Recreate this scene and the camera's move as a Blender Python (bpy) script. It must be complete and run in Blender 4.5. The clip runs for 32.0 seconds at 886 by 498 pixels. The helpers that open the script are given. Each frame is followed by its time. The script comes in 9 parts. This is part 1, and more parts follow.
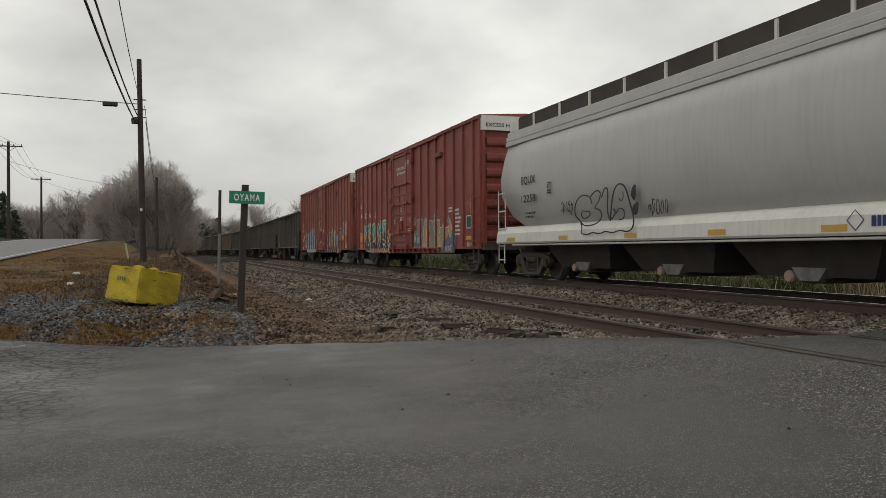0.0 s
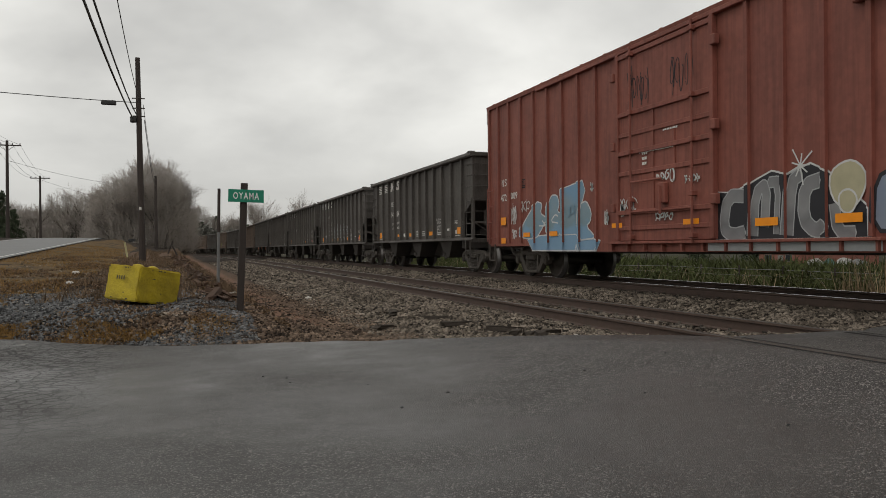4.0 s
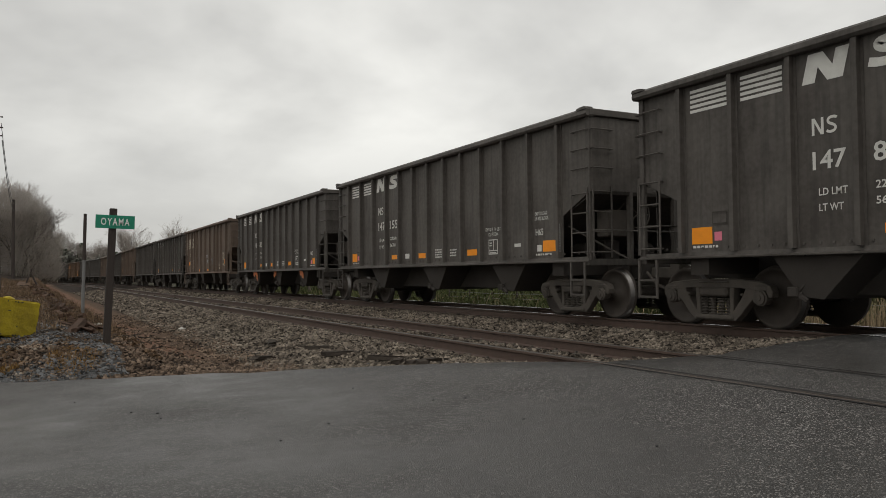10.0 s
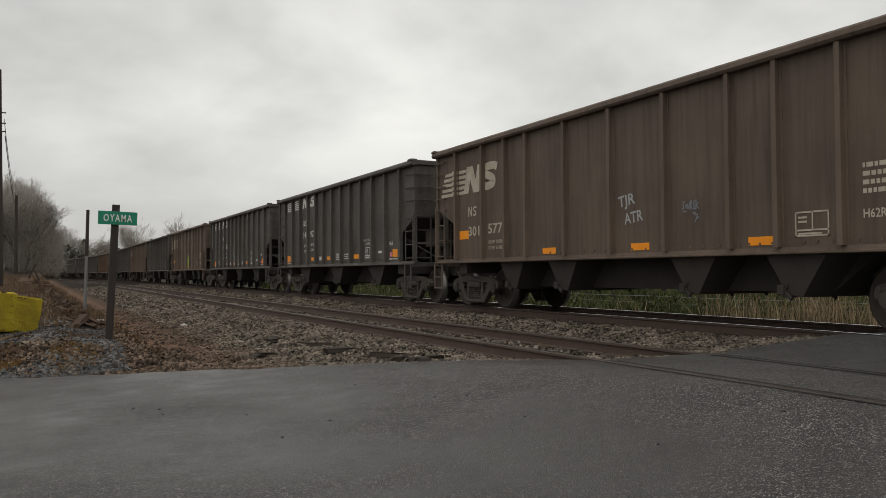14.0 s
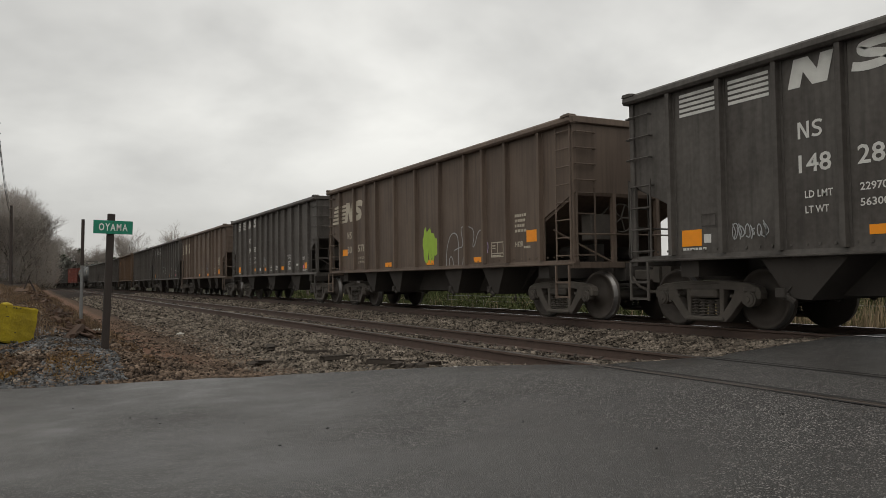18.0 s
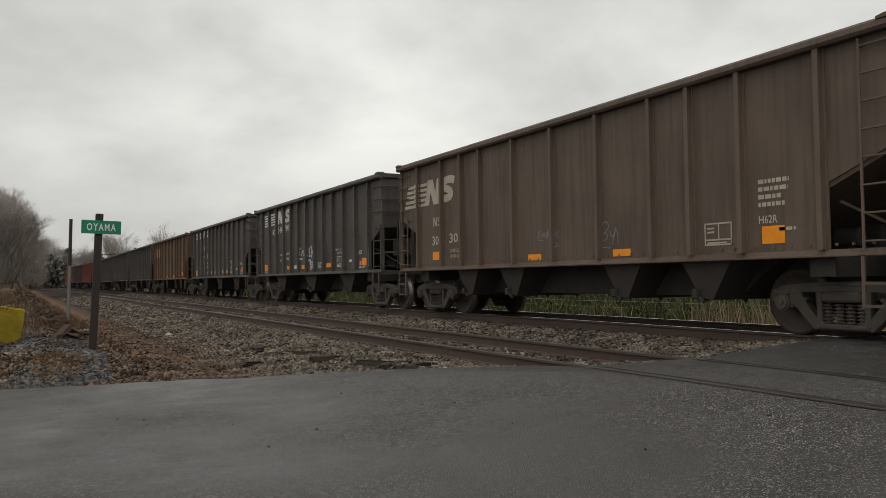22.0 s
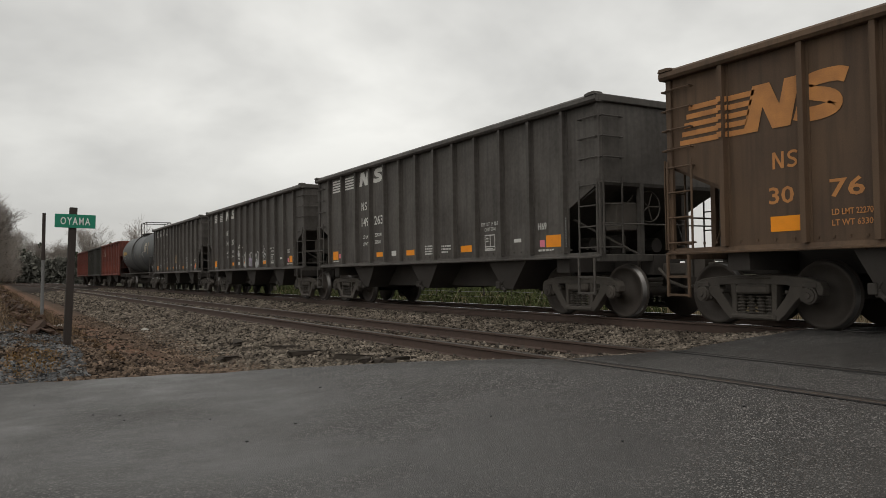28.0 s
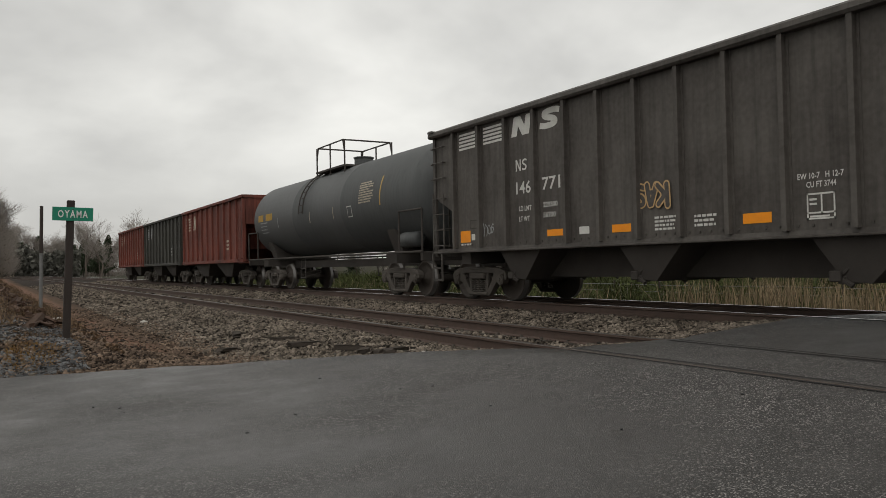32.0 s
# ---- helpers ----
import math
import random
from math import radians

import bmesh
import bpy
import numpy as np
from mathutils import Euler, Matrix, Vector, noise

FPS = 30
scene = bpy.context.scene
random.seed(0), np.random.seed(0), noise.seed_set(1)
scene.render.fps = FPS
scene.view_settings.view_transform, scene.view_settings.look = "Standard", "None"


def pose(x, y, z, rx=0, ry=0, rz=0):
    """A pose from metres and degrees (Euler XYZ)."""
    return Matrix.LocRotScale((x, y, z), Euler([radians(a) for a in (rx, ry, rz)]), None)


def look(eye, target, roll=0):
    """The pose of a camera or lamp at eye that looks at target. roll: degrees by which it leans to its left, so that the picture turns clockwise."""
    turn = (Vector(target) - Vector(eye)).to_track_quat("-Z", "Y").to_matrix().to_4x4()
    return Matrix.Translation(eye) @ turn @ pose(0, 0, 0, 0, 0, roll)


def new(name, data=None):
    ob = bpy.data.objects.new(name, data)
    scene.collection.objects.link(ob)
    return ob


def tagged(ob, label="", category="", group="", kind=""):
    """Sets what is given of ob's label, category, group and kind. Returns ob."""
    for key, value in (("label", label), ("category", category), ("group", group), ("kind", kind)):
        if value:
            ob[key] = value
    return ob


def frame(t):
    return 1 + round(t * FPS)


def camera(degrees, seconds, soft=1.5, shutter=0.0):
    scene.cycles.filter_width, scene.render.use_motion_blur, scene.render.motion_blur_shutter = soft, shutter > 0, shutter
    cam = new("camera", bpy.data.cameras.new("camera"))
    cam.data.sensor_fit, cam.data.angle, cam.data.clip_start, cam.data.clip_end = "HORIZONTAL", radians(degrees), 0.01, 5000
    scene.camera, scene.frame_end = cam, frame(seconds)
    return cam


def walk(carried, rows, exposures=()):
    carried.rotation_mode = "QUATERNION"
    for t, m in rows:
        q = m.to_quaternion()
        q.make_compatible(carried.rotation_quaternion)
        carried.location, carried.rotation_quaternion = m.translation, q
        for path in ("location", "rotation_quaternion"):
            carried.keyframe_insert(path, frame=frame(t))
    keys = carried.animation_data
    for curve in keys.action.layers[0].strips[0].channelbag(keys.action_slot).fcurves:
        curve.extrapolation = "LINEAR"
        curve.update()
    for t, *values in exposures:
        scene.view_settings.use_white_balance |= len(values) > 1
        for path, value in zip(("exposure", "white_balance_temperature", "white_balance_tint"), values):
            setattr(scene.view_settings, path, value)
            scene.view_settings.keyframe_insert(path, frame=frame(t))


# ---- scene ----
cam = camera(59.64, 32.0, soft=0.65)

# ---------------------------------------------------------------- the walk
# yaw, pitch, roll of the hand-held camera every half second; it stands at one spot
EYE = (0.0, 0.0, 0.813)
TURNS = [
    (0, -19.02, 0.07, 0.30), (0.5, -19.13, 0.25, 0.15), (1, -19.05, 0.46, 0.23), (1.5, -19.21, 0.46, 0.19), (2, -18.88, 0.28, 0.33),
    (2.5, -19.09, 0.11, 0.29), (3, -19.09, 0.01, 0.37), (3.5, -19.15, -0.07, 0.42), (4, -19.07, -0.09, 0.47), (4.5, -19.03, 0.06, 0.53),
    (6.5, -19.74, 1.44, 0.41), (7, -20.27, 2.09, 0.44), (7.5, -21.66, 2.35, 0.12), (8, -22.98, 2.55, 0.09), (8.5, -24.50, 2.52, 0.12),
    (9, -26.12, 2.43, 0.21), (9.5, -26.49, 2.25, 0.38), (10, -27.80, 1.98, 0.42), (10.5, -27.45, 1.89, 0.37), (11, -27.35, 1.78, 0.28),
    (11.5, -27.40, 1.94, 0.21), (12, -27.71, 2.04, 0.47), (12.5, -27.64, 1.85, 0.49), (13, -27.55, 1.85, 0.46), (13.5, -27.62, 1.85, 0.34),
    (14, -27.65, 1.78, 0.22), (14.5, -27.49, 2.05, 0.42), (16.5, -27.85, 2.04, 0.47), (17, -27.65, 2.13, 0.56), (17.5, -27.86, 2.16, 0.64),
    (18, -27.91, 2.23, 0.77), (18.5, -28.05, 2.11, 0.77), (19, -28.13, 2.18, 0.73), (19.5, -28.12, 2.37, 0.76), (20, -28.33, 2.40, 0.74),
    (20.5, -28.47, 2.35, 0.78), (21, -28.67, 2.39, 0.86), (21.5, -28.45, 2.39, 0.75), (22, -28.66, 2.30, 0.63), (22.5, -28.71, 2.29, 0.69),
    (23, -28.68, 2.24, 0.64), (23.5, -28.80, 2.22, 0.72), (24, -29.07, 2.28, 0.73), (24.5, -29.15, 2.23, 0.83), (25, -29.31, 2.28, 0.71),
    (25.5, -29.38, 2.29, 0.78), (26, -29.80, 2.29, 0.68), (26.5, -30.04, 2.04, 0.60), (28.5, -30.28, 1.68, 0.78), (29, -30.49, 1.44, 0.66),
    (29.5, -30.63, 1.40, 0.87), (30, -30.55, 1.21, 0.87), (30.5, -30.63, 1.15, 0.97), (31, -30.42, 1.31, 1.10), (31.5, -30.41, 1.25, 1.17),
    (32, -30.35, 1.10, 1.18),
]
walk(cam, [(t, pose(*EYE, 90 + p, r, y)) for t, y, p, r in TURNS], exposures=[(0.0, 0.0), (32.0, 0.0)])

# ---------------------------------------------------------------- world and sun
world = bpy.data.worlds.new("overcast_sky")
scene.world = world
world.use_nodes = True
wn, wl = world.node_tree.nodes, world.node_tree.links
wn.clear()
w_out = wn.new("ShaderNodeOutputWorld")
w_bg = wn.new("ShaderNodeBackground")
w_bg.inputs["Strength"].default_value = 1.28
sky = wn.new("ShaderNodeTexSky")
sky.sky_type = "NISHITA"
sky.sun_disc = False
sky.sun_elevation, sky.sun_rotation = radians(48), radians(60)
sky_dim = wn.new("ShaderNodeVectorMath")
sky_dim.operation = "SCALE"
sky_dim.inputs["Scale"].default_value = 0.06
w_co = wn.new("ShaderNodeTexCoord")
# clouds lie on a flat layer: the direction divided by its height, plus a little
w_sep = wn.new("ShaderNodeSeparateXYZ")
w_add = wn.new("ShaderNodeMath")
w_add.operation, w_add.inputs[1].default_value = "ADD", 0.42
w_max = wn.new("ShaderNodeMath")
w_max.operation, w_max.inputs[1].default_value = "MAXIMUM", 0.10
w_div = wn.new("ShaderNodeVectorMath")
w_div.operation = "DIVIDE"
w_com = wn.new("ShaderNodeCombineXYZ")
w_noise = wn.new("ShaderNodeTexNoise")
w_noise.inputs["Scale"].default_value = 1.9
w_noise.inputs["Detail"].default_value = 5.0
w_noise.inputs["Roughness"].default_value = 0.50
w_noise.inputs["Distortion"].default_value = 0.1
w_ramp = wn.new("ShaderNodeValToRGB")
w_ramp.color_ramp.elements[0].position, w_ramp.color_ramp.elements[0].color = 0.34, (0.462, 0.455, 0.432, 1)
w_ramp.color_ramp.elements[1].position, w_ramp.color_ramp.elements[1].color = 0.67, (0.765, 0.755, 0.712, 1)
w_low = wn.new("ShaderNodeMapRange")
w_low.inputs["From Min"].default_value, w_low.inputs["From Max"].default_value = -0.02, 0.19
w_hor = wn.new("ShaderNodeMix")
w_hor.data_type = "RGBA"
w_hor.inputs["A"].default_value = (0.41, 0.405, 0.392, 1)
w_mix = wn.new("ShaderNodeMix")
w_mix.data_type = "RGBA"
w_mix.inputs["Factor"].default_value = 0.93
wl.new(w_co.outputs["Generated"], w_sep.inputs[0])
wl.new(w_sep.outputs["Z"], w_add.inputs[0])
wl.new(w_add.outputs[0], w_max.inputs[0])
for axis in ("X", "Y", "Z"):
    wl.new(w_max.outputs[0], w_com.inputs[axis])
wl.new(w_co.outputs["Generated"], w_div.inputs[0])
wl.new(w_com.outputs[0], w_div.inputs[1])
wl.new(w_div.outputs[0], w_noise.inputs["Vector"])
wl.new(w_noise.outputs["Fac"], w_ramp.inputs["Fac"])
wl.new(w_sep.outputs["Z"], w_low.inputs["Value"])
wl.new(w_low.outputs[0], w_hor.inputs["Factor"])
wl.new(w_ramp.outputs["Color"], w_hor.inputs["B"])
wl.new(sky.outputs["Color"], sky_dim.inputs[0])
wl.new(sky_dim.outputs[0], w_mix.inputs["A"])
wl.new(w_hor.outputs["Result"], w_mix.inputs["B"])
wl.new(w_mix.outputs["Result"], w_bg.inputs["Color"])
wl.new(w_bg.outputs[0], w_out.inputs["Surface"])

sun = new("sun", bpy.data.lights.new("sun", "SUN"))
sun.data.energy, sun.data.angle, sun.data.color = 0.7, radians(35), (1.0, 0.97, 0.93)
sun.matrix_basis = look((0, 0, 60), (25, 30, 0))

# ---------------------------------------------------------------- materials


def shade(name, base, rough=0.7, metal=0.0, dark=None, scale=6.0, amount=0.5, fine=60.0, bump=0.0, bump_scale=40.0,
          island=0.0, objects=0.0, streak=0.0, spec=0.5, coat=0.0, rough_vary=0.0, stretch=(1, 1, 1)):
    """A surface whose colour wanders between base and dark at two scales, with relief."""
    m = bpy.data.materials.new(name)
    m.use_nodes = True
    n, l = m.node_tree.nodes, m.node_tree.links
    b = n["Principled BSDF"]
    dark = dark or tuple(c * 0.6 for c in base)
    co = n.new("ShaderNodeTexCoord")
    mp = n.new("ShaderNodeMapping")
    mp.inputs["Scale"].default_value = stretch
    l.new(co.outputs["Object"], mp.inputs["Vector"])
    a = n.new("ShaderNodeTexNoise")
    a.inputs["Scale"].default_value, a.inputs["Detail"].default_value = scale, 5.0
    f = n.new("ShaderNodeTexNoise")
    f.inputs["Scale"].default_value, f.inputs["Detail"].default_value = fine, 3.0
    l.new(mp.outputs[0], a.inputs["Vector"])
    l.new(mp.outputs[0], f.inputs["Vector"])
    both = n.new("ShaderNodeMath")
    both.operation = "MULTIPLY_ADD"
    both.inputs[1].default_value = 0.45
    l.new(f.outputs["Fac"], both.inputs[0])
    l.new(a.outputs["Fac"], both.inputs[2])
    ramp = n.new("ShaderNodeMapRange")
    ramp.inputs["From Min"].default_value, ramp.inputs["From Max"].default_value = 0.55, 0.95
    ramp.inputs["To Max"].default_value = amount
    l.new(both.outputs[0], ramp.inputs["Value"])
    mix = n.new("ShaderNodeMix")
    mix.data_type = "RGBA"
    mix.inputs["A"].default_value, mix.inputs["B"].default_value = (*base, 1), (*dark, 1)
    l.new(ramp.outputs[0], mix.inputs["Factor"])
    colour = mix.outputs["Result"]
    if streak:
        sm = n.new("ShaderNodeMapping")
        sm.inputs["Scale"].default_value = (9, 9, 0.5)
        st = n.new("ShaderNodeTexNoise")
        st.inputs["Scale"].default_value, st.inputs["Detail"].default_value = 1.3, 6.0
        l.new(co.outputs["Object"], sm.inputs["Vector"])
        l.new(sm.outputs[0], st.inputs["Vector"])
        sr = n.new("ShaderNodeMapRange")
        sr.inputs["From Min"].default_value, sr.inputs["From Max"].default_value = 0.45, 0.75
        sr.inputs["To Min"].default_value, sr.inputs["To Max"].default_value = 1.0, 1.0 - streak
        l.new(st.outputs["Fac"], sr.inputs["Value"])
        sc = n.new("ShaderNodeVectorMath")
        sc.operation = "SCALE"
        l.new(colour, sc.inputs[0])
        l.new(sr.outputs[0], sc.inputs["Scale"])
        colour = sc.outputs[0]
    if island or objects:
        src = n.new("ShaderNodeNewGeometry") if island else n.new("ShaderNodeObjectInfo")
        rr = n.new("ShaderNodeMapRange")
        k = island or objects
        rr.inputs["To Min"].default_value, rr.inputs["To Max"].default_value = 1.0 - k, 1.0 + k
        l.new(src.outputs["Random Per Island" if island else "Random"], rr.inputs["Value"])
        sc = n.new("ShaderNodeVectorMath")
        sc.operation = "SCALE"
        l.new(colour, sc.inputs[0])
        l.new(rr.outputs[0], sc.inputs["Scale"])
        colour = sc.outputs[0]
    l.new(colour, b.inputs["Base Color"])
    b.inputs["Metallic"].default_value = metal
    b.inputs["Roughness"].default_value = rough
    b.inputs["Specular IOR Level"].default_value = spec
    b.inputs["Coat Weight"].default_value = coat
    if rough_vary:
        rv = n.new("ShaderNodeMapRange")
        rv.inputs["From Min"].default_value, rv.inputs["From Max"].default_value = 0.35, 0.65
        rv.inputs["To Min"].default_value, rv.inputs["To Max"].default_value = rough - rough_vary, rough + rough_vary
        l.new(a.outputs["Fac"], rv.inputs["Value"])
        l.new(rv.outputs[0], b.inputs["Roughness"])
    if bump:
        bn = n.new("ShaderNodeTexNoise")
        bn.inputs["Scale"].default_value, bn.inputs["Detail"].default_value = bump_scale, 4.0
        l.new(mp.outputs[0], bn.inputs["Vector"])
        bp = n.new("ShaderNodeBump")
        bp.inputs["Strength"].default_value, bp.inputs["Distance"].default_value = bump, 0.02
        l.new(bn.outputs["Fac"], bp.inputs["Height"])
        l.new(bp.outputs[0], b.inputs["Normal"])
    return m


BLACK = shade("black_hopper_paint", (0.102, 0.092, 0.082), 0.60, dark=(0.044, 0.037, 0.032), scale=1.0, fine=14, amount=0.8, streak=0.34, objects=0.10, bump=0.15, bump_scale=3, spec=0.28)
BROWN = shade("brown_black_hopper_paint", (0.148, 0.109, 0.083), 0.66, dark=(0.058, 0.042, 0.034), scale=1.0, streak=0.3, objects=0.12, bump=0.15, bump_scale=3, spec=0.28)
RUSTY = shade("rusty_hopper_paint", (0.118, 0.070, 0.038), 0.75, dark=(0.065, 0.040, 0.026), scale=0.9, amount=0.8, streak=0.35, bump=0.2, bump_scale=4)
RED = shade("boxcar_red_paint", (0.252, 0.061, 0.047), 0.62, dark=(0.145, 0.036, 0.030), scale=0.7, fine=9, amount=0.8, streak=0.26, spec=0.4, bump=0.12, bump_scale=3)
FADED = shade("faded_boxcar_red_paint", (0.270, 0.088, 0.062), 0.66, dark=(0.165, 0.052, 0.038), scale=0.7, fine=9, amount=0.9, streak=0.30, spec=0.4, bump=0.12, bump_scale=3)
OXIDE = shade("faded_oxide_red_paint", (0.215, 0.062, 0.043), 0.7, dark=(0.075, 0.028, 0.022), scale=0.9, amount=0.9, streak=0.6, spec=0.3)
GREY = shade("light_grey_car_paint", (0.45, 0.45, 0.43), 0.55, dark=(0.35, 0.35, 0.325), scale=0.6, streak=0.08)
PALE = shade("pale_sill_paint", (0.60, 0.59, 0.55), 0.55, dark=(0.5, 0.48, 0.43), scale=2.0, streak=0.12)
TANK = shade("dull_black_tank_paint", (0.080, 0.084, 0.084), 0.6, dark=(0.052, 0.054, 0.054), scale=0.7, streak=0.2)
IRON = shade("grimy_cast_iron", (0.090, 0.077, 0.065), 0.85, dark=(0.040, 0.034, 0.029), scale=5, objects=0.2, bump=0.3, bump_scale=30)
STEEL = shade("worn_wheel_steel", (0.074, 0.062, 0.053), 0.70, metal=0.1, dark=(0.034, 0.028, 0.024), scale=4, spec=0.3)
BRIGHT = shade("bright_running_steel", (0.62, 0.62, 0.62), 0.22, metal=1.0, dark=(0.42, 0.41, 0.4), scale=3)
TREAD = shade("polished_wheel_tread", (0.16, 0.152, 0.145), 0.38, metal=0.8, dark=(0.09, 0.084, 0.08), scale=3)
# underframe soot; on the hopper bays this darker colour also stands for shade
SOOT_SHADE = shade("sooty_shaded_underframe", (0.066, 0.058, 0.052), 0.85, dark=(0.032, 0.028, 0.025), scale=2, spec=0.25)
WHITE = shade("white_lettering_paint", (0.66, 0.65, 0.61), 0.7, dark=(0.42, 0.41, 0.38), scale=5, fine=90, amount=0.6)
CREAM = shade("cream_lettering_paint", (0.50, 0.45, 0.36), 0.75, dark=(0.30, 0.25, 0.18), scale=4, amount=0.7)
ORANGE_LOGO = shade("orange_stained_lettering", (0.55, 0.24, 0.07), 0.75, dark=(0.3, 0.13, 0.05), scale=4, amount=0.7)
AMBER = shade("amber_reflective_tape", (0.93, 0.32, 0.010), 0.45, dark=(0.74, 0.24, 0.012), scale=6, amount=0.5, spec=0.3)
PINK = shade("pink_tag", (0.75, 0.20, 0.28), 0.6, dark=(0.6, 0.16, 0.2))
SPRAY = shade("orange_spray_paint", (0.62, 0.19, 0.06), 0.7, dark=(0.45, 0.13, 0.05), scale=4)
YELLOW_TAPE = shade("dull_yellow_tape", (0.50, 0.31, 0.05), 0.5, dark=(0.4, 0.24, 0.04))
DARK_INK = shade("black_lettering_paint", (0.02, 0.02, 0.022), 0.6)
BLUE_INK = shade("blue_lettering_paint", (0.02, 0.03, 0.12), 0.6)


def spray(name, c):
    return shade(name, c, 0.7, dark=tuple(x * 0.75 for x in c), scale=5, amount=0.6)


G_WHITE, G_SILVER = spray("white_spray", (0.62, 0.62, 0.60)), spray("silver_spray", (0.38, 0.39, 0.39))
G_GREEN, G_LIME = spray("green_spray", (0.05, 0.28, 0.17)), spray("lime_spray", (0.33, 0.50, 0.05))
G_BLUE, G_TAN = spray("pale_blue_spray", (0.20, 0.33, 0.42)), spray("tan_spray", (0.55, 0.36, 0.17))
G_ORANGE, G_PINK = spray("peach_spray", (0.62, 0.26, 0.12)), spray("salmon_spray", (0.50, 0.20, 0.11))
G_BLACK, G_LILAC = spray("black_spray", (0.02, 0.02, 0.025)), spray("lilac_spray", (0.42, 0.33, 0.5))
G_OLIVE, G_TEAL, G_BRONZE, G_GREY = spray("olive_spray", (0.13, 0.14, 0.03)), spray("teal_spray", (0.10, 0.20, 0.18)), spray("bronze_spray", (0.20, 0.12, 0.05)), spray("grey_spray", (0.2, 0.21, 0.24))
G_NAVY, G_GOLD = spray("navy_spray", (0.05, 0.06, 0.16)), spray("gold_spray", (0.42, 0.29, 0.10))

# ---------------------------------------------------------------- mesh helpers


def part(name, bm, material, parent=None, label="", m=None, smooth=False):
    """One mesh object from a bmesh, under a thing or a part."""
    me = bpy.data.meshes.new(name)
    bm.normal_update()
    bm.to_mesh(me)
    bm.free()
    for mat in material if isinstance(material, (list, tuple)) else [material]:
        me.materials.append(mat)
    if smooth:
        me.shade_smooth()
    return place(name, me, parent, label, m)


def place(name, me, parent=None, label="", m=None):
    """One more object on a mesh that is there already."""
    ob = new(name, me)
    ob.parent = parent
    if m is not None:
        ob.matrix_basis = m
    return tagged(ob, label)


def box(bm, x0, x1, y0, y1, z0, z1, bevel=0.0):
    m = Matrix.LocRotScale(((x0 + x1) / 2, (y0 + y1) / 2, (z0 + z1) / 2), None, (abs(x1 - x0), abs(y1 - y0), abs(z1 - z0)))
    made = bmesh.ops.create_cube(bm, size=1, matrix=m)["verts"]
    if bevel:
        edges = list({e for v in made for e in v.link_edges})
        bmesh.ops.bevel(bm, geom=edges, offset=bevel, segments=1, affect="EDGES")
    return bm


def prism(bm, axis, lo, hi, outline):
    """An outline in the two other axes (in order x, y, z), drawn out along one axis from lo to hi."""
    rings = []
    for h in (lo, hi):
        ring = []
        for a, b in outline:
            p = {"x": (h, a, b), "y": (a, h, b), "z": (a, b, h)}[axis]
            ring.append(bm.verts.new(p))
        rings.append(ring)
    k = len(outline)
    bm.faces.new(rings[0])
    bm.faces.new(rings[1][::-1])
    for i in range(k):
        bm.faces.new((rings[0][i], rings[1][i], rings[1][(i + 1) % k], rings[0][(i + 1) % k]))
    return bm


def rod(bm, a, b, r, sides=6, r2=None):
    """A round bar from a to b."""
    a, b = Vector(a), Vector(b)
    d = b - a
    m = Matrix.Translation((a + b) / 2) @ d.to_track_quat("Z", "Y").to_matrix().to_4x4()
    bmesh.ops.create_cone(bm, cap_ends=True, segments=sides, radius1=r, radius2=r if r2 is None else r2, depth=d.length, matrix=m)
    return bm


def bars(bm, points, r, sides=6):
    for a, b in zip(points, points[1:]):
        rod(bm, a, b, r, sides)
    return bm


def lathe(bm, outline, sides=24, axis="x"):
    """Outline of (along, radius) turned about the axis."""
    rings = []
    for h, r in outline:
        ring = []
        for i in range(sides):
            a = 2 * math.pi * i / sides
            c, s = r * math.cos(a), r * math.sin(a)
            ring.append(bm.verts.new({"x": (h, c, s), "y": (c, h, s), "z": (c, s, h)}[axis]))
        rings.append(ring)
    for p, q in zip(rings, rings[1:]):
        for i in range(sides):
            bm.faces.new((p[i], p[(i + 1) % sides], q[(i + 1) % sides], q[i]))
    bm.faces.new(rings[0][::-1])
    bm.faces.new(rings[-1])
    bmesh.ops.recalc_face_normals(bm, faces=bm.faces)
    return bm


B = bmesh.new
LETTERS = {}


def letters(text, height, spacing=1.0):
    """A flat mesh of the built-in font, in the x-y plane, lower left corner at the origin; its height and width."""
    key = (text, spacing)
    if key not in LETTERS:
        cu = bpy.data.curves.new("lettering", "FONT")
        cu.body, cu.size, cu.space_character, cu.resolution_u = text, 1.0, spacing, 2
        cu.offset = 0.016
        ob = bpy.data.objects.new("lettering", cu)
        scene.collection.objects.link(ob)
        dg = bpy.context.evaluated_depsgraph_get()
        me = bpy.data.meshes.new_from_object(ob.evaluated_get(dg))
        bpy.data.objects.remove(ob)
        bpy.data.curves.remove(cu)
        LETTERS[key] = me
    me = LETTERS[key]
    xs = [v.co.x for v in me.vertices]
    ys = [v.co.y for v in me.vertices]
    bm = B()
    bm.from_mesh(me)
    k = height / 0.72
    bmesh.ops.transform(bm, matrix=Matrix.Diagonal((k, k, 1, 1)) @ Matrix.Translation((-min(xs), -min(ys), 0)), verts=bm.verts)
    return bm, (max(xs) - min(xs)) * k
# ---------------------------------------------------------------- the train
TRACK_X = 10.35            # centre line of the main track, which runs along +y; z = 0 is the rail head
NEAR_X, NEAR_Z = 6.40, -0.17  # centre line and rail head of the track on the near side
BEND_AT, BEND_R, BEND_MAX = 110.0, 560.0, 0.14


def rolled(t):
    """Metres that the train has rolled after t seconds."""
    return 9.25 * t - 0.009 * t * t + 0.024 * max(0.0, t - 24.0) ** 2


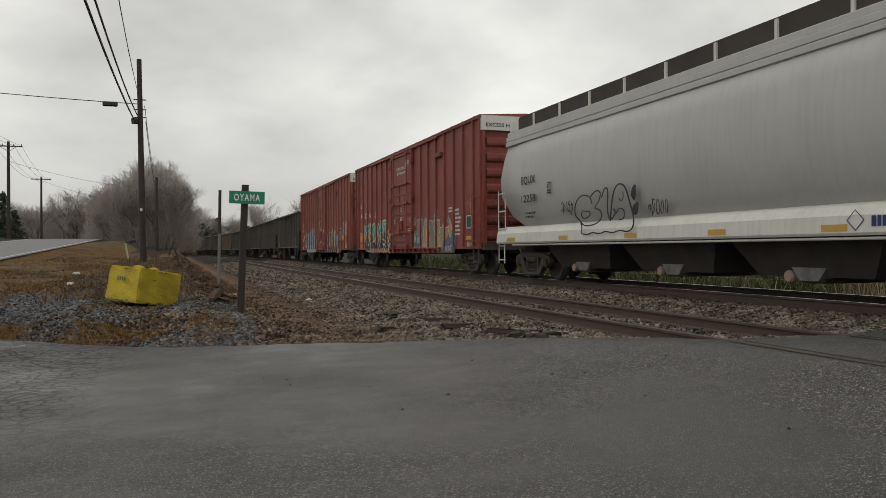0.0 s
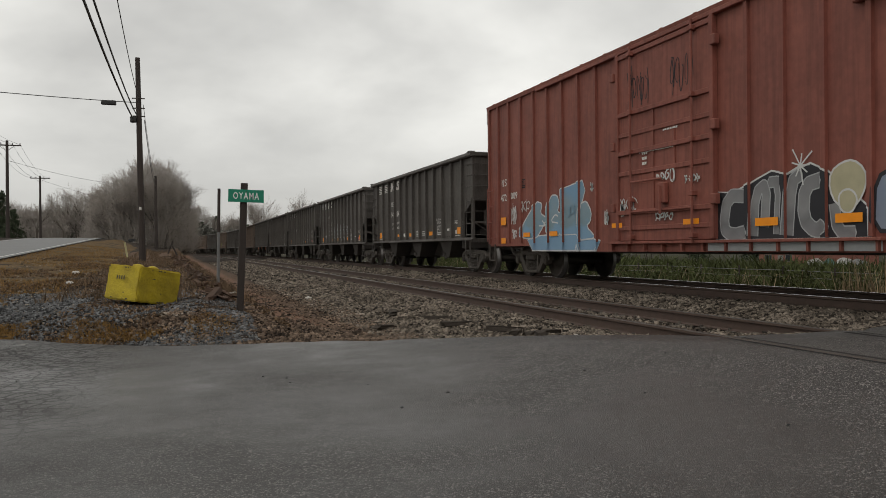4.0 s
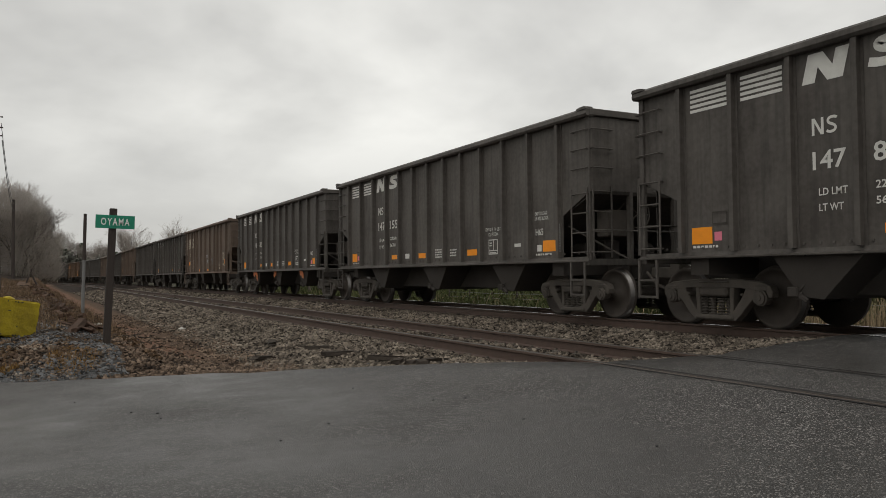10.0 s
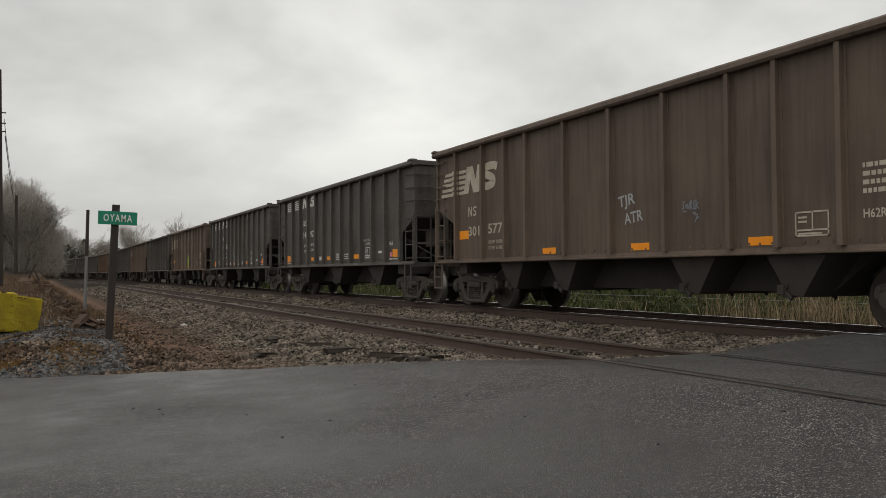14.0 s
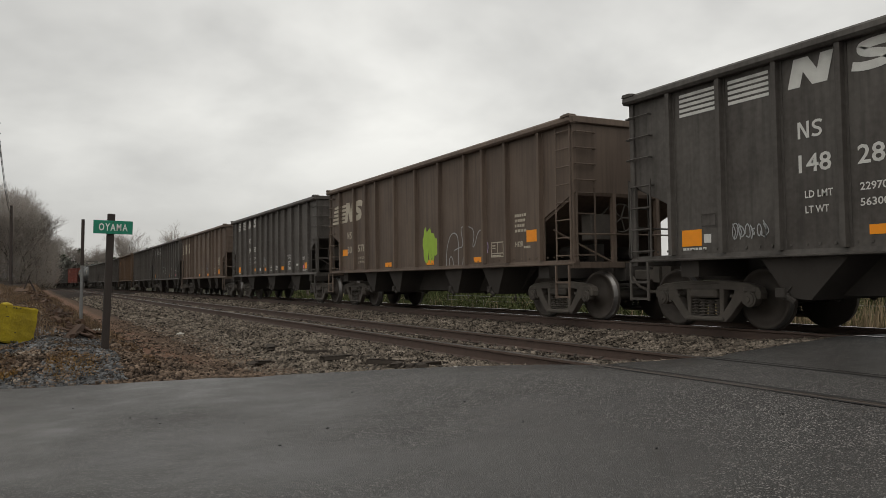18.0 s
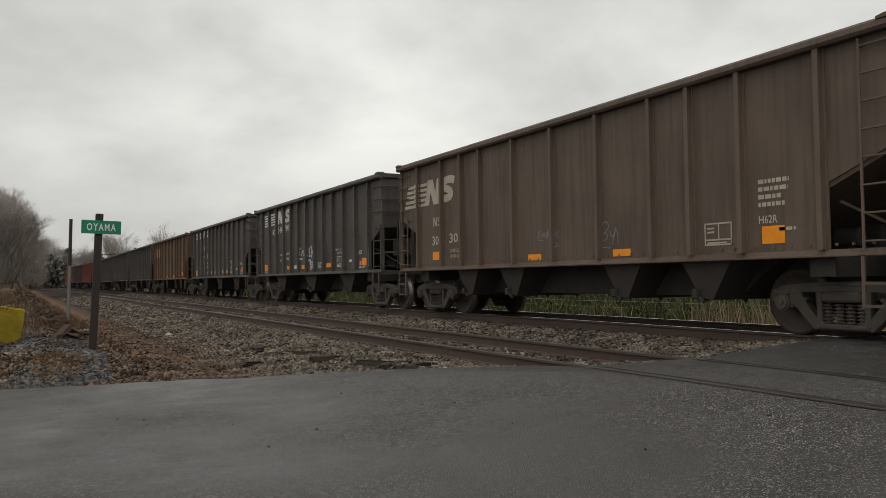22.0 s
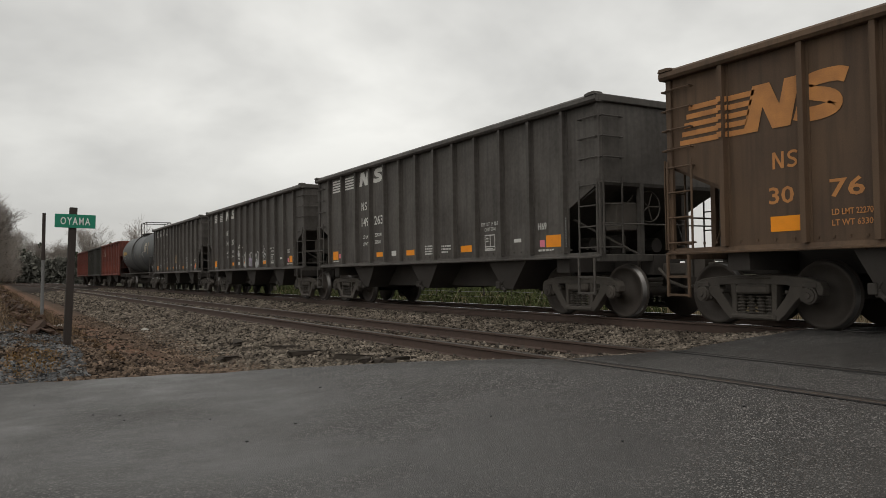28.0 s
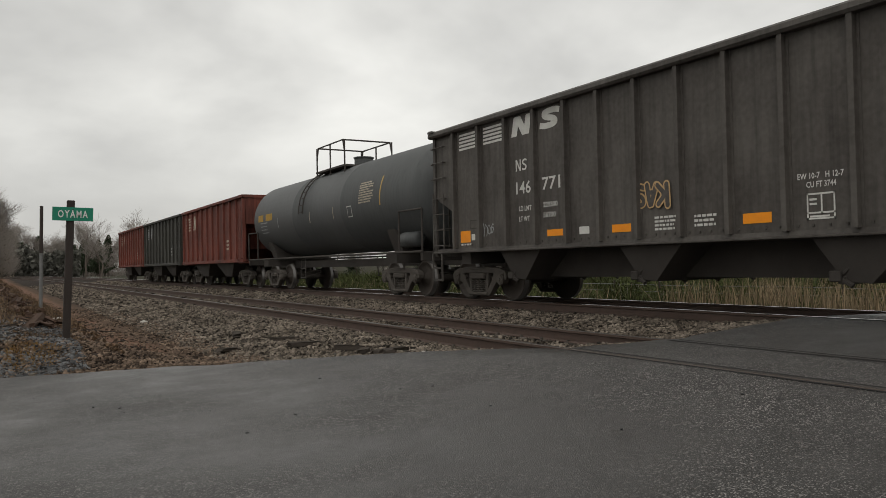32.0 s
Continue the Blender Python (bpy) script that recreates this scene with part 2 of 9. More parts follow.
def on_track(s):
    """The pose of a car's centre that stands s metres along the main track."""
    if s < BEND_AT:
        return pose(TRACK_X, s, 0)
    a = min((s - BEND_AT) / BEND_R, BEND_MAX)
    x, y = TRACK_X - BEND_R * (1 - math.cos(a)), BEND_AT + BEND_R * math.sin(a)
    rest = max(0.0, s - BEND_AT - BEND_R * BEND_MAX)
    return pose(x - rest * math.sin(a), y + rest * math.cos(a), 0, 0, 0, math.degrees(a))


SIDE = Matrix(((0, 0, -1, 0), (-1, 0, 0, 0), (0, 1, 0, 0), (0, 0, 0, 1)))  # writing on the side that faces the road


def on_side(L, u, z, x):
    return Matrix.Translation((x, L / 2 - u, z)) @ SIDE


def paint(name, bm, mat, car, L, u, z, x, label=""):
    ob = part(name, bm, mat, car, label, on_side(L, u, z, x))
    if name in ("fine_print", "spray_fill", "spray_shadow", "spray_scrawl", "spray_outline", "spray_highlight"):
        tagged(ob, kind="stuff")
    return ob


def rect(w, h, slant=0.0):
    bm = B()
    bm.faces.new([bm.verts.new(p) for p in ((0, 0, 0), (w, 0, 0), (w + slant, h, 0), (slant, h, 0))])
    return bm


def lines_of_bars(w, h, rows, seed, fill=0.55):
    """Rows of small bars that stand for writing too small to read."""
    rnd = random.Random(seed)
    bm = B()
    for i in range(rows):
        y0 = h - (i + 1) * h / rows
        x = 0.0
        end = w * rnd.uniform(0.7, 1.0)
        while x < end:
            k = min(rnd.uniform(0.03, 0.10), end - x)
            bm.faces.new([bm.verts.new(p) for p in ((x, y0, 0), (x + k, y0, 0), (x + k, y0 + fill * h / rows, 0), (x, y0 + fill * h / rows, 0))])
            x += k + 0.018
    return bm


def ribbon(bm, points, w, z=0.0, closed=False):
    """A flat stroke of paint along points in the x-y plane."""
    n = len(points)
    left, right = [], []
    for i, p in enumerate(points):
        a = points[(i - 1) % n] if closed or i else points[0]
        b = points[(i + 1) % n] if closed or i < n - 1 else points[-1]
        d = Vector((b[0] - a[0], b[1] - a[1]))
        d = d.normalized() if d.length > 1e-6 else Vector((1, 0))
        k = w / 2
        left.append(bm.verts.new((p[0] - d.y * k, p[1] + d.x * k, z)))
        right.append(bm.verts.new((p[0] + d.y * k, p[1] - d.x * k, z)))
    for i in range(n if closed else n - 1):
        j = (i + 1) % n
        bm.faces.new((left[i], right[i], right[j], left[j]))
    return bm


def blob(rnd, cx, cy, rx, ry, k=22, wob=0.18):
    ph = [rnd.uniform(0, 6.28) for _ in range(3)]
    out = []
    for i in range(k):
        a = 2 * math.pi * i / k
        r = 1 + wob * math.sin(2 * a + ph[0]) + wob * 0.8 * math.sin(3 * a + ph[1]) + wob * 0.4 * math.sin(5 * a + ph[2])
        out.append((cx + rx * r * math.cos(a), cy + ry * r * math.sin(a)))
    return out


def filled(bm, outline, z=0.0):
    vs = [bm.verts.new((x, y, z)) for x, y in outline]
    c = bm.verts.new((sum(p[0] for p in outline) / len(outline), sum(p[1] for p in outline) / len(outline), z))
    for a, b in zip(vs, vs[1:] + vs[:1]):
        bm.faces.new((a, b, c))
    return bm


def scrawl(w, h, seed, stroke=0.03, loops=5):
    """A quick spray-can scribble: one wandering looping line."""
    rnd = random.Random(seed)
    bm = B()
    for k in range(loops):
        cx = w * (k + 0.5) / loops
        pts = []
        a0, turns, r1 = rnd.uniform(0, 6.28), rnd.uniform(0.7, 1.3), rnd.uniform(0.25, 0.5)
        for i in range(16):
            f = i / 15
            a = a0 + turns * 6.28 * f
            pts.append((cx + w / loops * (0.62 * r1 * 2 * math.cos(a) * (1 - 0.4 * f)), h * (0.5 + 0.95 * r1 * math.sin(a) * (1 - 0.3 * f) + 0.12 * math.sin(9 * f + k))))
        ribbon(bm, pts, stroke * rnd.uniform(0.7, 1.2))
        if rnd.random() < 0.6:
            x = cx + rnd.uniform(-0.1, 0.1)
            ribbon(bm, [(x, 0), (x + 0.03, h * 0.5), (x - 0.02, h * rnd.uniform(0.8, 1.15))], stroke)
    return bm


STEMS = [
    [[(0.92, 0.95), (0.40, 1.0), (0.08, 0.74), (0.34, 0.52), (0.82, 0.40), (0.90, 0.10), (0.42, 0.0), (0.04, 0.10)]],
    [[(0.02, 0.0), (0.22, 0.62), (0.48, 1.05), (0.74, 0.60), (0.98, 0.0)], [(0.28, 0.34), (0.74, 0.34)]],
    [[(0.10, 0.0), (0.12, 1.0)], [(0.14, 0.98), (0.76, 0.02)], [(0.78, 0.0), (0.88, 1.06)]],
    [[(-0.05, 0.94), (1.05, 1.02)], [(0.52, 0.95), (0.44, 0.0)]],
    [[(0.08, 0.0), (0.10, 1.04)], [(0.95, 1.0), (0.22, 0.50), (1.0, 0.0)]],
    [[(0.08, 0.0), (0.10, 1.0), (0.72, 1.0), (0.84, 0.70), (0.24, 0.50), (0.95, 0.0)]],
    [[(0.98, 0.92), (0.34, 1.0), (0.08, 0.50), (0.30, 0.02), (0.95, 0.06)], [(0.20, 0.50), (0.76, 0.56)]],
]


def rounded(points, times):
    for _ in range(times):
        out = [points[0]]
        for a, b in zip(points, points[1:]):
            out += [(0.75 * a[0] + 0.25 * b[0], 0.75 * a[1] + 0.25 * b[1]), (0.25 * a[0] + 0.75 * b[0], 0.25 * a[1] + 0.75 * b[1])]
        points = out + [points[-1]]
    return points


def fat_stroke(bm, points, w, z, round_ends=True):
    """A thick stroke of paint built of overlapping quads and joints, each a hair above the last."""
    for i, (a, b) in enumerate(zip(points, points[1:])):
        ribbon(bm, [a, b], w, z + 0.00003 * i)
    for i, p in enumerate(points if round_ends else points[1:-1]):
        filled(bm, [(p[0] + w / 2 * math.cos(k * math.pi / 5), p[1] + w / 2 * math.sin(k * math.pi / 5)) for k in range(10)], z + 0.000015 + 0.00003 * i)
    return bm


def over_ribs(bm, u, posts):
    """Carries a coat of paint up over the posts that it crosses: posts are (middle, half width, rise)."""
    whole = bm.copy()
    for mid, half, rise in posts:
        c = whole.copy()
        for at, side in ((mid - half - u, -1), (mid + half - u, 1)):
            bmesh.ops.bisect_plane(c, geom=c.verts[:] + c.edges[:] + c.faces[:], plane_co=(at, 0, 0), plane_no=(side, 0, 0), clear_outer=True)
        if c.faces:
            bmesh.ops.translate(c, verts=c.verts, vec=(0, 0, rise))
            me = bpy.data.meshes.new("coat")
            c.to_mesh(me)
            bm.from_mesh(me)
            bpy.data.meshes.remove(me)
        c.free()
    whole.free()
    return bm


def banded(name, h, stops, rough=0.6):
    """Sprayed colours in uneven bands one above another."""
    m = bpy.data.materials.new(name)
    m.use_nodes = True
    n, l = m.node_tree.nodes, m.node_tree.links
    co, sep = n.new("ShaderNodeTexCoord"), n.new("ShaderNodeSeparateXYZ")
    l.new(co.outputs["Object"], sep.inputs[0])
    no = n.new("ShaderNodeTexNoise")
    no.inputs["Scale"].default_value, no.inputs["Detail"].default_value = 2.2, 6.0
    l.new(co.outputs["Object"], no.inputs["Vector"])
    k = n.new("ShaderNodeMath")
    k.operation = "MULTIPLY_ADD"
    k.inputs[1].default_value = 1.0 / h
    l.new(sep.outputs["Y"], k.inputs[0])
    o = n.new("ShaderNodeMath")
    o.operation = "MULTIPLY_ADD"
    o.inputs[1].default_value, o.inputs[2].default_value = 0.5, -0.25
    l.new(no.outputs["Fac"], o.inputs[0])
    l.new(o.outputs[0], k.inputs[2])
    r = n.new("ShaderNodeValToRGB")
    r.color_ramp.elements[0].position, r.color_ramp.elements[0].color = stops[0][0], (*stops[0][1], 1)
    r.color_ramp.elements[1].position, r.color_ramp.elements[1].color = stops[-1][0], (*stops[-1][1], 1)
    for at, c in stops[1:-1]:
        r.color_ramp.elements.new(at).color = (*c, 1)
    l.new(k.outputs[0], r.inputs[0])
    l.new(r.outputs[0], n["Principled BSDF"].inputs["Base Color"])
    n["Principled BSDF"].inputs["Roughness"].default_value = rough
    return m


def mural(car, L, u, z, w, h, x, seed, fill, outline, stems, posts=(), fat=0.26, line=0.05, soft=0, shadow=None, lean=0.0, spikes=None):
    """A spray-painted piece: thick interlocked strokes, each with an outline, laid over sheet and posts alike."""
    rnd = random.Random(seed)
    cell = w / len(stems)
    if spikes:
        for i in range(len(stems) * 2):
            cx, k = w * (i + rnd.uniform(0.2, 0.8)) / (2 * len(stems)), rnd.uniform(0.08, 0.16)
            bm = filled(B(), [(cx - k, h * 0.7), (cx + k, h * 0.7), (cx + rnd.uniform(0.0, 0.2), h * rnd.uniform(1.15, 1.45))])
            paint("spray_spike", over_ribs(bm, u, posts), spikes, car, L, u, z, x)
    for j, which in enumerate(stems):
        tall = rnd.uniform(0.90, 1.06)
        mirror, upset = rnd.random() < 0.6, rnd.random() < 0.6
        outer, inner, under = B(), B(), B()
        for k, stem in enumerate(STEMS[which]):
            pts = []
            for px, py in stem:
                px, py = 1 - px if mirror else px, 1 - py if upset else py
                q = h * (0.10 + 0.80 * tall * py + rnd.uniform(-0.03, 0.03))
                pts.append(((j + 0.10 + 0.80 * px + rnd.uniform(-0.05, 0.05)) * cell + lean * (q - h / 2), q))
            pts = rounded(pts, soft)
            wide = min(fat * h, cell * 0.5) * rnd.uniform(0.9, 1.15)
            up = 0.007 * j + 0.0006 * k
            if shadow:
                fat_stroke(under, [(p[0] + 0.07, p[1] - 0.06) for p in pts], wide + 2 * line, up, soft > 0)
            fat_stroke(outer, pts, wide + 2 * line, up + 0.0025, soft > 0)
            fat_stroke(inner, pts, wide, up + 0.0048, soft > 0)
        for name, bm, mat in (("spray_shadow", under, shadow), ("spray_outline", outer, outline), ("spray_fill", inner, fill)):
            if bm.faces:
                paint(name, over_ribs(bm, u, posts), mat, car, L, u, z, x)
            else:
                bm.free()


# --- trucks: side frames, springs, bolster and two wheelsets, alike under every car
WHEEL_R = 0.457
AXLES = (0.875, -0.875)
ROLLING = {0: [], 1: []}


def wheel_mesh():
    bm = B()
    for s in (-1, 1):
        x = 0.715 * s
        lathe(bm, [(x - 0.068 * s, 0.485), (x - 0.040 * s, 0.487), (x - 0.030 * s, 0.459), (x + 0.068 * s, 0.454), (x + 0.070 * s, 0.405), (x + 0.030 * s, 0.385),
                   (x + 0.015 * s, 0.17), (x + 0.085 * s, 0.14), (x + 0.085 * s, 0.09), (x + 0.20 * s, 0.08)], 28)
    rod(bm, (-0.62, 0, 0), (0.62, 0, 0), 0.085, 12)
    me = bpy.data.meshes.new("wheelset")
    bm.to_mesh(me)
    bm.free()
    me.materials.append(STEEL)
    me.materials.append(TREAD)
    for p in me.polygons:
        r = max(math.hypot(me.vertices[v].co.y, me.vertices[v].co.z) for v in p.vertices)
        low = min(math.hypot(me.vertices[v].co.y, me.vertices[v].co.z) for v in p.vertices)
        if low > 0.45 and r < 0.465:
            p.material_index = 1
    me.shade_smooth()
    return me


def frame_mesh(s):
    """A cast side frame: arched top member, thick slanting arms, columns, pedestals, and the windows between left open."""
    bm = B()
    xa, xb = (0.93 * s, 1.08 * s)
    lo, hi = min(xa, xb), max(xa, xb)
    half = [(0.30, 0.735), (0.58, 0.715), (0.86, 0.69), (1.03, 0.63), (1.07, 0.55), (1.06, 0.46), (0.99, 0.46), (0.965, 0.55), (0.90, 0.595), (0.80, 0.58), (0.70, 0.565), (0.52, 0.595), (0.34, 0.60)]
    prism(bm, "x", lo, hi, [(-y, z) for y, z in half[::-1]] + half)
    for k in (-1, 1):
        arm = [(0.60, 0.63), (0.79, 0.60), (0.78, 0.47), (0.66, 0.37), (0.52, 0.21), (0.40, 0.10), (0.24, 0.10), (0.27, 0.20), (0.38, 0.27), (0.50, 0.42), (0.57, 0.54)]
        prism(bm, "x", lo + 0.004, hi - 0.004, [(k * y, z) for y, z in arm])
        prism(bm, "x", lo + 0.008, hi - 0.008, [(k * y, z) for y, z in ((0.29, 0.66), (0.39, 0.66), (0.37, 0.36), (0.37, 0.24), (0.29, 0.14))])
        box(bm, lo - 0.012, hi + 0.012, k * 0.875 - 0.12, k * 0.875 + 0.12, 0.555, 0.645, 0.02)
        box(bm, lo + 0.002, hi - 0.002, k * 0.875 - k * 0.15, k * 0.875 - k * 0.10, 0.38, 0.58)
        rod(bm, (lo - 0.006, k * 0.53, 0.50), (hi + 0.006, k * 0.53, 0.50), 0.028, 8)
    box(bm, lo - 0.03, hi + 0.03, -0.37, 0.37, 0.105, 0.185, 0.025)
    box(bm, lo - 0.01, hi + 0.02, -0.30, 0.30, 0.675, 0.70, 0.01)
    me = bpy.data.meshes.new("side_frame")
    bmesh.ops.recalc_face_normals(bm, faces=bm.faces)
    bmesh.ops.bevel(bm, geom=[e for e in bm.edges if len(e.link_faces) == 2 and e.calc_face_angle(0) > 1.2], offset=0.010, segments=1, affect="EDGES")
    bm.to_mesh(me)
    bm.free()
    me.materials.append(IRON)
    return me


def spring_mesh():
    ridges = []
    for i in range(6):
        z = 0.185 + i * 0.046
        ridges += [(z, 0.044), (z + 0.005, 0.068), (z + 0.014, 0.074), (z + 0.023, 0.068), (z + 0.028, 0.044)]
    bm = lathe(B(), ridges, 10, "z")
    me = bpy.data.meshes.new("spring")
    bm.to_mesh(me)
    bm.free()
    me.materials.append(IRON)
    return me


def cap_mesh():
    bm = lathe(B(), [(-0.12, 0.105), (-0.02, 0.115), (0.03, 0.118), (0.035, 0.098), (0.055, 0.092), (0.06, 0.045), (0.075, 0.04)], 16)
    me = bpy.data.meshes.new("bearing_cap")
    bm.to_mesh(me)
    bm.free()
    me.materials.append(IRON)
    return me


WHEEL, SPRING, CAP = wheel_mesh(), spring_mesh(), cap_mesh()
FRAMES = {s: frame_mesh(s) for s in (-1, 1)}
bolster = B()
box(bolster, -1.12, 1.12, -0.275, 0.275, 0.465, 0.60, 0.03)
box(bolster, -1.0, 1.0, -0.19, 0.19, 0.60, 0.68, 0.02)
box(bolster, -0.30, 0.30, -0.25, 0.25, 0.66, 0.78, 0.03)
for k in (-1, 1):
    box(bolster, -0.80, 0.80, k * 0.38 - 0.03, k * 0.38 + 0.03, 0.34, 0.42)
    for s in (-1, 1):
        box(bolster, s * 0.64, s * 0.80, k * 0.40 - 0.04, k * 0.40 + 0.02, 0.30, 0.56)
BOLSTER = bpy.data.meshes.new("bolster")
bolster.to_mesh(BOLSTER)
bolster.free()
BOLSTER.materials.append(IRON)


def truck(car, y):
    hub = place("truck", None, car, "", pose(0, y, 0))
    place("bolster", BOLSTER, hub)
    for s in (-1, 1):
        place("side_frame", FRAMES[s], hub)
        for dy in (-0.235, -0.08, 0.08, 0.235):
            place("coil_spring", SPRING, hub, "", pose(1.0 * s, dy, 0))
        for a in AXLES:
            place("bearing_cap", CAP, hub, "", pose(1.07 * s, a, WHEEL_R, 0, 0, 0 if s > 0 else 180))
    for i, a in enumerate(AXLES):
        w = place("wheelset", WHEEL, hub, "worn steel wheels with bright treads", pose(0, a, WHEEL_R))
        ROLLING[i].append(w)
    return hub


def ladder_mesh(w, z0, z1, rungs, out=0.07, rail=0.013):
    """A grab-iron ladder flat on a wall in the x-z plane, standing off towards -y."""
    bm = B()
    for x in (0, w):
        box(bm, x - 0.016, x + 0.016, -out - 0.008, -out + 0.008, z0, z1)
    for i in range(rungs):
        z = z0 + 0.1 + (z1 - z0 - 0.2) * i / max(1, rungs - 1)
        rod(bm, (0, -out, z), (w, -out, z), rail, 6)
    for x in (0, w):
        for z in (z0 + 0.1, z1 - 0.1):
            rod(bm, (x, -out, z), (x, 0, z), 0.014, 5)
    return bm


def mesh_of(bm, name, mat):
    me = bpy.data.meshes.new(name)
    bmesh.ops.recalc_face_normals(bm, faces=bm.faces)
    bm.to_mesh(me)
    bm.free()
    me.materials.append(mat)
    return me


def coupler_mesh():
    bm = B()
    box(bm, -0.10, 0.10, -0.05, 0.58, 0.74, 0.94, 0.02)
    prism(bm, "z", 0.70, 1.0, [(-0.16, 0.50), (0.02, 0.46), (0.16, 0.56), (0.16, 0.72), (0.08, 0.74), (0.05, 0.62), (-0.06, 0.60), (-0.10, 0.72), (-0.18, 0.70)])
    rod(bm, (-0.45, 0.02, 1.02), (0.05, 0.30, 1.0), 0.014, 5)
    bars(bm, [(0.30, 0.1, 0.85), (0.32, 0.38, 0.62), (0.22, 0.62, 0.52), (0.1, 0.8, 0.56)], 0.028, 6)
    return mesh_of(bm, "coupler", IRON)


COUPLER = coupler_mesh()


def start_car(name, label, category, group="cars of the freight train"):
    ob = new(name)
    ob.empty_display_size = 0.5
    return tagged(ob, label, category, group)


def ends(car, L, ladders=True):
    for s in (-1, 1):
        place("coupler", COUPLER, car, "", Matrix.Translation((0, s * (L / 2 + 0.02), 0)) @ pose(0, 0, 0, 0, 0, 0 if s > 0 else 180))


LEN_A, LEN_B = 12.95, 13.30
SHEET_X = 1.47


def hopper_meshes(L, ribs, corner, paint_mat, tag):
    """Meshes shared by all hoppers of one kind and colour: shell, chord, rib, sill, bay, ladder and so on."""
    h = L / 2
    out = {}
    r0 = ribs[0]
    side = [(h, corner), (h, 3.72), (-h, 3.72), (-h, corner), (-h + r0, corner - 0.45), (-h + r0, 1.10), (h - r0, 1.10), (h - r0, corner - 0.45)]
    out["side"] = mesh_of(prism(B(), "x", -0.02, 0.02, side), "side_sheet", paint_mat)
    out["end_wall"] = mesh_of(box(B(), -SHEET_X + 0.02, SHEET_X - 0.02, h - 0.04, h, corner, 3.72), "end_wall", paint_mat)
    out["slope"] = mesh_of(prism(B(), "x", -SHEET_X + 0.02, SHEET_X - 0.02, [(h, corner - 0.002), (h - 0.02, corner - 0.06), (h - 3.0, 1.03), (h - 3.0, 1.09)]), "slope_sheet", paint_mat)
    bm = prism(B(), "x", -SHEET_X + 0.02, SHEET_X - 0.02, [(-(h - 3.0), 1.05), (h - 3.0, 1.05), (h - 3.0, 1.10), (3.05, 1.10), (1.75, 2.1), (0.45, 1.10), (-0.45, 1.10), (-1.75, 2.1), (-3.05, 1.10), (-(h - 3.0), 1.10)])
    out["floor"] = mesh_of(bm, "hopper_floor", paint_mat)
    # top chord: a rolled channel round the rim, with the corner humps
    bm = B()
    for s in (-1, 1):
        prism(bm, "y", -h - 0.05, h + 0.05, [(s * 1.46, 3.68), (s * 1.60, 3.68), (s * 1.63, 3.72), (s * 1.62, 3.79), (s * 1.57, 3.83), (s * 1.48, 3.83)])
        box(bm, -1.56, 1.56, s * h - 0.06 * s, s * (h + 0.06), 3.69, 3.82, 0.015)
        for k in (-1, 1):
            prism(bm, "x", s * 1.46, s * 1.635, [(k * (h - 0.22), 3.83), (k * (h - 0.12), 3.85), (k * (h + 0.03), 3.85), (k * (h + 0.06), 3.80), (k * (h - 0.22), 3.80)])
    out["chord"] = mesh_of(bm, "top_chord", paint_mat)
    bm, rv = B(), random.Random(len(ribs))
    for a, b in zip([0.0] + ribs, ribs + [L]):
        for k in range(4):
            y = h - (a + (b - a) * (0.16 + 0.68 * k / 3 + rv.uniform(-0.02, 0.02)))
            box(bm, SHEET_X + 0.015, SHEET_X + 0.034, y - 0.016, y + 0.016, 1.185, 1.217)
    out["sill_rivets"] = mesh_of(bm, "sill_rivets", paint_mat)
    # one rib: a pressed channel, tapered at its foot
    bm = prism(B(), "x", 0, 0.115, [(-0.038, 1.14), (0.038, 1.14), (0.038, 3.69), (-0.038, 3.69)])
    prism(bm, "x", 0, 0.032, [(-0.075, 1.13), (0.075, 1.13), (0.075, 3.68), (-0.075, 3.68)])
    out["rib"] = mesh_of(bm, "side_rib", paint_mat)
    bm = prism(B(), "y", -h - 0.02, h + 0.02, [(1.42, 1.045), (1.570, 1.045), (1.575, 1.052), (1.575, 1.072), (1.520, 1.085), (1.505, 1.14), (1.42, 1.14)])
    out["sill"] = mesh_of(bm, "side_sill", paint_mat)
    # hopper bay under the floor: an inverted frustum with a door frame
    bm = B()
    top = [(-1.42, -0.90, 1.06), (1.42, -0.90, 1.06), (1.42, 0.46, 1.06), (-1.42, 0.46, 1.06)]
    low = [(-1.30, -0.24, 0.47), (1.30, -0.24, 0.47), (1.30, 0.10, 0.50), (-1.30, 0.10, 0.50)]
    a, b = [bm.verts.new(p) for p in top], [bm.verts.new(p) for p in low]
    bm.faces.new(a)
    bm.faces.new(b[::-1])
    for i in range(4):
        bm.faces.new((a[i], b[i], b[(i + 1) % 4], a[(i + 1) % 4]))
    box(bm, -1.34, 1.34, 0.06, 0.16, 0.46, 0.56, 0.01)
    for x in (-1.32, -0.4, 0.4, 1.32):
        box(bm, x - 0.06, x + 0.06, 0.10, 0.26, 0.49, 0.63, 0.015)
        rod(bm, (x, 0.22, 0.58), (x, -0.02, 0.44), 0.035, 6)
        rod(bm, (x, 0.02, 0.66), (x, 0.18, 0.52), 0.025, 6)
    # darker than the car's sides: shade under the sill put into the colour
    out["bay"] = mesh_of(bm, "hopper_bay", SOOT_SHADE)
    bm = B()
    box(bm, -0.32, 0.32, -h - 0.02, h + 0.02, 0.74, 1.08)
    # dark solid added in place of the shadowed open space between the bays
    prism(bm, "x", -0.72, 0.72, [(-h + 2.3, 1.07), (h - 2.3, 1.07), (h - 3.0, 0.52), (-h + 3.0, 0.52)])
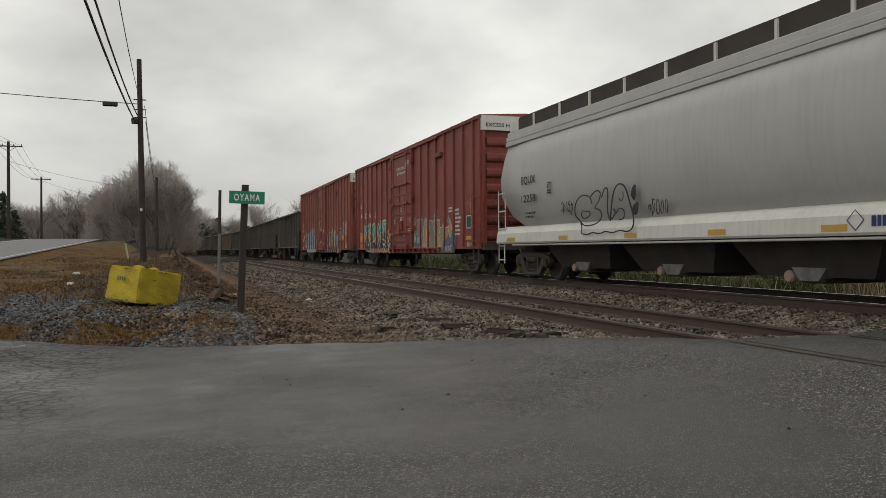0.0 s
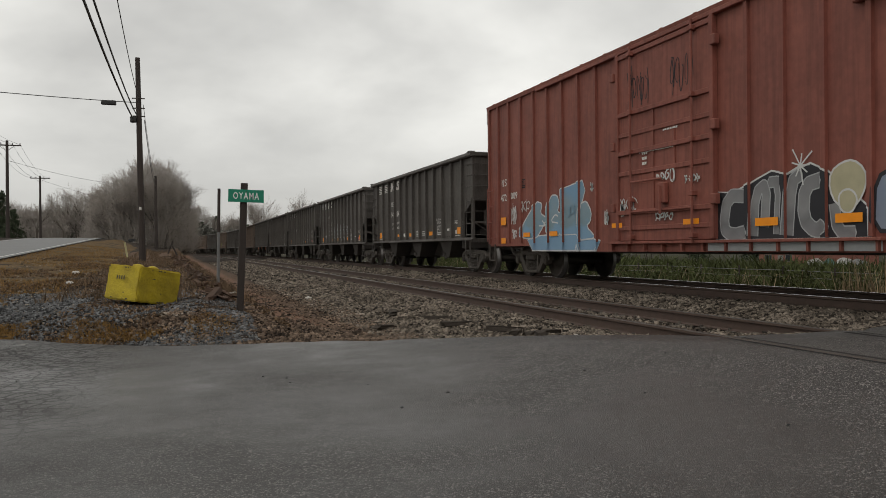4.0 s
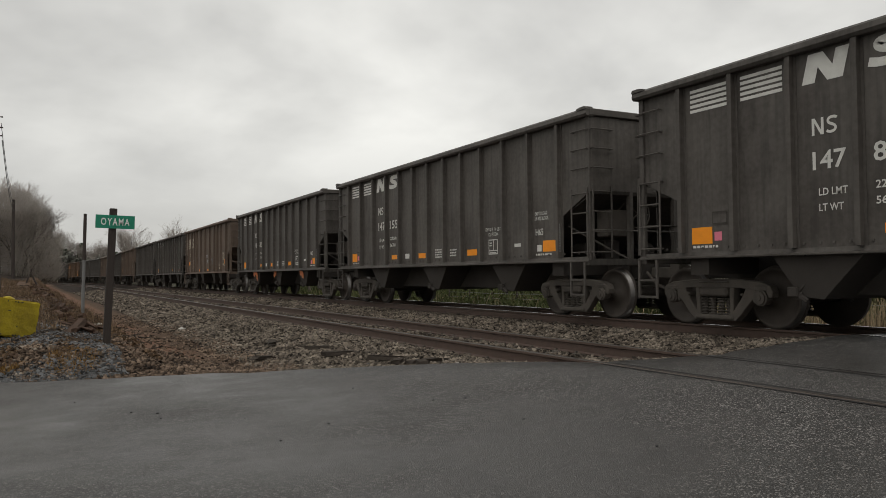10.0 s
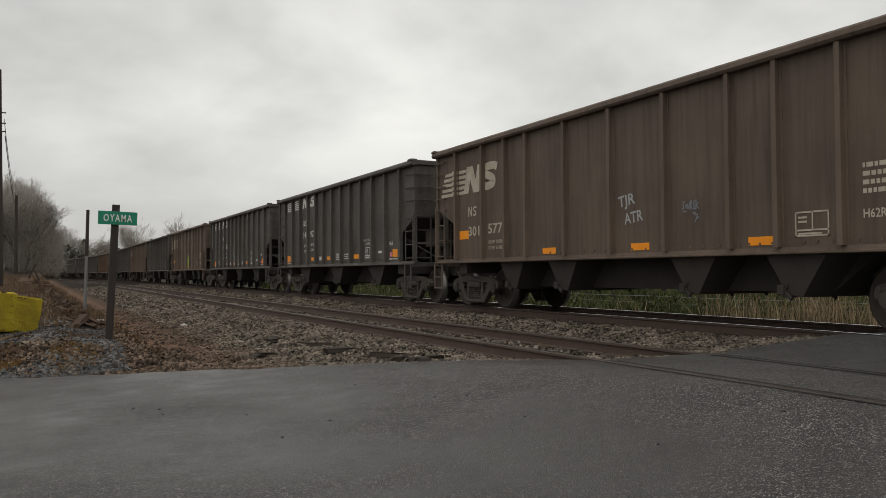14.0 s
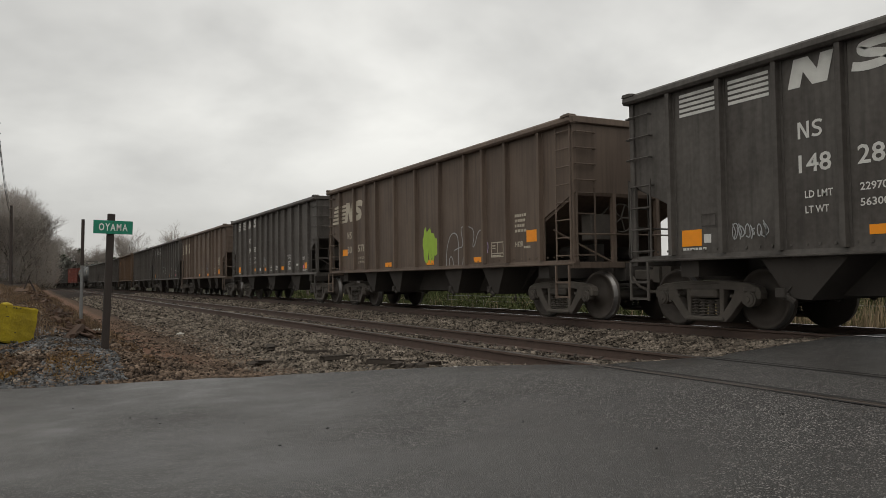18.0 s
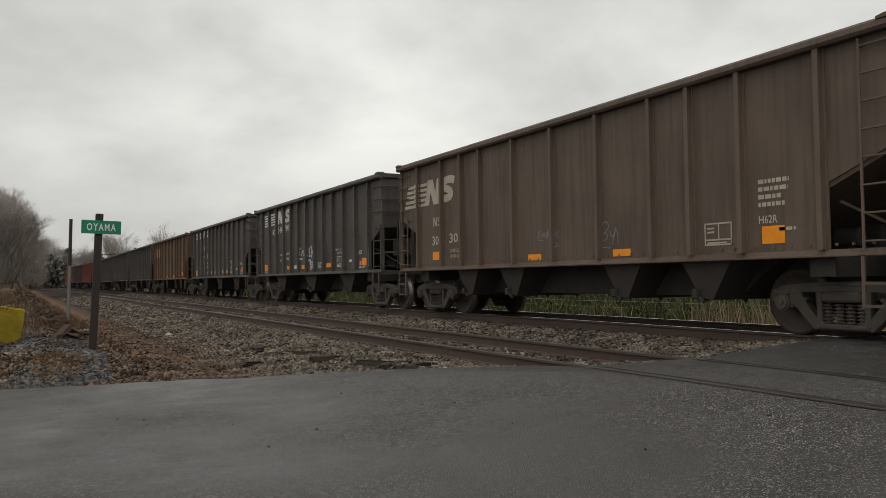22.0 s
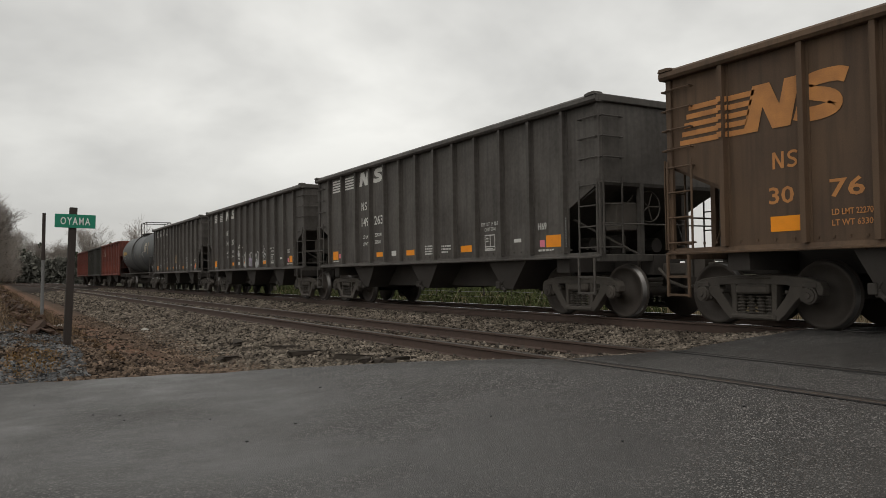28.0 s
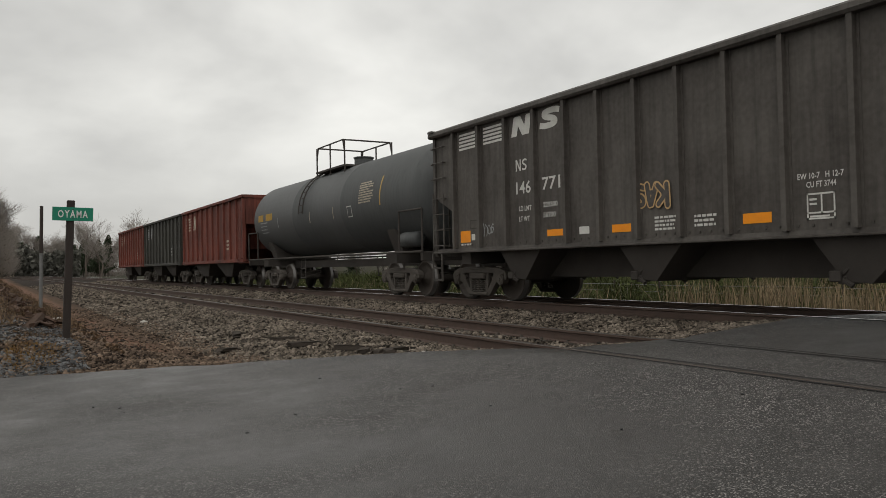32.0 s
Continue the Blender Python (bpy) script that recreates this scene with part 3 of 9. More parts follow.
    for s in (-1, 1):
        box(bm, -1.40, 1.40, s * (h - 1.15) - 0.18, s * (h - 1.15) + 0.18, 0.80, 1.06)
    out["under"] = mesh_of(bm, "centre_sill", SOOT_SHADE)
    # end platform with posts and braces below the slope sheet
    bm = B()
    box(bm, -1.55, 1.55, -0.16, 0.0, 0.98, 1.10, 0.01)
    out["platform"] = mesh_of(bm, "end_platform", paint_mat)
    out["end_post"] = mesh_of(box(B(), -0.04, 0.04, -0.09, 0.0, 1.10, corner + 0.02), "end_post", paint_mat)
    out["brace"] = mesh_of(rod(B(), (0, -0.05, 1.1), (0.7, -0.95, 1.75), 0.02, 5), "end_brace", paint_mat)
    out["end_rail"] = mesh_of(rod(B(), (-1.5, 0.03, 1.62), (1.5, 0.03, 1.62), 0.015, 5), "end_rail", paint_mat)
    out["side_ladder"] = mesh_of(ladder_mesh(0.46, 1.12, corner + 0.05, 4), "corner_ladder", paint_mat)
    out["tall_ladder"] = mesh_of(ladder_mesh(0.44, 1.12, 3.66, 8), "tall_ladder", paint_mat)
    out["end_ladder"] = mesh_of(ladder_mesh(0.42, 1.12, corner + 0.08, 4), "end_ladder", paint_mat)
    out["post"] = mesh_of(box(B(), -0.035, 0.035, -0.10, 0.0, 1.06, 3.70, 0.008), "corner_post", paint_mat)
    bm = bars(B(), [(0.275 * math.cos(k * math.pi / 10), 0, 0.275 * math.sin(k * math.pi / 10)) for k in range(21)], 0.014, 5)
    for k in range(5):
        a = k * 2 * math.pi / 5
        rod(bm, (0, 0.01, 0), (0.27 * math.cos(a), 0, 0.27 * math.sin(a)), 0.013, 5)
    out["brake_wheel"] = mesh_of(bm, "brake_wheel", IRON)
    bm = box(B(), -0.24, 0.24, -0.16, 0.16, 0, 0.50, 0.02)
    rod(bm, (0.36, -0.05, -0.85), (0.36, -0.05, 0.75), 0.03, 6)
    rod(bm, (0.1, -0.05, 0.5), (0.36, -0.05, 0.72), 0.02, 6)
    out["gear_box"] = mesh_of(bm, "gear_box", IRON)
    bm = rod(B(), (0, -0.07, 0), (0.46, -0.07, 0), 0.016, 5)
    for x in (0.01, 0.45):
        rod(bm, (x, -0.07, 0), (x, 0, 0), 0.014, 5)
    out["grab"] = mesh_of(bm, "grab_iron", paint_mat)
    out["grab_z"] = (2.75, 3.10, 3.45) if tag == "a" else (2.62, 2.92, 3.22, 3.52)
    bm = B()
    for x in (0, 0.40):
        box(bm, x - 0.02, x + 0.02, -0.03, 0, 0.42, 1.04)
    for z in (0.45, 0.72):
        box(bm, 0, 0.40, -0.035, 0, z - 0.018, z + 0.018)
    out["stirrup"] = mesh_of(bm, "sill_step", paint_mat)
    bm = B()
    for i in range(9):
        bmesh.ops.create_icosphere(bm, subdivisions=1, radius=0.018, matrix=Matrix.Translation((0, 0, corner + 0.1 + i * (3.6 - corner) / 9)))
    out["rivet"] = mesh_of(bm, "rivet_row", paint_mat)
    bm = B()
    rod(bm, (-0.75, -0.16, 1.32), (-0.75, 0.16, 1.32), 0.12, 14)
    rod(bm, (0.7, -0.3, 1.30), (0.7, 0.3, 1.30), 0.14, 14)
    box(bm, -0.3, 0.1, -0.12, 0.12, 1.1, 1.5, 0.03)
    bars(bm, [(-0.75, 0, 1.2), (-0.2, 0, 1.2), (0.7, 0, 1.2)], 0.022, 5)
    out["brake"] = mesh_of(bm, "brake_gear", SOOT_SHADE)
    return out


RIBS_A = [0.93, 1.93, 2.90, 3.84, 4.73, 5.60, 6.475, 7.35, 8.22, 9.11, 10.05, 11.02, 12.02]
RIBS_B = [1.05, 2.28, 3.22, 4.03, 5.33, 6.65, 7.97, 9.27, 10.08, 11.02, 12.25]
KINDS = {
    "a": (LEN_A, RIBS_A, 2.34, hopper_meshes(LEN_A, RIBS_A, 2.34, BLACK, "a")),
    "b": (LEN_B, RIBS_B, 2.40, hopper_meshes(LEN_B, RIBS_B, 2.40, BROWN, "b")),
    "r": (LEN_B, RIBS_B, 2.40, hopper_meshes(LEN_B, RIBS_B, 2.40, RUSTY, "b")),
}


def side_turn(s):
    return pose(0, 0, 0, 0, 0, -90 if s < 0 else 90)


def build_hopper(kind, label):
    """An open hopper car: shell, ribs, chord, bays, ladders, trucks and couplers."""
    L, ribs, corner, me = KINDS[kind]
    h = L / 2
    car = start_car("hopper_car", label, "hopper car")
    place("hopper_floor", me["floor"], car)
    for e in (0, 180):
        place("side_sheet", me["side"], car, "", pose(-SHEET_X if e else SHEET_X, 0, 0))
        place("end_wall", me["end_wall"], car, "", pose(0, 0, 0, 0, 0, e))
        place("slope_sheet", me["slope"], car, "", pose(0, 0, 0, 0, 0, e))
    place("top_chord", me["chord"], car)
    for s in (-1, 1):
        flip = pose(0, 0, 0, 0, 0, 180) if s < 0 else Matrix()
        for u in ribs:
            place("rib", me["rib"], car, "", Matrix.Translation((s * (SHEET_X + 0.0), h - u, 0)) @ flip)
        place("side_sill", me["sill"], car, "", flip)
        # corner ladders at both ends of each side, steps under them
        for e in (-1, 1):
            y0 = (h - 0.03 if s < 0 else h - 0.49) if e > 0 else (-h + 0.49 if s < 0 else -h + 0.03)
            at = Matrix.Translation((s * (SHEET_X + 0.02), y0, 0)) @ side_turn(s)
            tall = kind != "a" and e == s
            place("corner_ladder", me["tall_ladder" if tall else "side_ladder"], car, "", at)
            for z in () if tall else me["grab_z"]:
                place("grab_iron", me["grab"], car, "", Matrix.Translation((0, 0, z)) @ at)
            place("sill_step", me["stirrup"], car, "", Matrix.Translation((s * 0.08, 0, 0)) @ at)
            tagged(place("rivet_row", me["rivet"], car, "", Matrix.Translation((s * (SHEET_X + 0.02), e * (h - 0.04), 0))), kind="stuff")
    for s in (-1, 1):
        tagged(place("sill_rivets", me["sill_rivets"], car, "", pose(0, 0, 0, 0, 0, 180 if s < 0 else 0)), kind="stuff")
    for y in (3.45, 0.0, -3.45) if kind == "a" else (3.42, 1.62, -1.72, -3.55):
        place("hopper_bay", me["bay"], car, "", pose(0, y + 0.1, 0) @ Matrix.Diagonal((1, 1 if kind == "a" else 0.70, 1, 1)))
    place("centre_sill", me["under"], car)
    for e in (-1, 1):
        turn = pose(0, 0, 0, 0, 0, 0 if e > 0 else 180)
        at = Matrix.Translation((0, e * h, 0)) @ turn
        place("end_platform", me["platform"], car, "", at)
        for x in (-0.55, 0.55):
            place("end_post", me["end_post"], car, "", at @ pose(x, 0, 0))
        place("end_brace", me["brace"], car, "", at @ pose(0.6, 0, 0))
        place("end_brace", me["brace"], car, "", at @ Matrix.Diagonal((-1, 1, 1, 1)) @ pose(0.6, 0, 0))
        place("end_rail", me["end_rail"], car, "", at)
        rungs = Matrix.Translation((0, e * h, 0)) @ pose(0, 0, 0, 0, 0, 180 if e > 0 else 0) @ pose(-1.5 if e < 0 else 1.08, 0, 0)
        place("end_ladder", me["end_ladder"], car, "", rungs)
        for z in me["grab_z"]:
            place("grab_iron", me["grab"], car, "", Matrix.Translation((0, 0, z)) @ rungs)
        for s in (-1, 1):
            place("corner_post", me["post"], car, "", Matrix.Translation((s * (SHEET_X + 0.025), 0, 0)) @ at)
        truck(car, e * (h - 1.12))
    place("brake_gear", me["brake"], car, "", pose(0, -h + 1.2, 0))
    place("brake_wheel", me["brake_wheel"], car, "", pose(-0.28, -h + 0.12, 1.95))
    place("gear_box", me["gear_box"], car, "", pose(-0.72, -h + 0.35, 1.52))
    ends(car, L)
    return car


FACE = -(SHEET_X + 0.026)


def flag_stripes(w, h, rows=5, slant=0.0, rise=0.0):
    bm = B()
    for i in range(rows):
        y = h * i / rows
        k = slant * i / rows
        bm.faces.new([bm.verts.new(p) for p in ((0 + k, y, 0), (w + k, y + rise, 0), (w + k + slant * 0.1, y + rise + 0.6 * h / rows, 0), (k, y + 0.6 * h / rows, 0))])
    return bm


def crest(car, L, parts, z, h, mat, x=FACE):
    """The road's mark as plain shapes: striped flags and two slanting solid blocks."""
    for kind, u, w in parts:
        if kind == "long_flag":
            posts = [(q, 0.075, 0.034) for q in RIBS_B[:2]] + [(q, 0.038, 0.118) for q in RIBS_B[:2]]
            paint("painted_stripes", over_ribs(flag_stripes(w, h, 5, 0.22), u, posts), mat, car, L, u, z, x)
        elif kind == "flag":
            paint("painted_stripes", flag_stripes(w, h), mat, car, L, u, z, x)
        elif kind == "block":
            t, lean = (0.32, 0.26 * h) if h > 0.3 else (0.22, 0.0)
            bm = B()
            for i, q in enumerate(([(0, 0), (t * w, 0), (t * w, h), (0, h)], [(0.02 * w, h), (1.15 * t * w, h), (w * 0.98, 0), (w * (1 - 1.15 * t), 0)], [(w * (1 - t), 0), (w, 0), (w, h), (w * (1 - t), h)])):
                bm.faces.new([bm.verts.new((a + lean * b / h, b, 0.0006 * i)) for a, b in q])
            paint("painted_mark", bm, mat, car, L, u, z, x)
        else:
            thick, lean = (0.29, 0.22 * h) if h > 0.3 else (0.16, 0.0)
            c = thick / 2
            path = [(1.0, 1 - c - 0.08), (0.80, 1 - c), (0.35, 1 - c), (0.10, 0.78), (0.22, 0.58), (0.78, 0.44), (0.92, 0.24), (0.65, c), (0.25, c), (0.0, c + 0.08)]
            bm = ribbon(B(), [(p * w * 0.95 + lean * q, q * h) for p, q in rounded(path, 2)], thick * h)
            paint("painted_mark", bm, mat, car, L, u, z, x)


def write(car, L, u, z, text, height, mat=WHITE, x=FACE, wide=None):
    bm, w = letters(text, height)
    if wide:
        bmesh.ops.transform(bm, matrix=Matrix.Diagonal((wide / w, 1, 1, 1)), verts=bm.verts)
    return paint("lettering", bm, mat, car, L, u, z, x)


def patch(car, L, u, z, w, h, mat, x=FACE, label=""):
    return paint("reflective_patch" if mat is AMBER else "painted_patch", rect(w, h), mat, car, L, u, z, x, label)


def frame_sign(car, L, u, z, w, h, mat=WHITE, x=FACE):
    """A ruled box of lubrication notes."""
    bm = B()
    t = 0.022
    for a in ((0, 0, w, t), (0, h - t, w, h), (0, 0, t, h), (w - t, 0, w, h), (0, h * 0.22, w, h * 0.22 + t), (w * 0.5, h * 0.22, w * 0.5 + t, h), (w * 0.1, h * 0.72, w * 0.36, h * 0.8), (w * 0.1, h * 0.55, w * 0.36, h * 0.63), (w * 0.1, h * .08, w * 0.8, h * .15)):
        bm.faces.new([bm.verts.new(p) for p in ((a[0], a[1], 0), (a[2], a[1], 0), (a[2], a[3], 0), (a[0], a[3], 0))])
    paint("ruled_notice", bm, mat, car, L, u, z, x)


def dress_a(car, first, second, seed, code="H65", weights=("229300", "56700"), mark=WHITE, old=False, shift=0.0):
    """Lettering, patches and notices of the black rebuilt hoppers."""
    L = LEN_A
    rnd = random.Random(seed)
    if old:
        crest(car, L, [("flag", 1.12, 0.62), ("flag", 2.0, 0.66), ("block", 2.92, 0.66), ("s", 3.86, 0.62)], 3.06, 0.50, mark)
        write(car, L, 3.04, 2.70, first, 0.25, mark, wide=0.50)
        write(car, L, 3.94, 2.72, second, 0.25, mark, wide=0.54)
        crest(car, L, [("block", 2.26, 0.16), ("s", 2.46, 0.15)], 2.68, 0.22, mark)
    else:
        crest(car, L, [("flag", 1.02 + shift * 0.8, 0.76), ("flag", 1.95 + shift, 0.70), ("block", 2.95 + shift, 0.58), ("s", 3.85 + shift, 0.56)], 3.26, 0.38, mark)
        crest(car, L, [("block", 3.08 + shift, 0.17), ("s", 3.29 + shift, 0.15)], 2.58, 0.22, mark)
        write(car, L, 3.08 + shift, 2.13, first, 0.235, mark, wide=0.47)
        write(car, L, 3.90 + shift, 2.14, second, 0.235, mark, wide=0.53)
    paint("placard_board", ribbon(B(), [(0, 0), (0.26, 0), (0.26, 0.17), (0, 0.17)], 0.022, 0.012, True), SOOT_SHADE, car, L, 1.52, 1.55, FACE)
    for i, t in enumerate(("LD LMT", "LT WT")):
        write(car, L, 3.16 + shift, 1.80 - i * 0.20, t, 0.095, mark, wide=0.40 if i == 0 else 0.34)
        write(car, L, 3.92 + shift, 1.82 - i * 0.19, weights[i], 0.095, mark, wide=0.42 if i == 0 else 0.36)
    patch(car, L, 1.10, 1.26, 0.40, 0.25, AMBER)
    patch(car, L, 1.54, 1.30, 0.14, 0.13, PINK if rnd.random() < 0.7 else WHITE)
    paint("fine_print", lines_of_bars(0.6, 0.04, 1, seed + 5, 0.9), mark, car, L, 1.12, 1.20, FACE)
    patch(car, L, 4.02 + shift, 1.28, 0.46, 0.12, AMBER)
    patch(car, L, 4.92 + shift, 1.28, 0.26, 0.13, WHITE)
    patch(car, L, 5.85, 1.27, 0.44, 0.13, AMBER)
    paint("fine_print", lines_of_bars(0.5, 0.24, 4, seed + 1), mark, car, L, 6.80, 1.26, FACE)
    paint("fine_print", lines_of_bars(0.42, 0.2, 3, seed + 2), mark, car, L, 7.58, 1.28, FACE)
    patch(car, L, 8.42, 1.27, 0.45, 0.14, AMBER)
    write(car, L, 9.26, 1.78, "EW 10-7   H 12-7", 0.075, mark, wide=0.62)
    write(car, L, 9.38, 1.67, "CU FT 3744", 0.075, mark, wide=0.40)
    frame_sign(car, L, 9.38, 1.27, 0.38, 0.33, mark)
    patch(car, L, 10.42, 1.40, 0.24, 0.07, WHITE)
    if second in ("882", "155"):
        write(car, L, 11.18, 2.00, "EMPTY LOAD", 0.07, mark, wide=0.42)
        write(car, L, 11.18, 1.88, "1/4 ADJ BLOCK", 0.07, mark, wide=0.46)
    write(car, L, 11.20, 1.60, code, 0.13, mark, wide=0.26)
    patch(car, L, 11.25, 1.28, 0.15, 0.13, PINK if rnd.random() < 0.6 else WHITE)
    patch(car, L, 11.44, 1.27, 0.44, 0.22, AMBER)
    paint("fine_print", lines_of_bars(0.64, 0.04, 1, seed + 7, 0.9), mark, car, L, 11.20, 1.20, FACE)
    paint("fine_print", lines_of_bars(0.028, 0.55, 11, seed + 8, 0.45), G_SILVER, car, L, 12.10, 1.25, FACE - 0.08)


def dress_b(car, first, second, seed, mark=CREAM, tape=AMBER, low=0.0):
    """Lettering of the brown-black hoppers with the mark painted across the ribs."""
    L = LEN_B
    k = 0.22 if low else 0.0
    crest(car, L, [("long_flag", 0.24, 1.12), ("block", 1.36, 0.72), ("s", 2.12, 0.66)], 2.66, 0.62, mark, FACE - 0.003)
    crest(car, L, [("block", 1.58 + k, 0.17), ("s", 1.80 + k, 0.15)], 2.12, 0.22, mark)
    write(car, L, 1.58 + 0.7 * k, 1.66, first, 0.22, mark, wide=0.50)
    write(car, L, 2.46 + 0.6 * k, 1.68, second, 0.22, mark, wide=0.60)
    for i, t in enumerate(("LD LMT 222700", "LT WT 63300")):
        write(car, L, 2.48 + 0.6 * k, 1.46 - i * 0.13, t, 0.075, mark, wide=0.56)
    patch(car, L, 1.15 if not low else 1.75, 1.60 - low, 0.44, 0.20, tape)
    for u in (5.80, 8.30) if low else (4.55, 7.13, 9.56):
        patch(car, L, u, 1.18, 0.44, 0.12, tape)
    frame_sign(car, L, 10.32, 1.27, 0.50, 0.33, mark)
    paint("fine_print", lines_of_bars(0.5, 0.42, 4, seed + 1), mark, car, L, 11.28, 1.76, FACE)
    write(car, L, 11.28, 1.53 if low else 1.46, "H62R", 0.11, mark, wide=0.30)
    patch(car, L, 11.70 - 1.7 * k, 1.54 - 1.3 * k, 0.36, 0.24, tape)
    paint("fine_print", lines_of_bars(0.28, 0.05, 1, seed + 3, 0.9), mark, car, L, 11.6, 1.42, FACE)


def tag(car, L, u, z, w, h, strokes, mat, line=0.035, soft=2, x=FACE - 0.004):
    """A quick tag in spray paint: each stroke runs in a box of width and height 1."""
    for k, path in enumerate(strokes):
        bm = ribbon(B(), [(p * w, q * h) for p, q in rounded(path, soft)], line)
        paint("spray_stroke", bm, mat, car, L, u, z, x - 0.0006 * k)


BALLOON = [[(0.10, -0.05), (0.08, 0.5), (0.12, 1.05)], [(0.10, 0.42), (0.42, 0.85), (0.60, 0.60), (0.40, 0.40), (0.14, 0.22), (0.40, 0.10), (0.55, 0.30), (0.35, 0.42)],
           [(0.60, 0.45), (0.74, 0.15), (0.92, 0.60), (0.80, 0.20), (0.70, -0.05)], [(0.0, -0.18), (0.25, -0.10), (0.60, -0.14)], [(-0.12, 0.52), (0.12, 0.48)], [(0.88, 0.55), (1.0, 0.30), (0.98, 0.0)]]
CROWNED = [[(0.15, 0.80), (0.35, 1.0), (0.62, 1.0), (0.45, 0.82), (0.15, 0.78)], [(0.0, 0.35), (0.12, 0.15)], [(0.16, 0.62), (0.14, 0.15)], [(0.02, 0.40), (0.30, 0.55)], [(0.08, 0.38), (0.32, 0.18)],
           [(0.34, 0.15), (0.46, 0.66), (0.56, 0.18)], [(0.36, 0.34), (0.56, 0.36)], [(0.60, 0.30), (0.70, 0.58), (0.80, 0.40), (0.68, 0.25), (0.60, 0.32)], [(0.72, 0.78), (1.0, 0.80)], [(0.86, 0.80), (0.88, 0.30)], [(0.12, 0.02), (0.5, -0.05), (0.95, 0.12)]]
ARCHES = [[(0.0, 0.0), (0.0, 0.42), (0.10, 0.80), (0.24, 0.88), (0.34, 0.70), (0.33, 0.0)], [(0.22, 0.40), (0.34, 0.46), (0.47, 0.48), (0.40, 0.92), (0.43, 1.0), (0.70, 0.95), (0.75, 0.75), (0.69, 0.40), (0.78, 0.54), (0.80, 0.70), (0.88, 0.86), (0.96, 0.82), (1.0, 0.54), (0.94, 0.0)],
          [(0.08, 0.0), (0.08, 0.22), (0.16, 0.26), (0.20, 0.0)], [(0.44, 0.0), (0.46, 0.26), (0.54, 0.22), (0.52, 0.0)]]
WILD = [[(0.20, 0.95), (0.04, 0.88), (0.16, 0.72), (0.02, 0.60)], [(0.22, 0.62), (0.28, 0.88), (0.34, 0.60)], [(0.36, 0.85), (0.38, 0.62), (0.46, 0.64), (0.46, 0.88)], [(0.50, 0.55), (0.50, 1.0), (0.60, 0.92), (0.52, 0.76), (0.62, 0.56)],
        [(0.78, 0.95), (0.64, 0.80), (0.76, 0.72), (0.66, 0.56), (0.80, 0.60)], [(0.82, 0.52), (0.84, 1.0)], [(0.96, 0.86), (0.84, 0.72), (1.0, 0.56)], [(0.62, 0.40), (0.82, 0.44), (0.70, 0.28), (0.98, 0.36), (0.80, 0.10), (1.0, 0.20)], [(0.08, 0.52), (0.30, 0.48)], [(0.86, 0.16), (0.78, 0.0)]]

TRAIN = []       # (car, distance of its centre along the track when the clip starts)


def couple(car, far_end, L):
    TRAIN.append((car, far_end - L / 2))
    car.matrix_basis = on_track(far_end - L / 2)
    return car


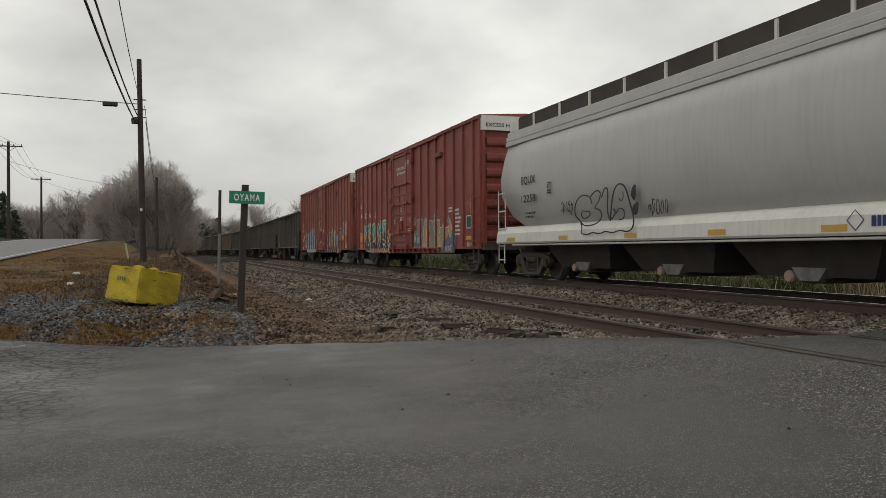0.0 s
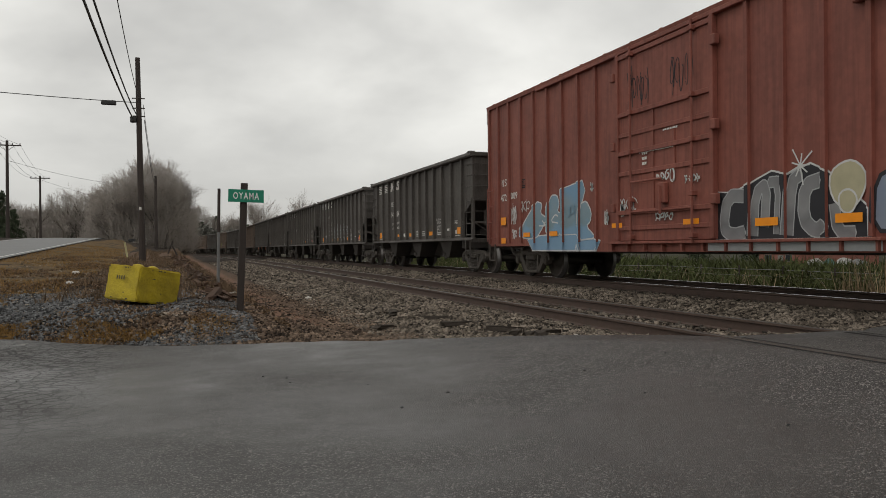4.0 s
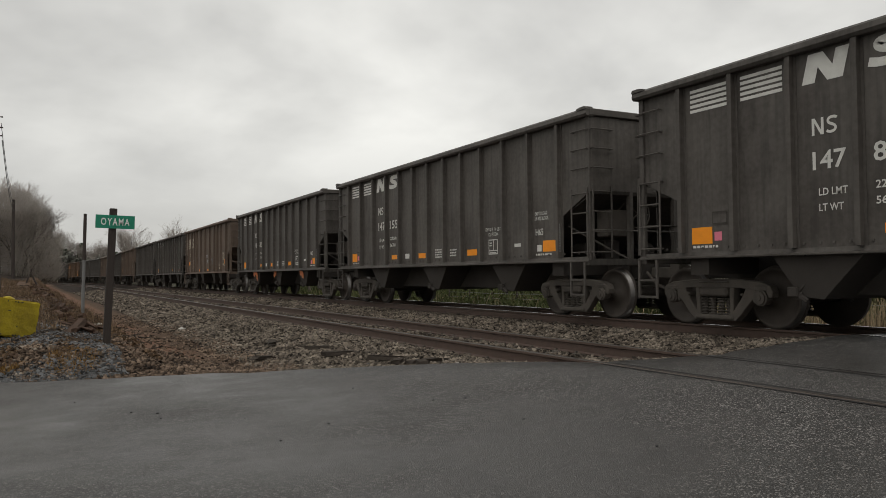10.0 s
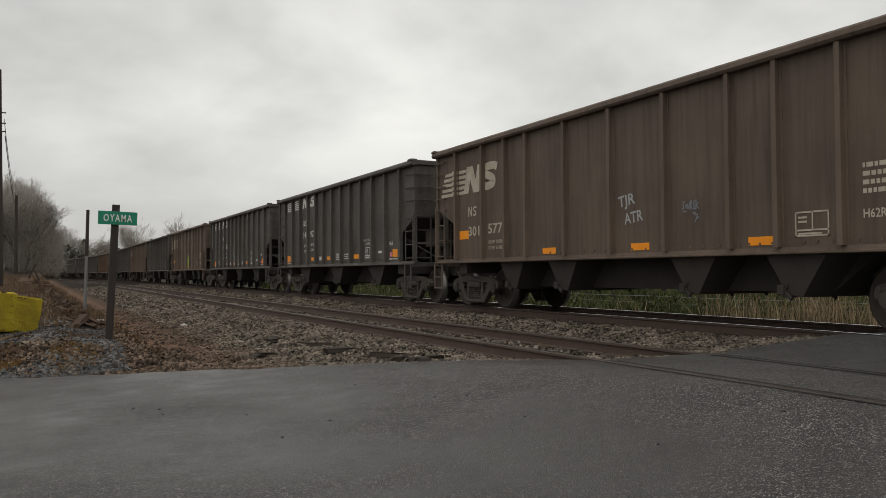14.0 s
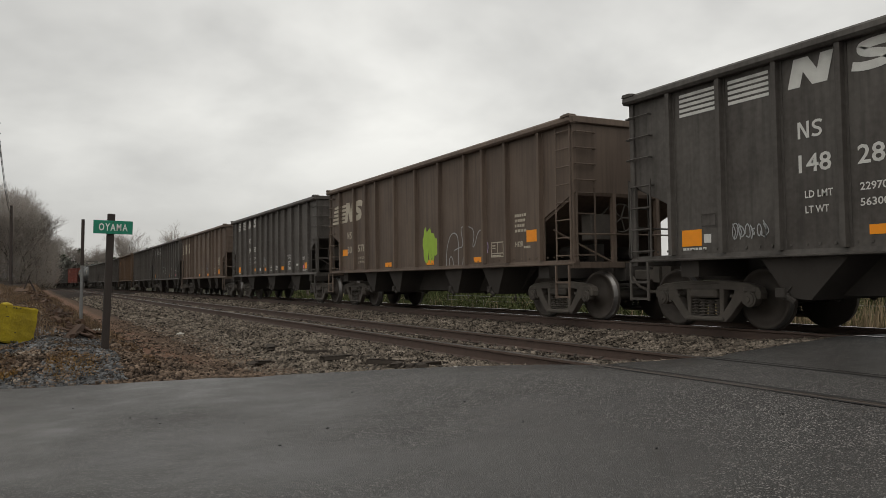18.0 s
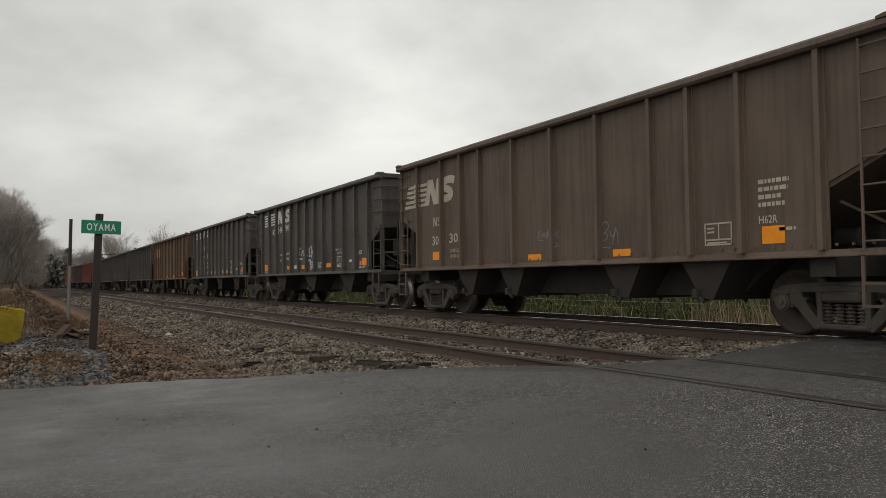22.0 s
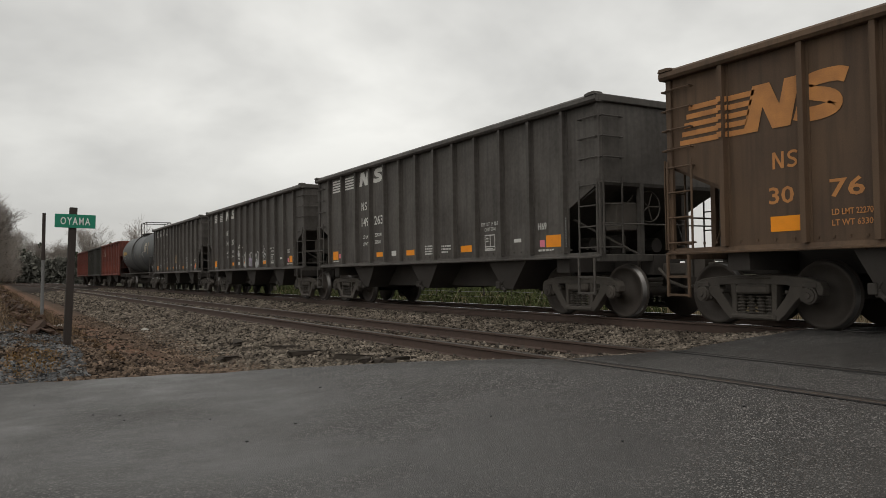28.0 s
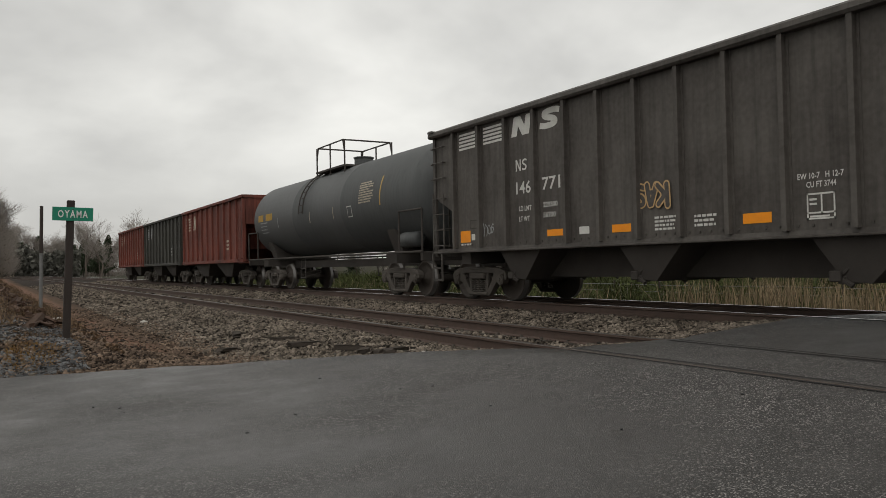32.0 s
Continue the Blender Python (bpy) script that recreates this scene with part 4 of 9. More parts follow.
A_LABEL = "black ribbed open-top hopper car with white lettering"
B_LABEL = "brown-black open-top hopper car with cream striped mark"
for n, (far, first, second, code, weights) in enumerate((
        (72.44, "146", "843", "H65", ("229500", "56500")), (86.96, "146", "726", "H65", ("229600", "56400")), (101.34, "147", "882", "H65", ("229300", "56700")),
        (115.60, "147", "155", "H65", ("229300", "56700")), (129.93, "147", "820", "H65", ("229800", "56200")), (159.14, "148", "927", "H65", ("229700", "56300")),
        (173.49, "148", "288", "H65", ("229700", "56300")), (202.64, "148", "923", "H69", ("229100", "56900")), (231.76, "144", "949", "H62R", ("229000", "57000")),
        (245.92, "148", "269", "H65", ("229400", "56600")), (275.15, "149", "263", "H69", ("229200", "56800")), (289.45, "148", "271", "H65", ("229600", "56400")),
        (303.75, "146", "771", "H65", ("229300", "56700")))):
    extra = {"726": " and white scrawls", "820": " and orange-sprayed bay", "949": " and slanted mark", "271": " and sprayed silver tags"}.get(second, "")
    c = couple(build_hopper("a", A_LABEL + extra), far, LEN_A)
    dress_a(c, first, second, 40 + n, code, weights, old=second == "949", shift=0.11)
    if second == "726":
        for i, (u, w, h) in enumerate(((4.92, 0.50, 0.52), (5.78, 0.62, 0.66), (6.66, 0.66, 0.60), (7.55, 0.62, 0.66), (8.40, 0.62, 0.6))):
            tag(c, LEN_A, u, 1.54, w, h, BALLOON, G_SILVER, 0.055)
        tag(c, LEN_A, 4.05, 1.86, 0.50, 0.20, WILD, G_SILVER, 0.022)
        tag(c, LEN_A, 2.06, 1.30, 0.50, 0.36, WILD, G_WHITE, 0.03)
    if second == "820":
        for u, (a0, a1), r in ((3.02, (-0.5, 2.9), 0.30), (6.40, (1.2, 3.0), 0.25), (9.85, (-0.2, 2.2), 0.24)):
            bm = ribbon(B(), [(r * math.cos(a0 + (a1 - a0) * i / 14), r * 0.75 * math.sin(a0 + (a1 - a0) * i / 14)) for i in range(15)], 0.22)
            paint("spray_arc", bm, SPRAY, c, LEN_A, u, 0.80, -1.435, "orange sprayed arc")
    if second == "288":
        tag(c, LEN_A, 5.80, 1.46, 0.60, 0.62, BALLOON, G_SILVER, 0.04)
        paint("spray_scrawl", scrawl(0.62, 0.22, 72, 0.018, 6), G_SILVER, c, LEN_A, 2.08, 1.32, FACE - 0.004)
    if second == "949":
        tag(c, LEN_A, 5.46, 1.20, 1.80, 0.86, WILD, G_SILVER, 0.065)
        tag(c, LEN_A, 5.48, 1.19, 1.80, 0.86, WILD, G_WHITE, 0.03, x=FACE - 0.012)
    if second == "271":
        paint("spray_fill", filled(B(), blob(random.Random(4), 0.3, 0.2, 0.32, 0.20, 18, 0.2)), G_LILAC, c, LEN_A, 6.62, 1.18, FACE - 0.002)
        tag(c, LEN_A, 4.95, 1.54, 0.76, 0.56, CROWNED, G_WHITE, 0.045)
        for i, (u, w) in enumerate(((5.84, 0.60), (6.56, 0.62), (7.40, 0.66))):
            tag(c, LEN_A, u, 1.22, w, 0.54, ARCHES, G_WHITE, 0.035)
            paint("spray_fill", filled(B(), blob(random.Random(20 + i), 0.3, 0.12, 0.30, 0.14, 18, 0.2)), (G_SILVER, G_LILAC, G_SILVER)[i], c, LEN_A, u, 1.18, FACE - 0.002)
        tag(c, LEN_A, 8.40, 1.45, 0.55, 0.5, BALLOON, G_WHITE, 0.03)
    if second == "771":
        mural(c, LEN_A, 6.38, 1.62, 0.75, 0.38, FACE - 0.004, 33, BLACK, G_TAN, [0, 1, 4], fat=0.2, line=0.025, soft=1)
        paint("spray_scrawl", scrawl(0.35, 0.3, 86, 0.02, 3), G_SILVER, c, LEN_A, 2.05, 1.35, FACE - 0.004)
    if second == "923":
        paint("spray_scrawl", scrawl(0.5, 0.4, 87, 0.015, 4), G_SILVER, c, LEN_A, 5.65, 1.45, FACE - 0.004)
for n, (far, first, second, kind) in enumerate(((144.93, "301", "577", "b"), (188.35, "301", "578", "b"), (217.60, "300", "303", "b"), (260.68, "301", "761", "r"))):
    label = {"578": B_LABEL + " and lime tag", "761": "rusty orange-brown open-top hopper car with orange striped mark"}.get(second, B_LABEL)
    c = couple(build_hopper(kind, label), far, LEN_B)
    dress_b(c, first, second, 140 + n, ORANGE_LOGO if kind == "r" else CREAM, AMBER, 0.30 if second in ("303", "761") else 0.0)
    if second == "578":
        bm = B()
        rnd = random.Random(5)
        for i in range(5):
            filled(bm, blob(rnd, 0.12 + 0.13 * i, 0.45 + rnd.uniform(-0.05, 0.05), 0.14, 0.36, 14, 0.25), 0.0006 * i)
        paint("spray_fill", bm, G_LIME, c, LEN_B, 6.98, 1.22, FACE - 0.002)
        tag(c, LEN_B, 8.26, 1.12, 1.80, 0.92, ARCHES, G_SILVER, 0.022)
        paint("spray_scrawl", scrawl(0.3, 0.4, 93, 0.03, 3), G_LILAC, c, LEN_B, 9.9, 1.3, FACE - 0.005)
    if second == "577":
        write(c, LEN_B, 6.84, 1.86, "TJR", 0.19, G_SILVER, FACE - 0.004, wide=0.42).rotation_euler.rotate_axis("Z", 0.12)
        write(c, LEN_B, 6.98, 1.62, "ATR", 0.19, G_SILVER, FACE - 0.004, wide=0.46).rotation_euler.rotate_axis("Z", 0.12)
        tag(c, LEN_B, 8.30, 1.58, 0.36, 0.34, WILD, G_GREY, 0.02)
    if second == "303":
        tag(c, LEN_B, 6.10, 1.36, 0.72, 0.40, WILD, G_GREY, 0.022)
        tag(c, LEN_B, 7.90, 1.40, 0.55, 0.50, BALLOON, G_GREY, 0.018)


# --- two tall boxcars
LEN_BOX = 17.40
DOOR_AT, DOOR_HALF = 8.70, 1.55
POSTS_ONE = [0.06, 0.65] + [1.57 + i * 0.925 for i in range(6)]
POSTS_ONE += [LEN_BOX - u for u in POSTS_ONE[::-1]]
POSTS_TWO = [0.06, 0.72] + [1.45 + i * 0.79 for i in range(7)] + [11.0 + i * 0.79 for i in range(7)] + [16.60, LEN_BOX - 0.06]


def build_boxcar(label, mat, posts):
    L, h = LEN_BOX, LEN_BOX / 2
    car = start_car("boxcar", label, "boxcar")
    # the side drops lower between the trucks than over them
    bm = box(B(), -1.47, 1.47, -h, h, 0.88, 4.93)
    part("body", bm, mat, car)
    low = [(-h, 0.84), (-h + 2.75, 0.84), (-h + 2.85, 0.70), (h - 2.85, 0.70), (h - 2.75, 0.84), (h, 0.84), (h, 4.90), (-h, 4.90)]
    for s in (-1, 1):
        bm = prism(B(), "x", s * 1.47, s * 1.50, low)
        bmesh.ops.recalc_face_normals(bm, faces=bm.faces)
        part("side_sheet", bm, mat, car)
    # roof with a shallow ridge
    bm = prism(B(), "y", -h - 0.03, h + 0.03, [(-1.56, 4.86), (1.56, 4.86), (1.58, 4.96), (0, 5.06), (-1.58, 4.96)])
    for i in range(17):
        y = -h + 0.5 + i * (L - 1.0) / 16
        prism(bm, "y", y - 0.04, y + 0.04, [(-1.57, 4.97), (0, 5.07), (1.57, 4.97), (1.57, 4.98), (0, 5.09), (-1.57, 4.98)])
    bmesh.ops.recalc_face_normals(bm, faces=bm.faces)
    part("roof", bm, mat, car)
    rib = mesh_of(prism(B(), "x", 0, 0.06, [(-0.045, 0.92), (0.045, 0.92), (0.045, 4.86), (-0.045, 4.86)]), "side_post", mat)
    for s in (-1, 1):
        flip = pose(0, 0, 0, 0, 0, 180) if s < 0 else Matrix()
        for u in posts:
            place("side_post", rib, car, "", Matrix.Translation((s * 1.50, h - u, 0)) @ flip)
        # sliding plug door: frame, raised belts, two full-height locking rods with cranks and keepers
        bm = box(B(), 0, 0.07, -DOOR_HALF, DOOR_HALF, 0.92, 4.80, 0.01)
        door = part("door", bm, mat, car, "ribbed red plug door with locking rods", Matrix.Translation((s * 1.50, h - DOOR_AT, 0)) @ flip)
        for z, deep in ((1.18, 0.03), (1.50, 0.05), (2.30, 0.035), (2.72, 0.05), (3.10, 0.03), (3.52, 0.05), (4.72, 0.04)):
            part("door_belt", box(B(), 0.068, 0.068 + deep, -DOOR_HALF + 0.08, DOOR_HALF - 0.02, z - 0.045, z + 0.045, 0.008), mat, door)
        for y in (-DOOR_HALF + 0.04, DOOR_HALF - 0.04):
            part("door_edge", box(B(), 0.06, 0.12, y - 0.05, y + 0.05, 0.94, 4.80, 0.01), mat, door)
        for y, z0, z1 in ((-0.25, 1.50, 3.52), (0.42, 2.30, 3.10)):
            part("stiffener", box(B(), 0.068, 0.095, y - 0.03, y + 0.03, z0, z1), mat, door)
        for y in (-0.95, 1.02):
            bm = rod(B(), (0.15, y, 0.86), (0.15, y, 4.86), 0.024, 8)
            for z in (1.0, 1.75, 2.72, 3.52, 4.70):
                box(bm, 0.06, 0.19, y - 0.055, y + 0.055, z - 0.045, z + 0.045, 0.01)
            part("locking_rod", bm, mat, door)
        bm = rod(B(), (0.15, -0.95, 2.10), (0.15, 0.10, 2.10), 0.020, 6)
        rod(bm, (0.15, -0.95, 1.50), (0.15, 1.02, 1.50), 0.018, 6)
        box(bm, 0.08, 0.19, 0.02, 0.24, 1.62, 2.02, 0.02)
        rod(bm, (0.20, 0.13, 1.42), (0.20, 0.13, 1.95), 0.028, 8)
        part("locking_gear", bm, mat, door)
        for z in (1.62, 2.90, 4.35):
            for y in (-DOOR_HALF - 0.08, DOOR_HALF + 0.05):
                part("hinge_bracket", box(B(), 0.05, 0.16, y - 0.07, y + 0.07, z - 0.09, z + 0.09, 0.015), mat, door)
        bm = box(B(), s * 1.50, s * 1.60, -4.6, 5.4, 4.80, 4.88, 0.01)
        part("door_track", bm, mat, car)
        bm = box(B(), s * 1.50, s * 1.62, -4.9, 1.9, 0.86, 0.91, 0.008)
        for k in range(12):
            box(bm, s * 1.50, s * 1.58, -4.8 + k * 0.6 - 0.02, -4.8 + k * 0.6 + 0.02, 0.72, 0.86)
        part("door_track", bm, mat, car)
        part("tack_box", box(B(), s * 1.50, s * 1.62, h - 13.75, h - 13.15, 4.10, 4.26, 0.02), mat, car)
        for e in (-1, 1):
            y0 = (h - 0.10 if s < 0 else h - 0.56) if e > 0 else (-h + 0.56 if s < 0 else -h + 0.10)
            at = Matrix.Translation((s * 1.56, y0, 0)) @ side_turn(s)
            part("ladder", ladder_mesh(0.46, 0.98, 2.55, 4, 0.06), mat, car, "", at)
            bm = B()
            for x in (0.03, 0.43):
                box(bm, x - 0.015, x + 0.015, -0.02, 0.01, 0.42, 0.9)
            box(bm, 0.03, 0.43, -0.02, 0.01, 0.42, 0.45)
            part("sill_step", bm, IRON, car, "", at)
    for e in (-1, 1):
        turn = Matrix.Translation((0, e * h, 0)) @ pose(0, 0, 0, 0, 0, 0 if e > 0 else 180)
        # corrugated end: flat-topped ridges between flanges, deeper low down
        for i in range(7):
            z = 1.10 + i * 0.48
            d = 0.09 if i > 2 else 0.12
            bm = prism(B(), "x", -1.36, 1.36, [(0, z), (d * 0.8, z + 0.05), (d, z + 0.12), (d * 0.85, z + 0.24), (0, z + 0.30)])
            bmesh.ops.recalc_face_normals(bm, faces=bm.faces)
            part("end_rib", bm, mat, car, "", turn)
        bm = B()
        for x in (-1.46, 1.46):
            box(bm, x - 0.04, x + 0.04, 0, 0.10, 0.86, 4.93)
        bmesh.ops.recalc_face_normals(bm, faces=bm.faces)
        part("end_flange", bm, mat, car, "", turn)
        part("white_end_band", box(B(), -1.53, 1.53, 0, 0.115, 4.48, 4.93), PALE, car, "white band across the top of the end", turn)
        if e < 0:
            bm, w = letters("EXCESS HEIGHT CAR", 0.12)
            bmesh.ops.transform(bm, matrix=Matrix.Diagonal((1.75 / w, 1, 1, 1)), verts=bm.verts)
            part("lettering", bm, DARK_INK, car, "", Matrix.Translation((-1.40, -h - 0.119, 4.58)) @ pose(0, 0, 0, 90, 0, 0))
            for k, z in enumerate((3.95, 3.45, 1.75)):
                bm = lines_of_bars(0.9, 0.22 if k < 2 else 0.06, 3 if k < 2 else 1, 900 + k, 0.6)
                tagged(part("fine_print", bm, WHITE, car, "", Matrix.Translation((0.1 - 0.2 * k, -h - 0.124, z)) @ pose(0, 0, 0, 90, 0, 0)), kind="stuff")
        part("end_ladder", ladder_mesh(0.42, 0.95, 2.6, 4, 0.06), mat, car, "", Matrix.Translation((-1.42 if e < 0 else 1.42, e * (h + 0.12), 0)) @ pose(0, 0, 0, 0, 0, 0 if e < 0 else 180))
        bm = rod(B(), (-1.45, e * (h + 0.17), 2.62), (1.45, e * (h + 0.17), 2.62), 0.016, 6)
        part("end_rail", bm, mat, car)
        truck(car, e * (h - 1.95))
        part("end_sill", box(B(), -1.5, 1.5, e * h, e * (h + 0.14), 0.80, 1.02, 0.01), IRON, car)
    bm = bars(B(), [(0.27 * math.cos(k * math.pi / 10), 0, 0.27 * math.sin(k * math.pi / 10)) for k in range(21)], 0.014, 5)
    rod(bm, (-0.27, 0, 0), (0.27, 0, 0), 0.014, 5)
    rod(bm, (0, 0, -0.27), (0, 0, 0.27), 0.014, 5)
    part("brake_wheel", bm, IRON, car, "", pose(-0.75, -h - 0.22, 1.85))
    part("centre_sill", box(box(B(), -0.35, 0.35, -h, h, 0.70, 0.90), -1.2, 1.2, -h + 4.0, h - 4.0, 0.66, 0.86), SOOT_SHADE, car)
    ends(car, L)
    return car


def closed_round(points, times):
    """Cuts the corners of a closed outline."""
    for _ in range(times):
        out = []
        for a, b in zip(points, points[1:] + points[:1]):
            out += [(0.8 * a[0] + 0.2 * b[0], 0.8 * a[1] + 0.2 * b[1]), (0.2 * a[0] + 0.8 * b[0], 0.2 * a[1] + 0.8 * b[1])]
        points = out
    return points


LAYER = [0]


def sprayed(car, outline, fill, edge=None, line=0.05, posts=(), soft=1):
    """A sprayed shape on a boxcar side, given by u and z, laid over sheet and posts, with a line round it."""
    LAYER[0] += 1
    x = BOXFACE - 0.003 - 0.0009 * LAYER[0]
    pts = closed_round(outline, soft) if soft else outline
    over = [(u, 0.045, 0.06) for u in posts]
    bm = B()
    f = bm.faces.new([bm.verts.new((u, z, 0)) for u, z in pts])
    bmesh.ops.triangulate(bm, faces=[f])
    paint("spray_fill", over_ribs(bm, 0, over), fill, car, LEN_BOX, 0, 0, x)
    if edge:
        paint("spray_outline", over_ribs(ribbon(B(), pts, line, 0, True), 0, over), edge, car, LEN_BOX, 0, 0, x - 0.0004)


def stroked(car, path, wide, fill, edge=None, line=0.045, posts=(), soft=1):
    """One fat stroke of a sprayed letter, with an edge showing round it."""
    LAYER[0] += 1
    x = BOXFACE - 0.003 - 0.0009 * LAYER[0]
    over = [(u, 0.045, 0.06) for u in posts]
    pts = rounded(path, soft)
    if edge:
        paint("spray_outline", over_ribs(fat_stroke(B(), pts, wide + 2 * line, 0, soft > 1), 0, over), edge, car, LEN_BOX, 0, 0, x)
    paint("spray_fill", over_ribs(fat_stroke(B(), pts, wide, 0, soft > 1), 0, over), fill, car, LEN_BOX, 0, 0, x - 0.00045)


def span(u0, u1, z0, z1):
    return [(u0, z0), (u1, z0), (u1, z1), (u0, z1)]


BOXFACE = -1.504
GREEN_PIECE = banded("green_piece", 2.2, [(0.34, (0.40, 0.15, 0.09)), (0.385, (0.030, 0.032, 0.036)), (0.52, (0.030, 0.034, 0.034)), (0.56, (0.105, 0.13, 0.045)), (0.66, (0.10, 0.13, 0.045)), (0.70, (0.03, 0.19, 0.115)), (0.92, (0.035, 0.24, 0.15))])
TAN_PIECE = banded("tan_piece", 2.2, [(0.3, (0.36, 0.27, 0.155)), (0.6, (0.30, 0.235, 0.145)), (0.8, (0.26, 0.215, 0.15)), (1.0, (0.33, 0.27, 0.18))])
DUN_PIECE = banded("grey_brown_piece", 2.2, [(0.3, (0.215, 0.185, 0.14)), (0.7, (0.165, 0.145, 0.115)), (1.0, (0.19, 0.165, 0.13))])
BLUE_PIECE = banded("blue_piece", 2.2, [(0.3, (0.20, 0.33, 0.47)), (0.55, (0.19, 0.33, 0.46)), (0.62, (0.20, 0.29, 0.33)), (0.8, (0.22, 0.31, 0.36)), (1.0, (0.17, 0.31, 0.45))])
SILVER_PIECE = banded("silver_piece", 2.2, [(0.3, (0.25, 0.25, 0.255)), (0.5, (0.16, 0.16, 0.165)), (0.65, (0.25, 0.25, 0.25)), (0.9, (0.17, 0.17, 0.175))])
SLATE_PIECE = banded("slate_blue_piece", 2.2, [(0.3, (0.07, 0.10, 0.15)), (0.6, (0.10, 0.13, 0.18)), (1.0, (0.13, 0.19, 0.25))])
GREYBLUE_PIECE = banded("grey_blue_piece", 2.2, [(0.4, (0.22, 0.25, 0.31)), (0.7, (0.20, 0.24, 0.32)), (1.0, (0.25, 0.28, 0.33))])
G_CREAM = spray("pale_cream_spray", (0.46, 0.42, 0.27))
box_a = couple(build_boxcar("tall red steel boxcar with a green and white spray-painted mural", RED, POSTS_ONE), 39.40, LEN_BOX)
box_b = couple(build_boxcar("tall faded red boxcar with silver and blue spray-painted murals", FADED, POSTS_TWO), 58.15, LEN_BOX)
# lettering and murals of the first one
L = LEN_BOX
crest(box_a, L, [("block", 1.00, 0.22), ("s", 1.30, 0.24)], 2.86, 0.27, WHITE, BOXFACE - 0.004)
for u, t in ((1.02, "47"), (1.90, "22"), (2.86, "62")):
    write(box_a, L, u, 2.38, t, 0.25, WHITE, BOXFACE - 0.004, wide=0.48)
frame_sign(box_a, L, 3.92, 2.34, 0.24, 0.27, WHITE, BOXFACE - 0.004)
one = POSTS_ONE
sprayed(box_a, span(0.86, 2.40, 0.86, 1.62), G_PINK, None, 0, one, 0)
sprayed(box_a, span(0.86, 1.70, 1.30, 1.60), G_ORANGE, None, 0, one, 0)
sprayed(box_a, span(0.90, 1.62, 1.14, 1.20), shade("maroon_spray", (0.12, 0.03, 0.03), 0.7), None, 0, one, 0)
sprayed(box_a, [(2.82, 0.72), (7.12, 0.72), (7.12, 1.62), (5.2, 1.66), (2.0, 1.62), (1.8, 0.86), (2.7, 0.86)], G_PINK, None, 0, one, 0)
sprayed(box_a, [(6.0, 1.60), (7.15, 1.66), (7.9, 1.66), (7.9, 1.76), (6.6, 1.74), (6.0, 1.68)], G_GOLD, None, 0, one, 0)
sprayed(box_a, span(7.24, 7.9, 0.95, 1.64), G_PINK, None, 0, (), 0)
sprayed(box_a, span(1.85, 7.12, 1.20, 1.48), G_OLIVE, None, 0, one, 0)
sprayed(box_a, span(1.80, 7.12, 0.90, 1.20), G_BLACK, None, 0, one, 0)
sprayed(box_a, span(2.75, 7.12, 0.83, 0.89), G_GREEN, None, 0, one, 0)
for path, wide in (
        ([(1.86, 1.98), (1.92, 1.60), (2.60, 1.34), (2.98, 1.04), (2.84, 0.84), (2.2, 1.02)], 0.24), ([(2.36, 2.02), (2.42, 1.76), (2.98, 2.00)], 0.20),
        ([(3.26, 2.06), (2.82, 1.54), (3.34, 1.46), (3.82, 1.38), (3.32, 1.28)], 0.18), ([(3.86, 2.02), (3.66, 1.74), (3.90, 1.46), (4.20, 1.20)], 0.24),
        ([(3.50, 2.06), (3.52, 1.62)], 0.16), ([(3.2, 1.1), (3.5, 0.94), (3.6, 0.76)], 0.16),
        ([(4.24, 1.90), (4.42, 1.44), (4.64, 1.00), (4.92, 0.84)], 0.20), ([(4.62, 1.98), (4.78, 1.58), (5.16, 1.66), (5.04, 1.18)], 0.26),
        ([(5.08, 2.12), (5.12, 1.82), (5.32, 1.68), (5.50, 1.80), (5.54, 2.12)], 0.18), ([(5.62, 2.02), (6.06, 2.04)], 0.20), ([(5.88, 1.98), (5.80, 1.58)], 0.24),
        ([(5.36, 1.18), (5.80, 1.22), (6.06, 0.88)], 0.16), ([(5.50, 0.76), (5.68, 1.02), (6.04, 0.80)], 0.14), ([(6.04, 1.42), (6.36, 1.14), (6.70, 0.76)], 0.18),
        ([(6.82, 1.52), (6.98, 1.62), (7.08, 1.50)], 0.16)):
    stroked(box_a, path, wide, GREEN_PIECE, G_WHITE, 0.05, one)
sprayed(box_a, [(7.26, 1.30), (7.30, 1.58), (7.55, 1.62), (7.75, 1.44), (7.58, 1.24), (7.30, 1.20)], G_OLIVE, G_WHITE, 0.05)
sprayed(box_a, span(5.65, 6.10, 1.28, 1.60), G_BLACK, None, 0, one, 0)
for u in (6.5, 6.9):
    stroked(box_a, [(u, 1.45), (u + 0.03, 0.98)], 0.03, G_WHITE, None, 0, one, 0)
    stroked(box_a, [(u - 0.12, 1.10), (u + 0.03, 0.94), (u + 0.14, 1.12)], 0.03, G_WHITE, None, 0, one, 0)
LAYER[0] = 0
for u, top, wide in ((11.32, 2.30, 0.10), (12.10, 2.24, 0.16), (12.84, 2.12, 0.12), (13.10, 2.32, 0.14), (14.40, 2.02, 0.16), (10.42, 2.16, 0.12)):
    sprayed(box_a, [(u - wide, 1.78), (u, top), (u + wide * 0.7, 1.78)], SLATE_PIECE if u > 10.5 else TAN_PIECE, G_WHITE, 0.02, one, 0)
sprayed(box_a, [(10.30, 0.96), (10.36, 1.58), (10.66, 1.52), (11.02, 1.26), (11.12, 0.84), (10.40, 0.86)], SLATE_PIECE, G_TAN, 0.03, one, 0)
